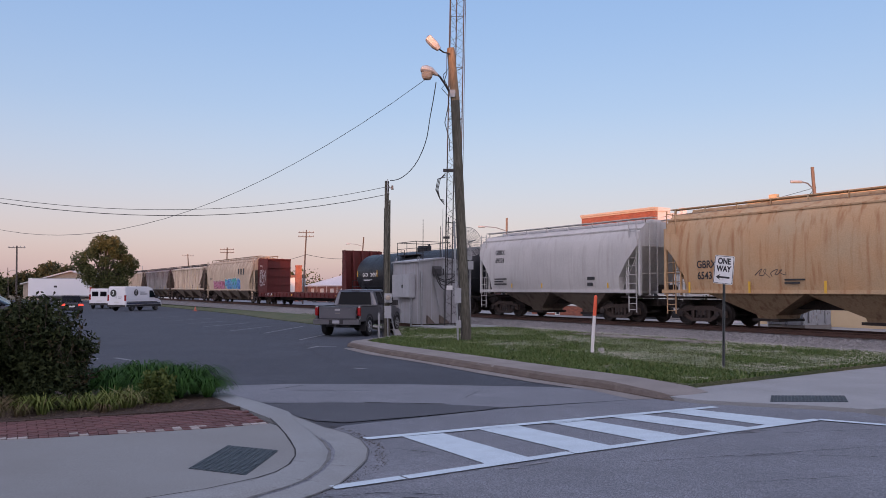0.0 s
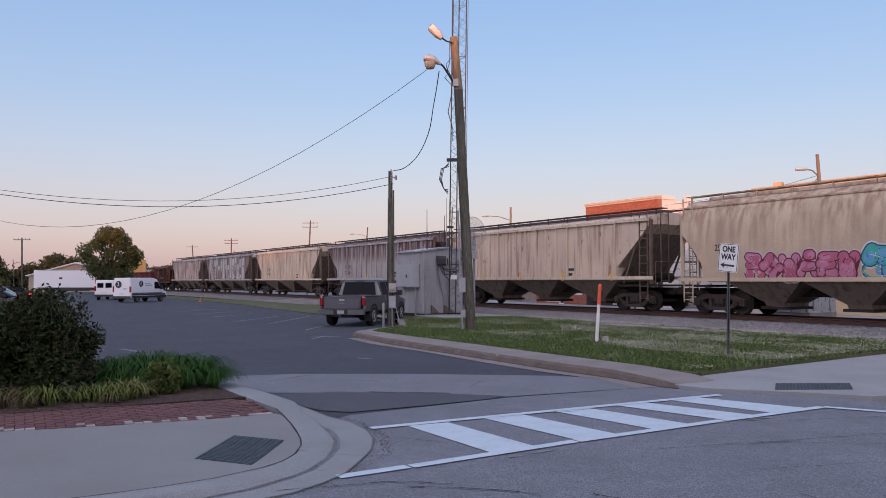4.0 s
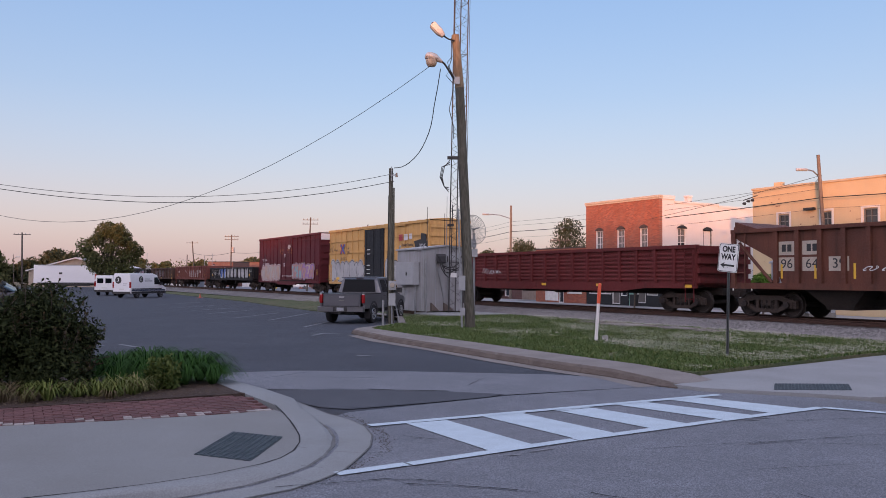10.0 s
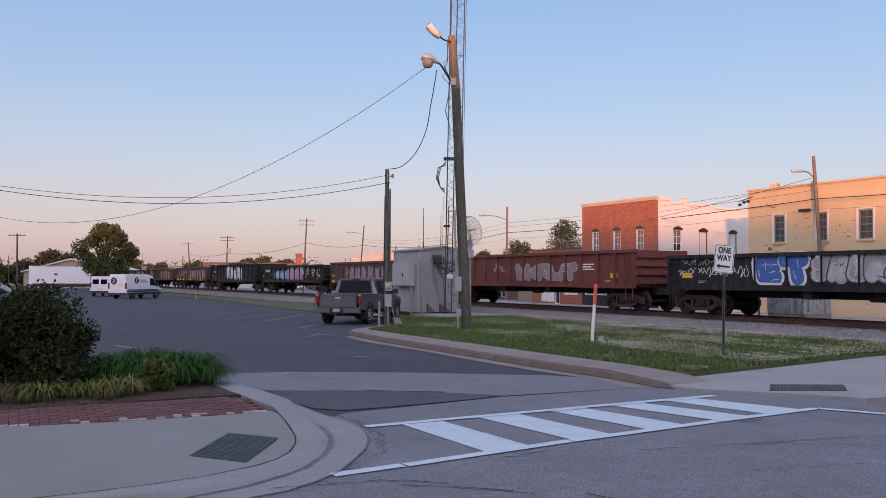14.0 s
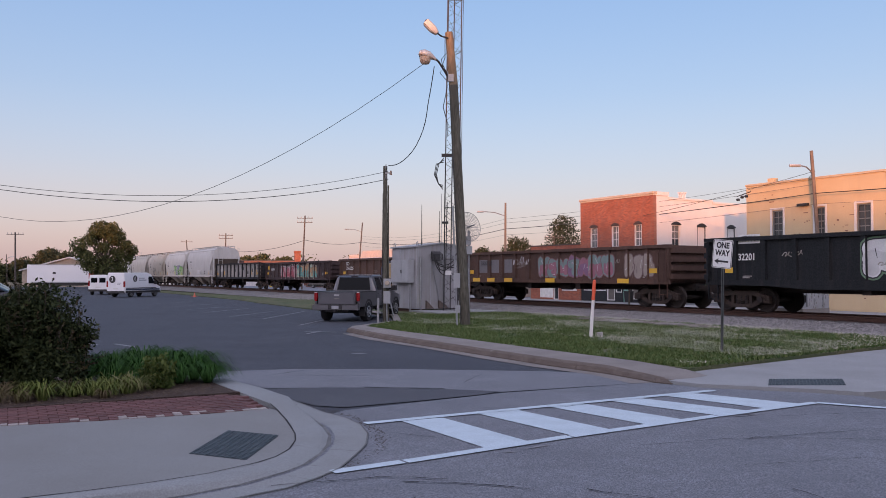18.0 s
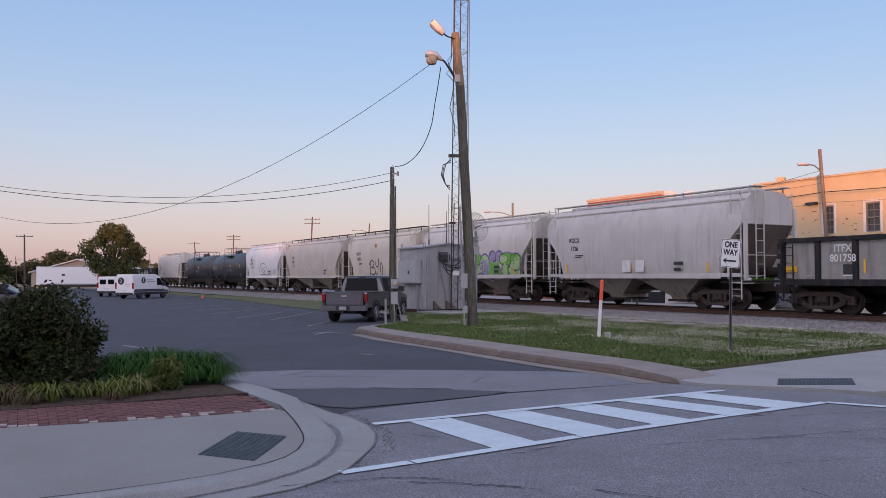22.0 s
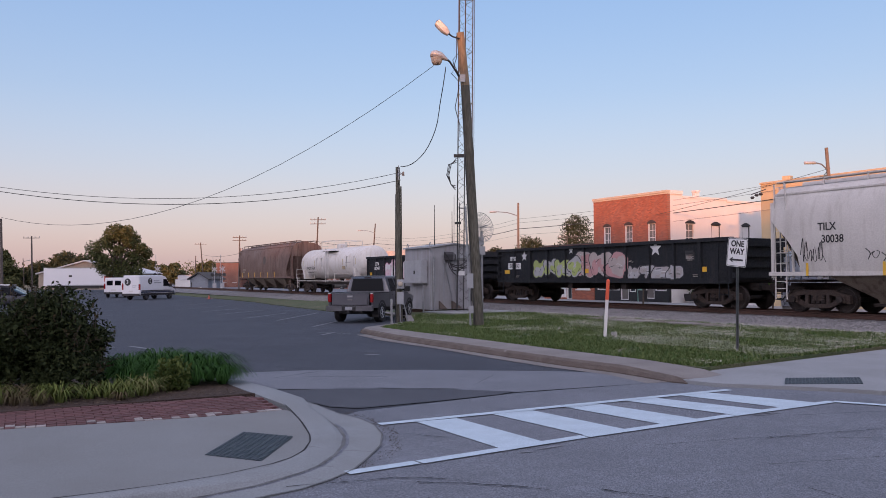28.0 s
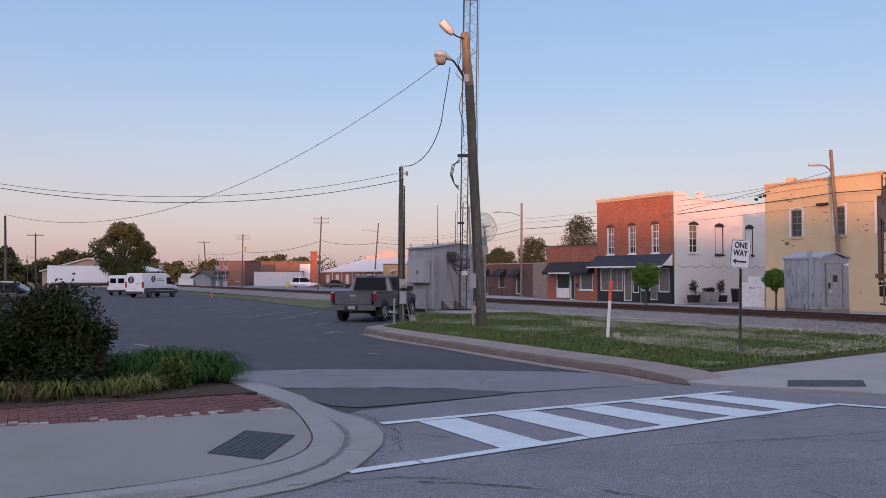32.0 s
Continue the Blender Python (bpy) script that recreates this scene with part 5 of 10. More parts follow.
# cream building across the alley
cream = thing("cream_building", "two-storey cream painted brick building with flat roof", "building", place(-35.13, 44.8, -.36))
SASH_GREY = plain("sash_grey", (.13, .14, .135), .6)
BARE_BRICK = material("bare_brick", (.2, .11, .08), .9, grain=.3)
cw = [(1.98, 2.75, 4.6, 6.3), (5.0, 5.65, 4.6, 6.3), (7.65, 8.5, 4.6, 6.3)]
part("front_wall", wall_with_holes(0, 16, 0, 8.05, cw, 0, .3), BRICK_CREAM, cream)
part("side_wall", Shape().box(0, .3, .3, 14, 0, 7.9), BRICK_CREAM, cream)
part("side_wall", Shape().box(15.7, 16, .3, 14, 0, 7.9), BRICK_CREAM, cream)
part("rear_wall", Shape().box(.3, 15.7, 13.7, 14, 0, 7.9), BRICK_CREAM, cream)
part("roof", Shape().box(.3, 15.7, .3, 13.7, 7.3, 7.5), ROOF_TAR, cream)
part("coping", Shape().box(-.05, 16.05, -.06, .35, 8.05, 8.17), material("cream_coping", (.5, .4, .27), .8, grain=.2), cream)
part("chimney", Shape().box(1.2, 1.7, .6, 1.0, 7.5, 8.5), BRICK_CREAM, cream)
for a, b, lo, hi in cw:
    window(cream, a, b, lo, hi, 0, rows=4, cols=2, frame_mat=SASH_GREY, depth=.12, sill=False)
    part("meeting_rail", Shape().box(a + .07, b - .07, -.0, .05, (lo + hi) / 2 - .03, (lo + hi) / 2 + .03), SASH_GREY, cream)
    part("window_sill", Shape().box(a - .1, b + .1, -.1, .0, lo - .12, lo), BRICK_CREAM, cream)
    part("window_surround", Shape().box(a - .15, a - .01, -.04, .02, lo - .05, hi + .05), BRICK_WHITE, cream)
    part("window_surround", Shape().box(b + .01, b + .13, -.04, .02, lo - .05, hi + .05), BRICK_WHITE, cream)
    part("window_surround", Shape().box(a - .15, b + .13, -.05, .02, hi + .05, hi + .17), BRICK_WHITE, cream)
part("wall_bracket", Shape().box(3.9, 4.6, -.25, 0, 6.45, 6.6), BLACK, cream, "dark iron bracket")
for x, z, w_, h_ in ((1.2, 4.4, .25, .05), (1.5, 4.1, .3, .2), (2.0, 4.0, .2, .06), (4.2, 6.0, .3, .05), (6.4, 5.4, .12, .1), (6.9, 5.1, .2, .04), (3.5, 5.6, .1, .06), (7.2, 5.7, .35, .04), (3.6, 3.3, .15, .1), (3.0, .9, .08, .06), (8.0, .8, .1, .06), (6.5, 1.1, .1, .07), (1.55, 6.95, .2, .05), (1.75, 6.85, .35, .06), (1.4, 7.1, .12, .05), (1.95, 7.3, .1, .06), (4.4, 5.45, .07, .1), (4.55, 5.5, .06, .07), (4.25, 5.4, .05, .06), (3.5, 4.7, .12, .05), (3.9, 4.75, .06, .05), (6.2, 5.15, .08, .05), (6.75, 5.0, .06, .05), (6.9, 4.75, .18, .07), (7.5, 5.7, .12, .05), (6.8, 6.2, .07, .05), (9.3, 5.6, .1, .06), (9.8, 6.3, .15, .05), (10.6, 5.0, .12, .08)):
    part("chipped_patch", Shape().box(x, x + w_, -.006, -.001, z, z + h_), BARE_BRICK, cream, "patch of bare brick")

# lower brick shop
low = thing("brick_shop", "single-storey red brick shop with a black awning", "building", place(-58.64, 44.8, -.36))
lo_h = [(1.35, 3.2, .2, 2.5), (3.25, 3.95, .05, 2.3), (4.6, 6.3, .95, 2.5)]
part("front_wall", wall_with_holes(0, 6.86, 0, 4.75, lo_h, 0, .3), BRICK, low)
part("side_wall", Shape().box(0, .3, .3, 12, 0, 4.75), BRICK, low)
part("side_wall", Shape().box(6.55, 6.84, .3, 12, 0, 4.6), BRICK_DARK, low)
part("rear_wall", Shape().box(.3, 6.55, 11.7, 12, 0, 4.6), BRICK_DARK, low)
part("roof", Shape().box(.3, 6.55, .3, 11.7, 4.2, 4.4), ROOF_TAR, low)
part("coping", Shape().box(-.04, 6.84, -.05, .33, 4.75, 4.85), plain("coping_dark", (.06, .045, .04), .7), low)
window(low, 1.35, 3.2, 1.0, 2.5, 0, rows=1, cols=1, sill=False)
part("stall_riser", Shape().box(1.35, 3.2, .02, .12, .2, 1.0), TRIM_WHITE, low, "white panel under the window")
window(low, 3.25, 3.95, .05, 2.3, 0, rows=1, cols=1, sill=False)
window(low, 4.6, 6.3, .95, 2.5, 0, rows=1, cols=1, blank=plain("shop_glass_pale", (.10, .12, .11), .12))
part("awning", Shape().prism([(0, 3.35), (-.85, 2.5), (-.85, 2.26), (0, 2.4)], "x", .35, 6.5), AWNING_BLACK, low, "black awning")
sgn_ = Shape()
for k in range(9):
    sgn_.box(1.3 + k * .34, 1.56 + k * .34, -.87, -.852, 2.3, 2.44)
part("sign_bars", sgn_, TRIM_WHITE, low, "white lettering too small to read")
part("mailbox", Shape().box(4.2, 4.4, -.1, 0, 1.2, 1.45), BLACK, low)

# brick bar with three awnings
bar = thing("brick_bar", "low dark red brick building with three black awnings", "building", place(-66.5, 49, -.4))
bh_ = [(-3.0, -1.9, .3, 2.3), (-6.3, -5.0, .9, 2.3), (-9.6, -8.4, .2, 2.4), (-13.5, -12.0, .9, 2.3)]
part("front_wall", wall_with_holes(-18, 0, 0, 3.45, bh_, 0, .3), brickwork("bar_brick", (0.12, 0.05, 0.042), (0.09, 0.04, 0.036), (0.11, 0.085, 0.075)), bar)
part("front_wall", Shape().box(0, 2.7, 0, .3, 0, 3.45), material("stucco_tan", (.25, .2, .165), .85, grain=.2), bar, "tan stucco end panel")
part("roof", Shape().box(-18, 2.7, .3, 9, 3.1, 3.25), ROOF_TAR, bar)
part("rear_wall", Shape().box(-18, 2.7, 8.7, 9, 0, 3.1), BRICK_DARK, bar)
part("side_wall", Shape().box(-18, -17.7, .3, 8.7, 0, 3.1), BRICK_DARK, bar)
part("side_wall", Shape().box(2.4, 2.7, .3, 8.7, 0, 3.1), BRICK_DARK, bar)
part("coping", Shape().box(-18, 2.7, -.05, .35, 3.45, 3.53), plain("coping_tan", (.35, .28, .22), .8), bar)
for a, b, lo, hi in bh_:
    window(bar, a, b, lo, hi, 0, rows=1, cols=1, sill=False)
    part("awning", Shape().prism([(0, 2.95), (-.9, 2.25), (-.9, 2.1), (0, 2.2)], "x", a - .25, b + .25), AWNING_BLACK, bar, "small black awning")
part("banner", Shape().box(-9.9, -9.6, -.12, -.08, .5, 2.0), plain("banner_red", (.45, .03, .04), .7), bar, "furled red parasol")
for k in range(6):
    s = thing("patio_table", "dark metal patio table outside the bar", "table", place(-68 - k * 2.1, 47.6, -.18), "patio tables")
    part("top", Shape().rod((0, 0, .7), (0, 0, .74), .4, None, 12), BLACK, s)
    part("leg", Shape().rod((0, 0, 0), (0, 0, .7), .04, None, 6), BLACK, s)
    part("foot", Shape().rod((0, 0, 0), (0, 0, .03), .25, None, 10), BLACK, s)

# signal bungalow beside the track
BUNG_STEEL = material("bungalow_steel", (.40, .415, .45), .38, metal=.8, col2=(.30, .31, .34), scale=.7, amount=.7, grain=.04, grain_scale=9, stretch=(1, 1, .2), bump=0)
bung = thing("signal_bungalow", "silver metal railway signal bungalow with a gabled roof", "cabinet", place(-22.95, 33.1, .15))
part("body", Shape().prism([(-.04, 0.1), (2.0, .1), (2.0, 2.4), (.98, 2.62), (-.04, 2.4)], "x", -1.93, -.02), BUNG_STEEL, bung)
part("roof", Shape().prism([(-.12, 2.4), (.98, 2.66), (2.08, 2.4), (2.08, 2.48), (.98, 2.75), (-.12, 2.48)], "x", -2.03, .08), BUNG_STEEL, bung)
part("foundation", Shape().box(-1.93, 0, 0, 2, -.55, .1), KERB, bung)
part("door_trim", Shape().box(-.018, .03, .27, .33, .2, 2.22).box(-.018, .03, 1.47, 1.53, .2, 2.22).box(-.018, .03, .33, 1.47, 2.16, 2.22), GALV, bung)
for x in (-1.6, -1.0, -.36):
    part("panel_rib", Shape().box(x - .012, x + .012, -.058, -.038, .1, 2.4), BUNG_STEEL, bung)
for z in (.5, 1.75):
    part("hinge", Shape().box(-.02, .045, 1.42, 1.5, z, z + .12), GALV, bung)
part("padlock", Shape().rod((.04, .5, .9), (.09, .5, .9), .05, None, 10), TRIM_WHITE, bung, "bright round lock")
for x in (-1.91, -1.3, -.68, -.04):
    part("seam", Shape().box(x - .02, x + .02, -.065, -.038, .1, 2.4), BUNG_STEEL, bung)
dd = part("door", Shape().box(-.022, .02, .35, 1.45, .25, 2.15), BUNG_STEEL, bung)
part("door_handle", Shape().box(.02, .07, .45, .52, 1.05, 1.3), BLACK, dd)
part("notice", Shape().box(.02, .026, .75, 1.1, 1.35, 1.65), BLACK, dd, "small dark notice")
part("vent", Shape().box(-.7, -.45, -.1, -.04, 2.45, 2.75), BUNG_STEEL, bung)
part("lamp", Shape().box(.0, .12, 1.6, 1.75, 2.1, 2.2), plain("bungalow_lamp", (.75, .75, .7), .4), bung)

# ---- the town further along the line ----
def far_house(name, x0, x1, y, z1_, depth, mat, label, turn=0.0, base=-.5, roof=None, peak=0.0):
    """A plain block far off: walls, roof with an edge, and a gable where peak is given."""
    ob = thing(name, label, "building", pose((x0 + x1) / 2, y, base, 0, 0, turn))
    w_, h_ = (x1 - x0) / 2, z1_ - base
    part("wall", Shape().prism([(-w_, 0), (w_, 0), (w_, h_), (0, h_ + peak), (-w_, h_)] if peak else [(-w_, 0), (w_, 0), (w_, h_), (-w_, h_)], "y", 0, depth), mat, ob)
    if peak:
        part("roof", Shape().prism([(-w_ - .4, h_ - .1), (0, h_ + peak + .05), (w_ + .4, h_ - .1), (w_ + .4, h_ + .1), (0, h_ + peak + .25), (-w_ - .4, h_ + .1)], "y", -.5, depth + .3), roof or ROOF_TAR, ob)
    else:
        part("coping", Shape().box(-w_ - .05, w_ + .05, -.06, depth + .05, h_, h_ + .14), roof or ROOF_TAR, ob)
    return ob


# long workshop with a pale roof, along the line
lw = thing("workshop", "long low brick workshop with a pale metal roof", "building", place(-145, 57, -.45))
wh = [(2.0 + 4.6 * k, 3.6 + 4.6 * k, .7, 2.5) for k in range(6)]
part("front_wall", wall_with_holes(0, 30, 0, 2.95, wh, 0, .3), BRICK_DARK, lw)
part("roof", Shape().prism([(-.3, 2.9), (9, 5.4), (9, 5.6), (-.3, 3.1)], "x", -.4, 30.4), ROOF_METAL, lw)
part("gable_wall", Shape().prism([(.3, 0), (9, 0), (9, 5.4), (.3, 2.95)], "x", 29.7, 30), BRICK_DARK, lw)
part("gable_wall", Shape().prism([(.3, 0), (9, 0), (9, 5.4), (.3, 2.95)], "x", 0, .3), BRICK_DARK, lw)
part("parapet", Shape().box(0, 30, 9, 9.3, 0, 6.3).box(6, 20, 9, 9.3, 6.3, 6.9), material("pale_parapet", (.5, .42, .36), .8, grain=.2), lw, "stepped pale parapet")
for a, b, lo, hi in wh:
    window(lw, a, b, lo, hi, 0, rows=1, cols=1, blank=PALE_BLIND, sill=False)
    part("downpipe", Shape().rod((b + 1.6, -.08, 0), (b + 1.6, -.08, 2.9), .05, None, 6), TRIM_WHITE, lw)
solid("brick_chimney", Shape().loft([[(-k, -k, z), (k, -k, z), (k, k, z), (-k, k, z)] for z, k in ((-.5, .62), (6.1, .5), (6.1, .58), (6.4, .58))]), BRICK, "tall square red brick chimney", "chimney", at=pose(-24.3, 151, 0, 0, 0, 20))
far_house("ochre_building", -9.6, -4.2, 128, 3.6, 10, material("ochre_render", (.32, .22, .12), .85, grain=.2), "low ochre rendered building with flat roof", -10)
far_house("brick_building", -16, -6, 168, 6.0, 10, BRICK, "plain red brick building with flat roof", 0)
far_house("white_building", -39.5, -29.5, 168, 2.7, 12, material("grey_render", (.46, .45, .455), .85, grain=.05), "low white painted building beyond the tracks", 4)
far_house("white_building", -30.5, -27.0, 171, 4.4, 12, BRICK_WHITE, "low white building with a pink-lit wall", 4)
far_house("brick_building", -49.0, -31, 192, 5.3, 14, BRICK_DARK, "long brown brick warehouse", 2)
far_house("brick_building", -30.0, -22.0, 175, 2.6, 10, BRICK_DARK, "low dark brick annex", 2)
fb = far_house("brick_building", -49.5, -43.6, 177, 5.0, 9, BRICK_DARK, "small square orange brick building", -10)
for x in (-1.5, .9):
    window(fb, x, x + .9, 1.2, 3.0, 0, rows=2, cols=1)
hut = far_house("grey_hut", -46.8, -43.2, 150, 1.5, 6, material("grey_board", (.20, .22, .25), .8, grain=.2), "small grey boarded hut with a gable", -12, peak=1.1)
window(hut, -.3, .5, .5, 1.4, 0, rows=2, cols=1)
far_house("white_porch", -56, -49, 170, 1.3, 8, BRICK_WHITE, "low white house with a porch roof", 0, roof=ROOF_METAL)
far_house("gabled_house", -75.6, -58.6, 152, 2.7, 20, material("tan_siding", (.30, .25, .2), .8, grain=.15), "long tan gabled house with a pale roof", 4, base=-.6, peak=2.3, roof=ROOF_METAL)
far_house("far_shed", -62, -55, 190, 2.4, 10, ROOF_METAL, "pale metal shed in the distance", 0)
far_house("far_store", -130, -112, 150, 2.4, 10, material("store_tan", (.4, .36, .3), .8), "low tan building at the edge of town", 10)

# unseen blocks added behind the viewer, sized to shade the near ground
bk_mat = brickwork("rear_brick", (.22, .10, .07), (.18, .08, .06), (.25, .2, .17))
for x0, x1, h_ in ((-86, -50, 20.6), (-50, -12, 15.9), (-12, 0, 14.8), (0, 40, 13.2), (-114, -87, 25.0), (-145, -114, 24.0), (40, 90, 14)):
    far_house("shade_block", x0, x1 - .3, -60, h_, 14.7, bk_mat, "tall plain unseen brick block added to cast shade", base=-.4)

# ---- poles along the streets ----
POLE_FAR = material("far_pole_wood", (0.105, 0.088, 0.078), .9, grain=.4, stretch=(1, 1, .2))
# paler, warmer copy of the pole wood, sunlight put into its colour
POLE_LIT = material("sunlit_pole_wood", (0.19, 0.15, 0.122), .9, grain=.4, stretch=(1, 1, .2))


def far_pole(base, top, label, arms=0, lamp=0.0, extra=False, r=.14, mat=None):
    """A street pole: shaft, crossarms with insulators, a lamp on a curved arm."""
    ob = thing("utility_pole", label, "utility pole", pose(*base))
    d = Vector(top) - Vector(base)
    part("shaft", Shape().rod((0, 0, -.3), d, r, r * .7, 10), mat or POLE_FAR, ob, smooth=40)
    for k in range(arms):
        z = .965 - k * .055
        part("crossarm", Shape().box(d.x * z - 1.2, d.x * z + 1.2, -.07, .02, d.z * z - .045, d.z * z + .045), mat or POLE_FAR, ob)
        for x in (-1.1, -.5, .5, 1.1):
            part("insulator", Shape().rod((d.x * z + x, -.03, d.z * z + .06), (d.x * z + x, -.03, d.z * z + .25), .05, .04, 6), GREY_BOX, ob)
    if lamp:
        z = .86
        part("lamp_arm", Shape().pipe([(d.x * z, 0, d.z * z), (d.x * z - lamp * .5, -.2, d.z * z + .35), (d.x * z - lamp, -.4, d.z * z + .42)], .04), GALV, ob)
        part("lamp_head", Shape().loft([[(d.x * z - lamp - x, -.4 + w * c, d.z * z + .4 + .09 * s_) for c, s_ in ((math.cos(j * math.pi / 4), math.sin(j * math.pi / 4)) for j in range(8))] for x, w in ((-.05, .06), (.15, .16), (.5, .14), (.62, .05))]), LAMP_GREY, ob, smooth=40)
    if extra:
        part("transformer", Shape().rod((d.x * .7 + .35, -.1, d.z * .68), (d.x * .7 + .35, -.1, d.z * .68 + .9), .26, None, 12), GREY_BOX, ob, smooth=40)
    return ob


far_pole((-19.13, 123, -.5), (-18.66, 123, 10.95), "dark leaning utility pole with two crossarms", 2)
far_pole((-11.7, 135, -.5), (-10.86, 135, 10.7), "leaning street lamp pole beside the workshop", 0, 2.2)
far_pole((7.9, 81, -.4), (7.95, 81, 9.15), "wooden street lamp pole behind the railway", 0, 2.3, mat=POLE_LIT)
far_pole((23.9, 48, -.4), (23.3, 48, 9.35), "wooden street lamp pole before the cream building", 0, 1.0, mat=POLE_LIT)
far_pole((-35.06, 140, -.5), (-34.94, 140, 9.1), "utility pole with crossarms near the level crossing", 2, extra=True)
far_pole((-48.4, 165, -.5), (-49.2, 165, 9.0), "leaning utility pole with a crossarm", 1)
far_pole((-58.3, 115, -.4), (-58.46, 115, 7.9), "utility pole with a crossarm by the trees", 1)
far_pole((-40.8, 75, -.3), (-41.0, 75, 7.4), "tall wooden pole at the edge of the car park", 0)
far_pole((-77.5, 150, -.5), (-77.8, 150, 5.7), "thin grey street lamp beyond the parked cars", 0, -1.4, r=.08)
far_pole((-51.9, 170, -.5), (-51.7, 170, 6.4), "plain pole beyond the crossing", 0, r=.12)
far_pole((-38.8, 185, -.5), (-38.8, 185, 7.2), "plain pole beyond the crossing", 0, r=.12)
far_pole((-29.0, 190, -.5), (-29.0, 190, 6.5), "plain pole beyond the warehouse", 0, r=.12)
far_pole((15.9, 100, -.5), (15.9, 100, 6.8), "plain wooden pole behind the shops", 1, r=.12)
for za, zb, r in ((6.5, 6.75, .028), (7.1, 7.3, .011), (7.5, 7.7, .011), (5.9, 6.1, .009)):
    wire((7.95, 80.9, za), (23.45, 47.9, zb), .25, r)
    if za < 7:
        wire((23.45, 47.9, zb), (40.0, 20.0, zb + .3), .3, r)
    wire((-10.9, 134.9, za + .9), (7.95, 80.9, za), .9, r)
wire((-18.6, 122.9, 7.2), (-10.9, 134.9, 7.4), .5, .03)
wire((-34.9, 139.9, 6.0), (-18.6, 122.9, 7.2), .7, .03)
wire((-49.1, 164.9, 6.6), (-34.9, 139.9, 6.0), .5, .025)
wire((16.3, 60.5, 6.3), (23.45, 47.9, 8.1), .1, .014)
wire((25.5, 54.6, 7.9), (23.45, 47.9, 8.1), .1, .02)
sb = thing("splice_box", "black cable splice boxes hung on the wires", "cable box", pose(19.6, 50.0, 6.45))
for k in range(3):
    part("box", Shape().loft([[(x + .26 * k, c * .07, s * r_ + .1 + .11 * k + .05 * (k == 1)) for c, s in ((1, 0), (.5, .87), (-.5, .87), (-1, 0), (-.5, -.87), (.5, -.87))] for x, r_ in ((-.14, .03), (-.1, .09), (.04, .1), (.08, .03))]), BLACK, sb)
part("hanger", Shape().pipe([(-.1, 0, .3), (.8, 0, .62)], .03), BLACK, sb)

# ---- level crossing gear ----
CROSS_GREY = material("crossing_grey", (.3, .3, .31), .5, grain=.1)


def crossing_signal(x, y, label):
    ob = thing("crossing_signal", label, "crossing signal", pose(x, y, -.4))
    part("mast", Shape().rod((0, 0, 0), (0, 0, 4.2), .07, None, 8), CROSS_GREY, ob)
    for sx in (-.38, .38):
        part("signal_lamp", Shape().rod((sx, -.18, 2.7), (sx, -.1, 2.7), .33, None, 14), BLACK, ob, "black round signal backing")
    part("signal_arm", Shape().box(-.45, .45, -.1, -.04, 2.66, 2.74), BLACK, ob)
    for a in (35, -35):
        c_, s_ = math.cos(radians(a)), math.sin(radians(a))
        part("crossbuck", Shape().prism([(-.6 * c_ - .1 * s_, 3.7 - .6 * s_ + .1 * c_), (-.6 * c_ + .1 * s_, 3.7 - .6 * s_ - .1 * c_), (.6 * c_ + .1 * s_, 3.7 + .6 * s_ - .1 * c_), (.6 * c_ - .1 * s_, 3.7 + .6 * s_ + .1 * c_)], "y", -.1 - .004 * (a > 0), -.07), CROSS_GREY, ob)
    part("gate_box", Shape().box(-.3, .3, -.25, .25, .0, 1.2), CROSS_GREY, ob)
    part("bell", Shape().lathe([(4.2, .12), (4.32, .14), (4.4, .03)], 10, "z"), BLACK, ob)
    part("gate_arm", Shape().box(-.34, -.29, -.04, .04, .9, 6.2), CROSS_GREY, ob, "raised white gate arm")


crossing_signal(-41.8, 149, "railway crossing signal with raised gate")
crossing_signal(-38.2, 141, "railway crossing signal with round lamps")
crossing_signal(-48.5, 138, "railway crossing signal beside the car park")
cone = thing("traffic_cone", "small faded orange traffic cone on the grass edge", "traffic cone", pose(-21.9, 76.2, -.26))
part("cone", Shape().lathe([(.04, .13), (.2, .085), (.44, .03)], 12, "z"), plain("cone_orange", (.32, .085, .05), .6), cone, smooth=40)
part("base", Shape().box(-.25, .25, -.25, .25, 0, .04), plain("cone_base", (.3, .06, .03), .6), cone)
solid("marker_post", Shape().box(-.06, .06, -.06, .06, -.2, 1.3), BLACK, "short dark marker post beside the track", "post", at=pose(-36.5, 118, -.2))

# ---- vehicles ----
TYRE = material("tyre", (.018, .018, .019), .85, grain=.3)
ALLOY = plain("alloy_rim", (.42, .42, .43), .35, .8)
CHROME = plain("chrome", (.5, .5, .51), .2, 1.0)
CAR_GLASS = plain("car_glass", (.005, .006, .008), .1)
CAR_GLASS.node_tree.nodes["Principled BSDF"].inputs["Specular IOR Level"].default_value = .07
TAIL_RED = plain("tail_lamp", (.22, .01, .012), .22)
TAIL_ON = plain("tail_lamp_lit", (.8, .05, .03), .3, emit=2.0)
PLATE = plain("number_plate", (.5, .5, .48), .5)


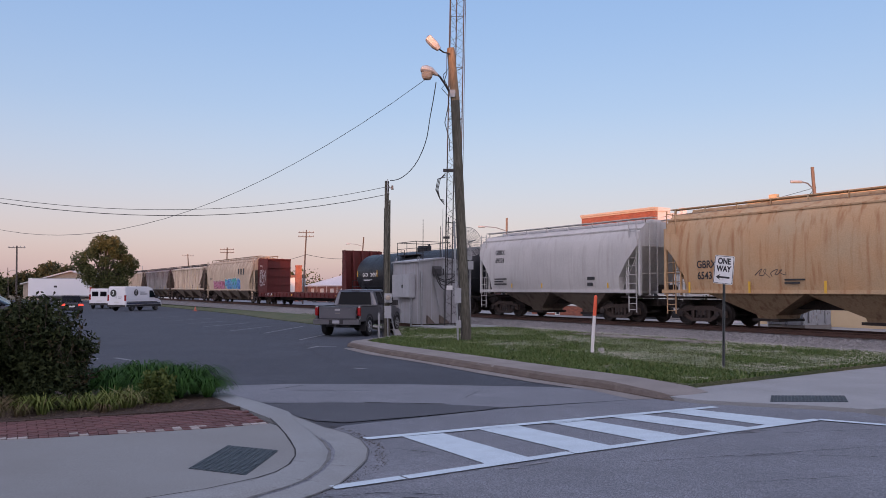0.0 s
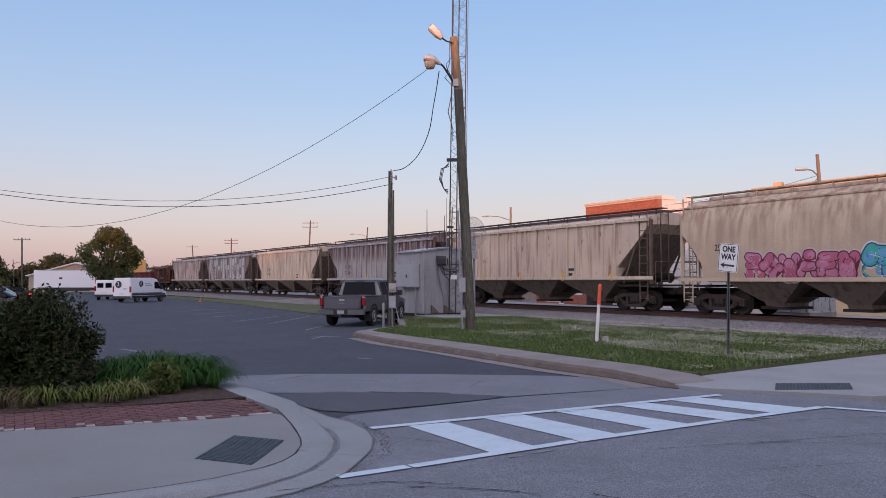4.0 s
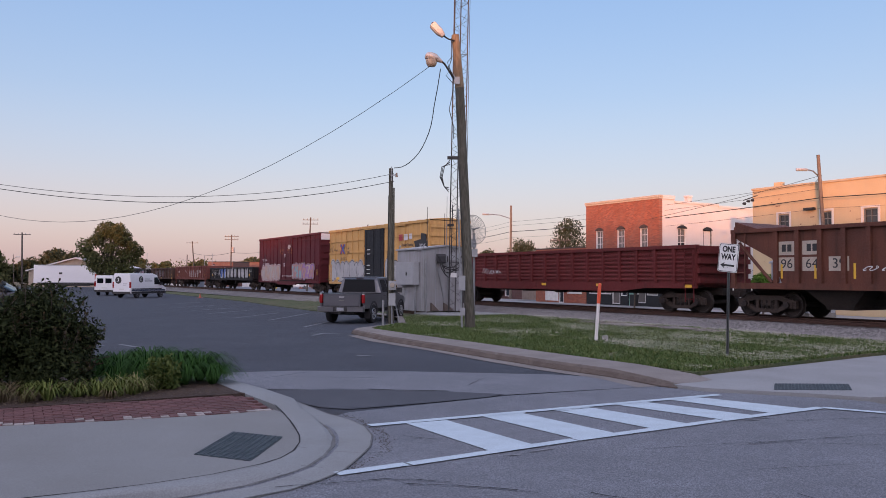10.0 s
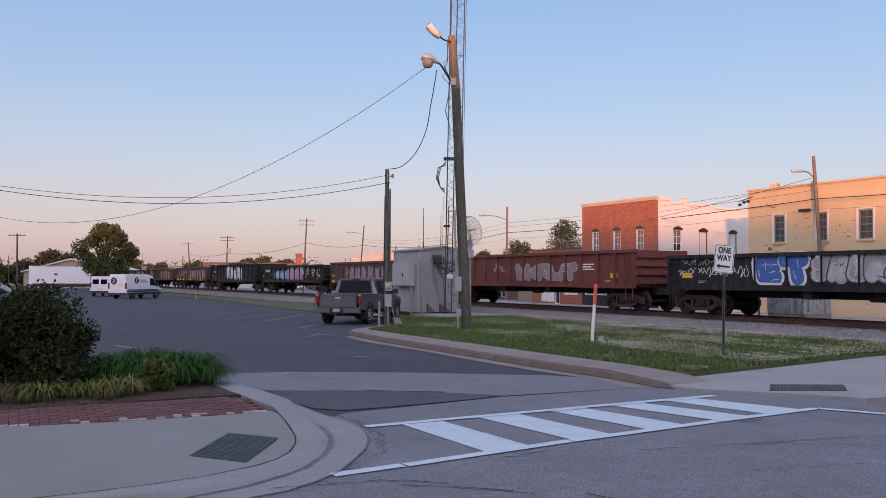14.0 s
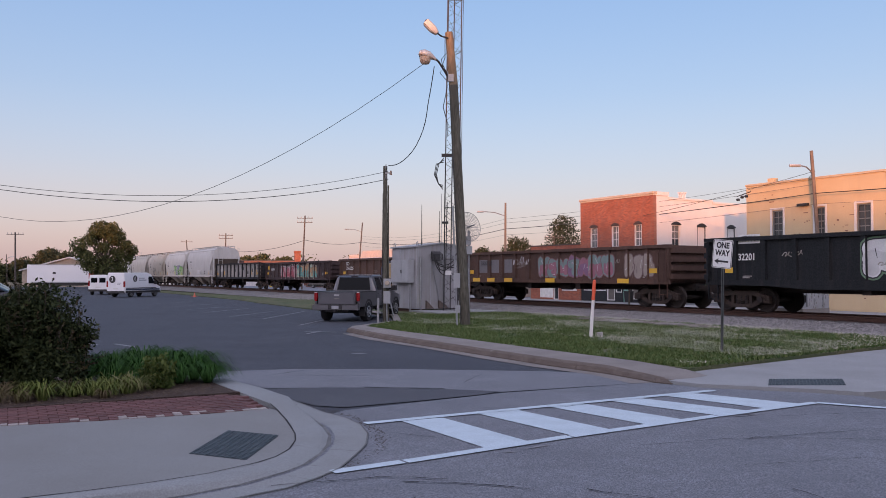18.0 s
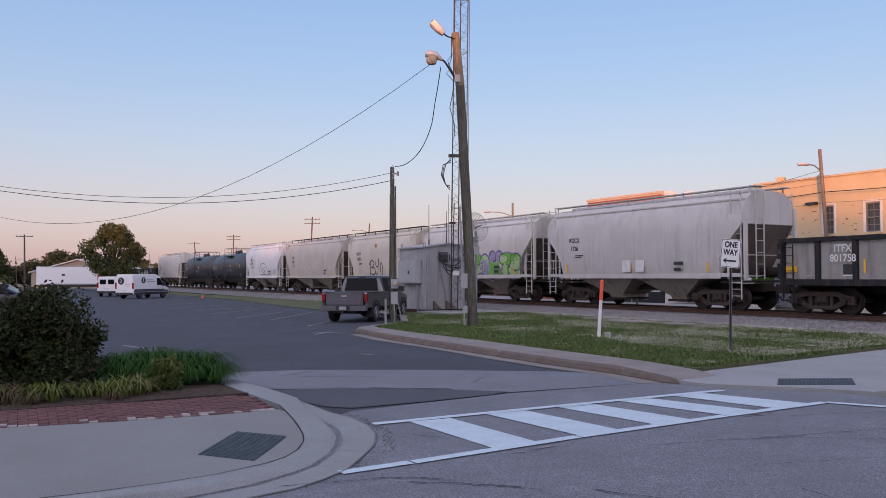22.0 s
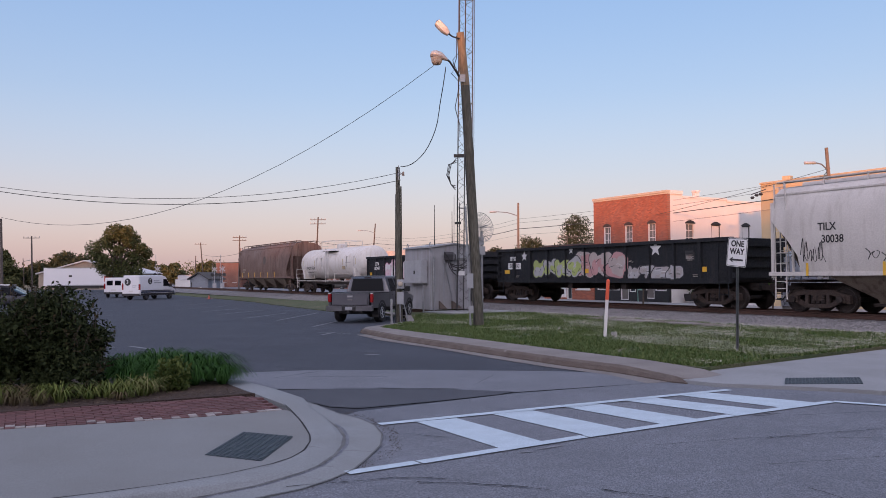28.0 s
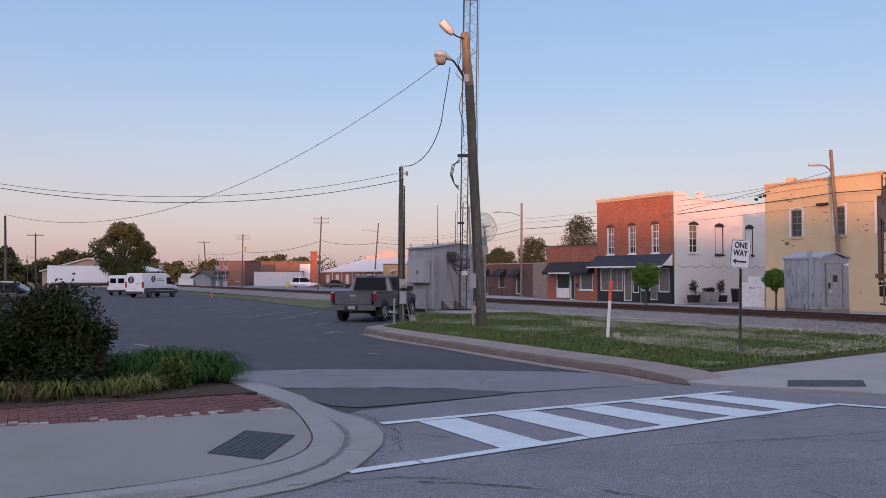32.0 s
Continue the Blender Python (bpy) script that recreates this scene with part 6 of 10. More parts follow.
def wheel(parent, x, y, r, w=.24, rim=ALLOY):
    out = -1 if y < 0 else 1
    wh_ = part("wheel", Shape().lathe([(y - w / 2, r * .6), (y - w / 2, r * .93), (y - w * .3, r), (y + w * .3, r), (y + w / 2, r * .93), (y + w / 2, r * .6)], 22, "y", (x, 0, r)), TYRE, parent, "black tyre", smooth=35)
    yo = y + out * (w / 2 + .008)
    # black disc put in for the shade between the spokes
    part("brake_disc", Shape().lathe([(yo - out * .09, r * .04), (yo - out * .09, r * .56)], 18, "y", (x, 0, r)), TYRE, wh_, "black disc for the shade behind the spokes")
    part("rim", Shape().lathe([(yo - out * .05, r * .47), (yo - out * .01, r * .5), (yo + out * .006, r * .56), (yo - out * .01, r * .61)], 20, "y", (x, 0, r)), rim, wh_, smooth=35)
    part("hub", Shape().lathe([(yo - out * .03, r * .17), (yo - out * .005, r * .14), (yo, r * .02)], 12, "y", (x, 0, r)), rim, wh_, smooth=35)
    for k in range(6):
        a = .3 + k * math.pi / 3
        part("spoke", Shape().rod((x + r * .1 * math.cos(a), yo - out * .02, r + r * .1 * math.sin(a)), (x + r * .5 * math.cos(a), yo - out * .03, r + r * .5 * math.sin(a)), r * .075, r * .06, 6), rim, wh_)


def hull(sections):
    """Cross-sections along x: (x, half width low, half width high, z low, z belt, z top)."""
    rings = []
    for x, wl, wt, zl, zb, zt in sections:
        rings.append([(x, -wl * .96, zl), (x, -wl, zl + .12), (x, -wl, zb), (x, -wt, zt - .03), (x, -wt * .9, zt), (x, wt * .9, zt), (x, wt, zt - .03), (x, wl, zb), (x, wl, zl + .12), (x, wl * .96, zl)])
    return Shape().loft(rings)


def side_panel(x0, x1, x2, x3, zb, zt, yb, yt, s=1):
    """A window on the flank: bottom from x0 to x1, top from x2 to x3."""
    o = .012
    return Shape().add([(x0, s * (yb + o), zb), (x1, s * (yb + o), zb), (x3, s * (yt + o), zt), (x2, s * (yt + o), zt), (x0, s * (yb - .02), zb), (x1, s * (yb - .02), zb), (x3, s * (yt - .02), zt), (x2, s * (yt - .02), zt)],
                       [(0, 1, 2, 3), (7, 6, 5, 4), (0, 4, 5, 1), (1, 5, 6, 2), (2, 6, 7, 3), (3, 7, 4, 0)])


# pickup: x forward from the rear bumper
PICK = plain("pickup_grey", (.125, .127, .142), .3, .6)
pk = thing("pickup_truck", "dark grey crew-cab pickup truck parked facing the grass", "pickup truck", pose(-3.66, 32.5, -.115, 0, 0, 90 - 15))
part("cab", hull([(2.05, .97, .82, .62, 1.2, 1.22), (2.12, .98, .80, .6, 1.22, 1.78), (2.3, .98, .76, .6, 1.22, 1.9), (3.5, .98, .76, .6, 1.22, 1.92), (4.05, .98, .78, .6, 1.2, 1.78), (4.75, .98, .84, .6, 1.18, 1.24)]), PICK, pk, smooth=30)
part("bonnet", hull([(4.7, .98, .86, .6, 1.1, 1.2), (5.3, .97, .85, .6, 1.05, 1.16), (5.68, .94, .8, .62, .98, 1.06), (5.75, .9, .75, .65, .9, 1.0)]), PICK, pk, smooth=30)
bed_s = Shape()
bed_s.box(.12, 2.08, -.98, -.88, .62, 1.2).box(.12, 2.08, .88, .98, .62, 1.2).box(.12, 2.08, -.88, .88, .62, .72)
part("bed", bed_s, PICK, pk)
tg = part("tailgate", Shape().box(.06, .12, -.8, .8, .72, 1.21).prism([(.03, .74), (.065, .74), (.065, 1.1), (.045, 1.1)], "y", -.74, .74), PICK, pk)
part("tailgate_handle", Shape().box(.02, .06, -.11, .11, 1.05, 1.12), plain("bright_handle", (.4, .4, .41), .35, .4), tg)
part("badge", Shape().box(.024, .034, -.11, .11, .93, .965), plain("badge_grey", (.22, .21, .2), .4, .4), tg, "plain bright badge")
part("bed_rail", Shape().box(.1, 2.08, -.99, -.86, 1.2, 1.24), BLACK, pk)
part("bed_rail", Shape().box(.1, 2.08, .86, .99, 1.2, 1.24), BLACK, pk)
part("tonneau", Shape().box(.14, 2.06, -.86, .86, 1.18, 1.215), BLACK, pk, "black bed cover")
for y in (-.91, .91):
    part("tail_lamp", Shape().loft([[(x, y + w * c, z + h * s) for c, s in ((-1, -.6), (-.7, -1), (.7, -1), (1, -.6), (1, .6), (.7, 1), (-.7, 1), (-1, .6))] for x, w, z, h in ((.04, .045, 1.02, .15), (.06, .065, 1.02, .175), (.2, .07, 1.02, .18))]), TAIL_RED, pk)
for y in (-.91, .91):
    part("reverse_lamp", Shape().prism([(.05, 1.19), (.2, 1.19), (.2, 1.215), (.075, 1.215)], "y", y - .05, y + .05), plain("reverse_lamp", (.4, .38, .37), .3), pk, "pale upper section of the lamp")
part("rear_trim", Shape().box(2.07, 2.15, -.8, .8, 1.86, 1.9).rod((2.05, -.79, 1.27), (2.16, -.7, 1.84), .03, None, 6).rod((2.05, .79, 1.27), (2.16, .7, 1.84), .03, None, 6), PICK, pk)
part("plate_recess", Shape().box(-.125, -.1, -.3, .3, .51, .69), BLACK, pk)
part("mud_flap", Shape().box(.62, .66, -1.0, -.74, .22, .5), BLACK, pk)
part("tow_hitch", Shape().box(-.2, .1, -.05, .05, .42, .5), BLACK, pk)
part("rear_bumper", Shape().box(-.12, .1, -.98, .98, .5, .7), plain("bumper_chrome", (.22, .22, .235), .3, .85), pk)
part("number_plate", Shape().box(-.128, -.118, -.15, .15, .54, .67), plain("dull_plate", (.26, .27, .29), .6), pk, "plain pale plate")
part("rear_window", Shape().add([(2.02, -.74, 1.27), (2.02, .74, 1.27), (2.1, .66, 1.8), (2.1, -.66, 1.8), (2.08, -.74, 1.27), (2.08, .74, 1.27), (2.16, .66, 1.8), (2.16, -.66, 1.8)], [(0, 1, 2, 3), (7, 6, 5, 4), (0, 4, 5, 1), (1, 5, 6, 2), (2, 6, 7, 3), (3, 7, 4, 0)]), CAR_GLASS, pk)
for s in (-1, 1):
    part("side_window", side_panel(2.35, 3.1, 2.45, 3.08, 1.26, 1.8, .965, .78, s), CAR_GLASS, pk)
    part("side_window", side_panel(3.2, 4.35, 3.2, 3.85, 1.26, 1.8, .965, .785, s), CAR_GLASS, pk)
    part("wing_mirror", Shape().box(4.15, 4.35, min(s * 1.0, s * 1.22), max(s * 1.0, s * 1.22), 1.22, 1.44), BLACK, pk)
    part("door_handle", Shape().box(2.45, 2.65, min(s * .98, s * 1.01), max(s * .98, s * 1.01), 1.1, 1.14), CHROME, pk)
    part("running_board", Shape().box(2.2, 4.4, min(s * .9, s * 1.04), max(s * .9, s * 1.04), .42, .48), CHROME, pk)
    for x in (1.15, 4.95):
        part("wheel_arch", Shape().loft([[(x + r_ * math.cos(a), s * y_, .42 + r_ * math.sin(a)) for r_, y_ in ((.5, .93), (.5, 1.0), (.42, 1.0), (.42, .93))] for a in (k * math.pi / 10 for k in range(11))]), BLACK, pk, "black wheel arch")
for x in (1.15, 4.95):
    for y in (-.86, .86):
        wheel(pk, x, y, .4, .27)
part("chassis", Shape().box(.1, 5.5, -.5, .5, .4, .64).rod((1.15, -.8, .4), (1.15, .8, .4), .08), BLACK, pk)
part("windscreen", Shape().add([(4.08, -.7, 1.74), (4.08, .7, 1.74), (4.72, .8, 1.26), (4.72, -.8, 1.26), (4.04, -.7, 1.7), (4.04, .7, 1.7), (4.66, .8, 1.22), (4.66, -.8, 1.22)], [(0, 1, 2, 3), (7, 6, 5, 4), (0, 4, 5, 1), (1, 5, 6, 2), (2, 6, 7, 3), (3, 7, 4, 0)]), CAR_GLASS, pk)
part("roof_lamp", Shape().box(2.14, 2.18, -.16, .16, 1.83, 1.87), plain("roof_lamp", (.06, .01, .012), .3), pk)

VAN_RIM = plain("van_rim", (.13, .13, .135), .5, .3)
VAN_WHITE = material("van_white", (.60, .60, .615), .35, col2=(.58, .58, .59), scale=.8, grain=.05)


def van(at, high, label, L=5.6, logo=True):
    ob = thing("van", label, "van", at)
    zt = high
    part("body", hull([(0, .95, .84, .42, 1.25, zt - .05), (.06, 1.0, .88, .4, 1.25, zt), (L - 2.1, 1.0, .88, .4, 1.25, zt + .02), (L - 1.55, 1.0, .86, .4, 1.25, zt - .12), (L - .85, 1.0, .84, .4, 1.2, 1.32), (L - .2, .95, .8, .42, .95, 1.06), (L, .85, .7, .45, .8, .9)]), VAN_WHITE, ob, smooth=30)
    for s in (-1, 1):
        part("side_window", side_panel(L - 2.1, L - 1.1, L - 2.05, L - 1.5, 1.27, zt - .35, 1.0, .9, s), CAR_GLASS, ob)
        part("sill_trim", Shape().box(.1, L - .3, min(s * 1.0, s * 1.02), max(s * 1.0, s * 1.02), .42, .62), BLACK, ob, "black lower trim")
        part("rub_strip", Shape().box(.2, L - .9, min(s * 1.0, s * 1.02), max(s * 1.0, s * 1.02), .82, .9), BLACK, ob)
        part("wing_mirror", Shape().box(L - 1.3, L - 1.1, min(s * 1.02, s * 1.25), max(s * 1.02, s * 1.25), 1.2, 1.5), BLACK, ob)
        part("tail_lamp", Shape().box(-.02, .06, min(s * .84, s * 1.0), max(s * .84, s * 1.0), .95, 1.5), TAIL_RED, ob)
        if not logo:
            part("rear_window", Shape().box(-.02, .0, min(s * .1, s * .72), max(s * .1, s * .72), 1.3, 1.8), CAR_GLASS, ob)
        part("rear_door", Shape().box(-.012, .0, min(s * .02, s * .82), max(s * .02, s * .82), .6, zt - .2), VAN_WHITE, ob)
        if logo:
            part("emblem", Shape().lathe([(s * .97, .3), (s * .99, .3)], 20, "y", (1.5, 0, 1.75)), BLACK, ob, "dark round emblem")
            part("emblem_stroke", Shape().pipe([(1.56, s * 1.0, 1.92), (1.44, s * 1.0, 1.9), (1.42, s * 1.0, 1.62), (1.56, s * 1.0, 1.6)], .035), VAN_WHITE, ob, "white stroke on the emblem")
            part("side_stripe", Shape().box(.12, L - .4, min(s * 1.0, s * 1.016), max(s * 1.0, s * 1.016), .66, .8), plain("stripe_blue", (.03, .04, .07), .5), ob, "dark blue side stripe")
            part("data_stencil", Shape().box(2.1, 3.2, min(s * .955, s * .975), max(s * .955, s * .975), 1.55, 1.65).box(2.1, 2.9, min(s * .955, s * .975), max(s * .955, s * .975), 1.75, 1.82), GREY_BOX, ob)
        for x in (1.0, L - 1.0):
            wheel(ob, x, s * .88, .35, .22, VAN_RIM)
    if logo:
        part("emblem", Shape().lathe([(-.03, .34), (-.013, .34)], 20, "x", (0, .36, 1.68)), BLACK, ob, "dark round emblem")
        part("emblem_stroke", Shape().pipe([(-.036, .46, 1.85), (-.036, .34, 1.86), (-.036, .32, 1.62), (-.036, .45, 1.52)], .035), VAN_WHITE, ob, "white stroke on the emblem")
        part("data_stencil", Shape().box(-.02, -.013, -.6, -.15, 1.3, 1.36).box(-.02, -.013, -.5, -.15, 1.18, 1.23), GREY_BOX, ob)
    part("rear_bumper", Shape().box(-.1, .05, -.95, .95, .38, .6), BLACK, ob)
    part("number_plate", Shape().box(-.03, -.015, -.25, .25, .75, .88), PLATE, ob, "plain pale plate")
    return ob


van(pose(-28.9, 75.2, -.276, 0, 0, 90 - 17), 2.3, "white panel van with dark round emblems")
van(pose(-34.2, 84.3, -.276, 0, 0, 90 + 6), 2.1, "older white van parked beyond the first", 5.2, False)

bx = thing("box_truck", "white box truck with a long plain cargo body", "truck", pose(-60.9, 126, -.3, 0, 0, 0))
part("cargo_body", Shape().box(-.6, 10.2, -1.25, 1.25, .95, 3.75), VAN_WHITE, bx)
part("body_rail", Shape().box(-.02, 10.22, -1.27, -1.25, .95, 1.1).box(-.02, 10.22, -1.27, -1.25, 3.65, 3.76), GREY_BOX, bx)
part("red_panel", Shape().box(8.8, 10.2, -1.262, -1.25, 1.5, 2.4), material("red_panel", (.4, .07, .05), .6), bx, "faded red panel")
part("scuff", Shape().box(3.3, 3.8, -1.262, -1.25, 2.3, 2.6), BLACK, bx, "small dark mark")
part("underframe", Shape().box(.2, 10.2, -.5, .5, .6, .95), BLACK, bx)
part("side_guard", Shape().box(3.2, 8.0, -1.1, -1.0, .5, .95), BLACK, bx)
part("cab", hull([(10.4, 1.1, 1.0, .5, 1.6, 2.6), (11.6, 1.1, .98, .5, 1.5, 2.6), (12.0, 1.1, .95, .5, 1.5, 1.7), (12.5, 1.0, .9, .55, 1.2, 1.45)]), VAN_WHITE, bx, smooth=30)
part("side_window", side_panel(10.9, 11.8, 10.95, 11.5, 1.65, 2.35, 1.09, 1.0, -1), CAR_GLASS, bx)
for x in (1.6, 2.7, 11.6):
    for y in (-1.0, 1.0):
        wheel(bx, x, y, .5, .3, GREY_BOX)


def saloon(kind, at, col, label, L=4.7, H=1.45, suv=False, lit=False, lift=0.0):
    m = material("car_paint", col, .3, metal=.3, grain=.04)
    ob = thing(kind, label, "car", at)
    b = .92 if not suv else 1.02
    part("body", hull([(0, .82, .76, .3, .7, b - .12), (.1, .88, .82, .26, .75, b), (L * .5, .9, .84, .22, .78, b + .02), (L * .72, .9, .82, .22, .74, b - .02), (L - .15, .85, .7, .26, .6, .72), (L, .75, .6, .3, .5, .6)]), m, ob, smooth=30)
    x0, x1, x2, x3 = (.25, .45, L * .52, L * .7) if suv else (.75, 1.35, L * .52, L * .72)
    part("cabin", hull([(x0, .84, .8, b - .1, b, b + .02), (x1, .85, .66, b - .1, b, H - .02), ((x1 + x2) / 2, .86, .66, b - .1, b, H), (x2, .86, .66, b - .1, b, H - .03), (x3, .85, .8, b - .1, b, b + .02)]), CAR_GLASS, ob, smooth=30)
    part("roof", hull([(x1 - .05, .68, .64, H - .06, H - .03, H + .005), ((x1 + x2) / 2, .68, .64, H - .06, H - .02, H + .025), (x2 + .05, .68, .62, H - .08, H - .05, H - .02)]), m, ob, smooth=30)
    for s in (-1, 1):
        part("tail_lamp", Shape().box(-.01, .12, min(s * .5, s * .86), max(s * .5, s * .86), .66, .82), TAIL_ON if lit else TAIL_RED, ob)
        part("pillar", Shape().rod(((x1 + x2) / 2, s * .86, b), ((x1 + x2) / 2, s * .665, H), .04, None, 6), m, ob)
        part("wing_mirror", Shape().box(x3 - .45, x3 - .25, min(s * .88, s * 1.05), max(s * .88, s * 1.05), b, b + .14), m, ob)
        for x in (.85, L - .9):
            wheel(ob, x, s * .78, .32, .2, GREY_BOX)
    part("rear_bumper", Shape().box(-.06, .1, -.84, .84, .3, .55), m, ob)
    part("number_plate", Shape().box(-.07, -.058, -.22, .22, .55, .68), PLATE, ob, "plain pale plate")
    return ob


sedan = saloon("sedan", pose(-29.4, 67, -.28, 0, 0, 118), (.035, .037, .045), "dark blue-grey saloon car driving through the car park", lit=True)
saloon("estate_car", pose(-34.6, 60.3, -.28, 0, 0, 12), (.55, .56, .58), "white estate car parked at the edge of the lot", 4.6, 1.6, True)
saloon("parked_car", pose(-32.5, 56.4, -.26, 0, 0, 8), (.03, .032, .04), "dark car parked at the edge of the lot", 4.5, 1.45)
saloon("pickup_far", pose(-28.5, 150.6, -.35, 0, 0, 8), (.6, .6, .62), "white pickup with a camper top beyond the tracks", 5.4, 1.85, True)
saloon("parked_car", pose(-20.5, 139.5, -.35, 0, 0, 0), (.03, .03, .03), "dark car parked before the workshop", 4.4, 1.4)
saloon("parked_car", pose(-66.0, 110, -.3, 0, 0, 30), (.45, .46, .48), "pale car parked by the house", 4.5, 1.5)

# plain stand-in for an unidentified yellow object beside the white pickup
solid("yellow_upright", Shape().lathe([(0, .22), (1.0, .22), (1.15, .12), (1.2, .03)], 12, "z"), plain("upright_yellow", (.5, .36, .05), .6), "stout yellow upright, stand-in for an unclear object beside the white pickup", "bollard", at=pose(-28.9, 149.2, -.36))

# ---- plants ----
def tree(x, y, z, h, crown_r, seed, label, mat=None, leaves=2600, size=.26, lobes=9, trunk_h=None, crown_h=None, base_frac=.22):
    """Tapered trunk, limbs to each lobe, and a crown of many small leaf blades in uneven lobes."""
    rnd = random.Random(seed)
    ob = thing("tree", label, "tree", pose(x, y, z))
    th = trunk_h or h * .35
    part("trunk", Shape().rod((0, 0, -.2), (.1, 0, th), h * .032, h * .022, 10).rod((.1, 0, th), (0, .1, h * .75), h * .022, h * .006, 8), BARK, ob, smooth=40)
    crown = Shape()
    zb, ch = h * base_frac, h * (1 - base_frac)
    centres = []
    for k in range(lobes):
        a = k * 2.399 + rnd.uniform(-.4, .4)
        lev = (k + .5) / lobes
        rr = crown_r * math.sin(math.pi * (.18 + .74 * lev)) * rnd.uniform(.4, .8)
        c = (rr * math.cos(a), rr * math.sin(a), zb + ch * (.12 + .76 * lev))
        centres.append(c)
        lr = crown_r * rnd.uniform(.36, .55) * min(1.0, 3.15 / math.sqrt(lobes))
        m_ = leaf_mass(leaves // lobes, seed * 31 + k, c, (lr, lr, lr * .8 * ch / crown_r / 1.9 + .1), size, .35)
        crown.add(m_.v, m_.f)
    part("crown", leaf_mesh(crown, "crown", mat or LEAF_TREE), None, ob)
    for c in centres[::2]:
        part("limb", Shape().rod((.05, 0, th * .9), (c[0] * .8, c[1] * .8, c[2]), h * .012, h * .004, 6), BARK, ob)
    return ob


tree(-44.6, 112, -.4, 10.2, 4.75, 4, "large rounded broadleaf tree in full leaf", leaves=19000, size=.155, lobes=44, base_frac=.12)
tree(-60.5, 110, -.4, 6.2, 3.0, 5, "leafy tree at the edge of the lot", leaves=5000, size=.24, base_frac=.1)
for k, (x, y, h_, r_) in enumerate(((-90, 180, 6.0, 4.5), (-85, 182, 8.3, 5), (-80.5, 180, 7.4, 4.5), (-95, 176, 5, 4), (-76, 184, 6, 4))):
    tree(x, y, -.5, h_, r_, 20 + k, "dark tree in the row behind the house", LEAF_PINE, 4500, .34, 12, base_frac=.08)
tree(10.5, 150, -.5, 7.6, 4.2, 31, "broad tree behind the brick bar", LEAF_PINE, 7000, .24, 16, base_frac=.1)
tree(14.7, 131, -.5, 8.9, 4.0, 32, "tall tree behind the shops", LEAF_PINE, 5200, .19, 18, base_frac=.15)
tree(20.8, 122, -.5, 11.7, 3.6, 33, "tall open-crowned tree behind the shops", LEAF_PINE, 4200, .17, 15, base_frac=.35)
for k, (x, y, h_) in enumerate(((-66, 260, 6), (-60, 265, 8.5), (-54, 262, 9.5), (-48, 268, 8.6), (-84, 250, 7), (-95, 260, 8), (-74, 255, 7.5))):
    tree(x, y, -.5, h_, 5.0, 40 + k, "hazy tree in the distance beyond the warehouse", LEAF_FAR, 3200, .42, 9, base_frac=.08)
far = Shape()
rf = random.Random(77)
for k in range(150):
    a = -1.15 + 2.0 * k / 149 + rf.uniform(-.01, .01)
    d_ = rf.uniform(330, 520)
    h_ = rf.uniform(6, 12)
    m_ = leaf_mass(320, 500 + k, (d_ * math.sin(a), d_ * math.cos(a), h_ * .45), (rf.uniform(6, 11), 6, h_ * .55), .6, .2)
    far.add(m_.v, m_.f)
tagged(part("far_trees", leaf_mesh(far, "far_trees", LEAF_FAR), None), "low hazy line of trees on the horizon", "trees", kind="stuff")


def round_tree(x, y, z, r, trunk, seed, label):
    ob = thing("ornamental_tree", label, "tree", pose(x, y, z), "clipped street trees")
    part("trunk", Shape().rod((0, 0, -.1), (.03, 0, trunk), .07, .05, 8), BARK, ob, smooth=40)
    for k in range(4):
        a = k * 1.57 + .4
        part("limb", Shape().rod((.03, 0, trunk * .75), (r * .5 * math.cos(a), r * .5 * math.sin(a), trunk + r * .6), .035, .02, 6), BARK, ob)
    part("crown", leaf_mesh(leaf_mass(9000, seed, (0, 0, trunk + r * .8), (r * .98, r * .98, r * .84), .06, .2), "crown", LEAF_LIME), None, ob)


round_tree(14.4, 57.0, -.3, 1.05, 1.25, 61, "clipped round street tree with bright green leaves")
round_tree(19.05, 46.0, -.3, .66, 1.35, 62, "clipped round street tree beside the silver bungalow")

# planting bed: the big dark shrub, day lilies, and pale tufts
shrub = thing("shrub", "large dark evergreen shrub with loose leafy shoots in the planting bed", "shrub", pose(-6.12, 11.6, .1))
crown, shoots, twigs = Shape(), Shape(), Shape()
rc = random.Random(70)
m_ = leaf_mass(9000, 690, (-.6, 0, .62), (1.5, .5, .6), .034, .1)
crown.add(m_.v, m_.f)
for k in range(120):
    cx = rc.uniform(-2.3, 1.1)
    top_ = 1.58 - .26 * (.75 - cx) if cx < .75 else 1.58 - 1.9 * (cx - .75)
    r_ = rc.uniform(.17, .34)
    cz = r_ * .7 + (top_ - r_ * 1.5) * (k % 6 + rc.random()) / 6
    m_ = leaf_mass(620, 700 + k, (cx, rc.uniform(-.62, .4), cz), (r_ * 1.15, r_, r_), .032, .25)
    crown.add(m_.v, m_.f)
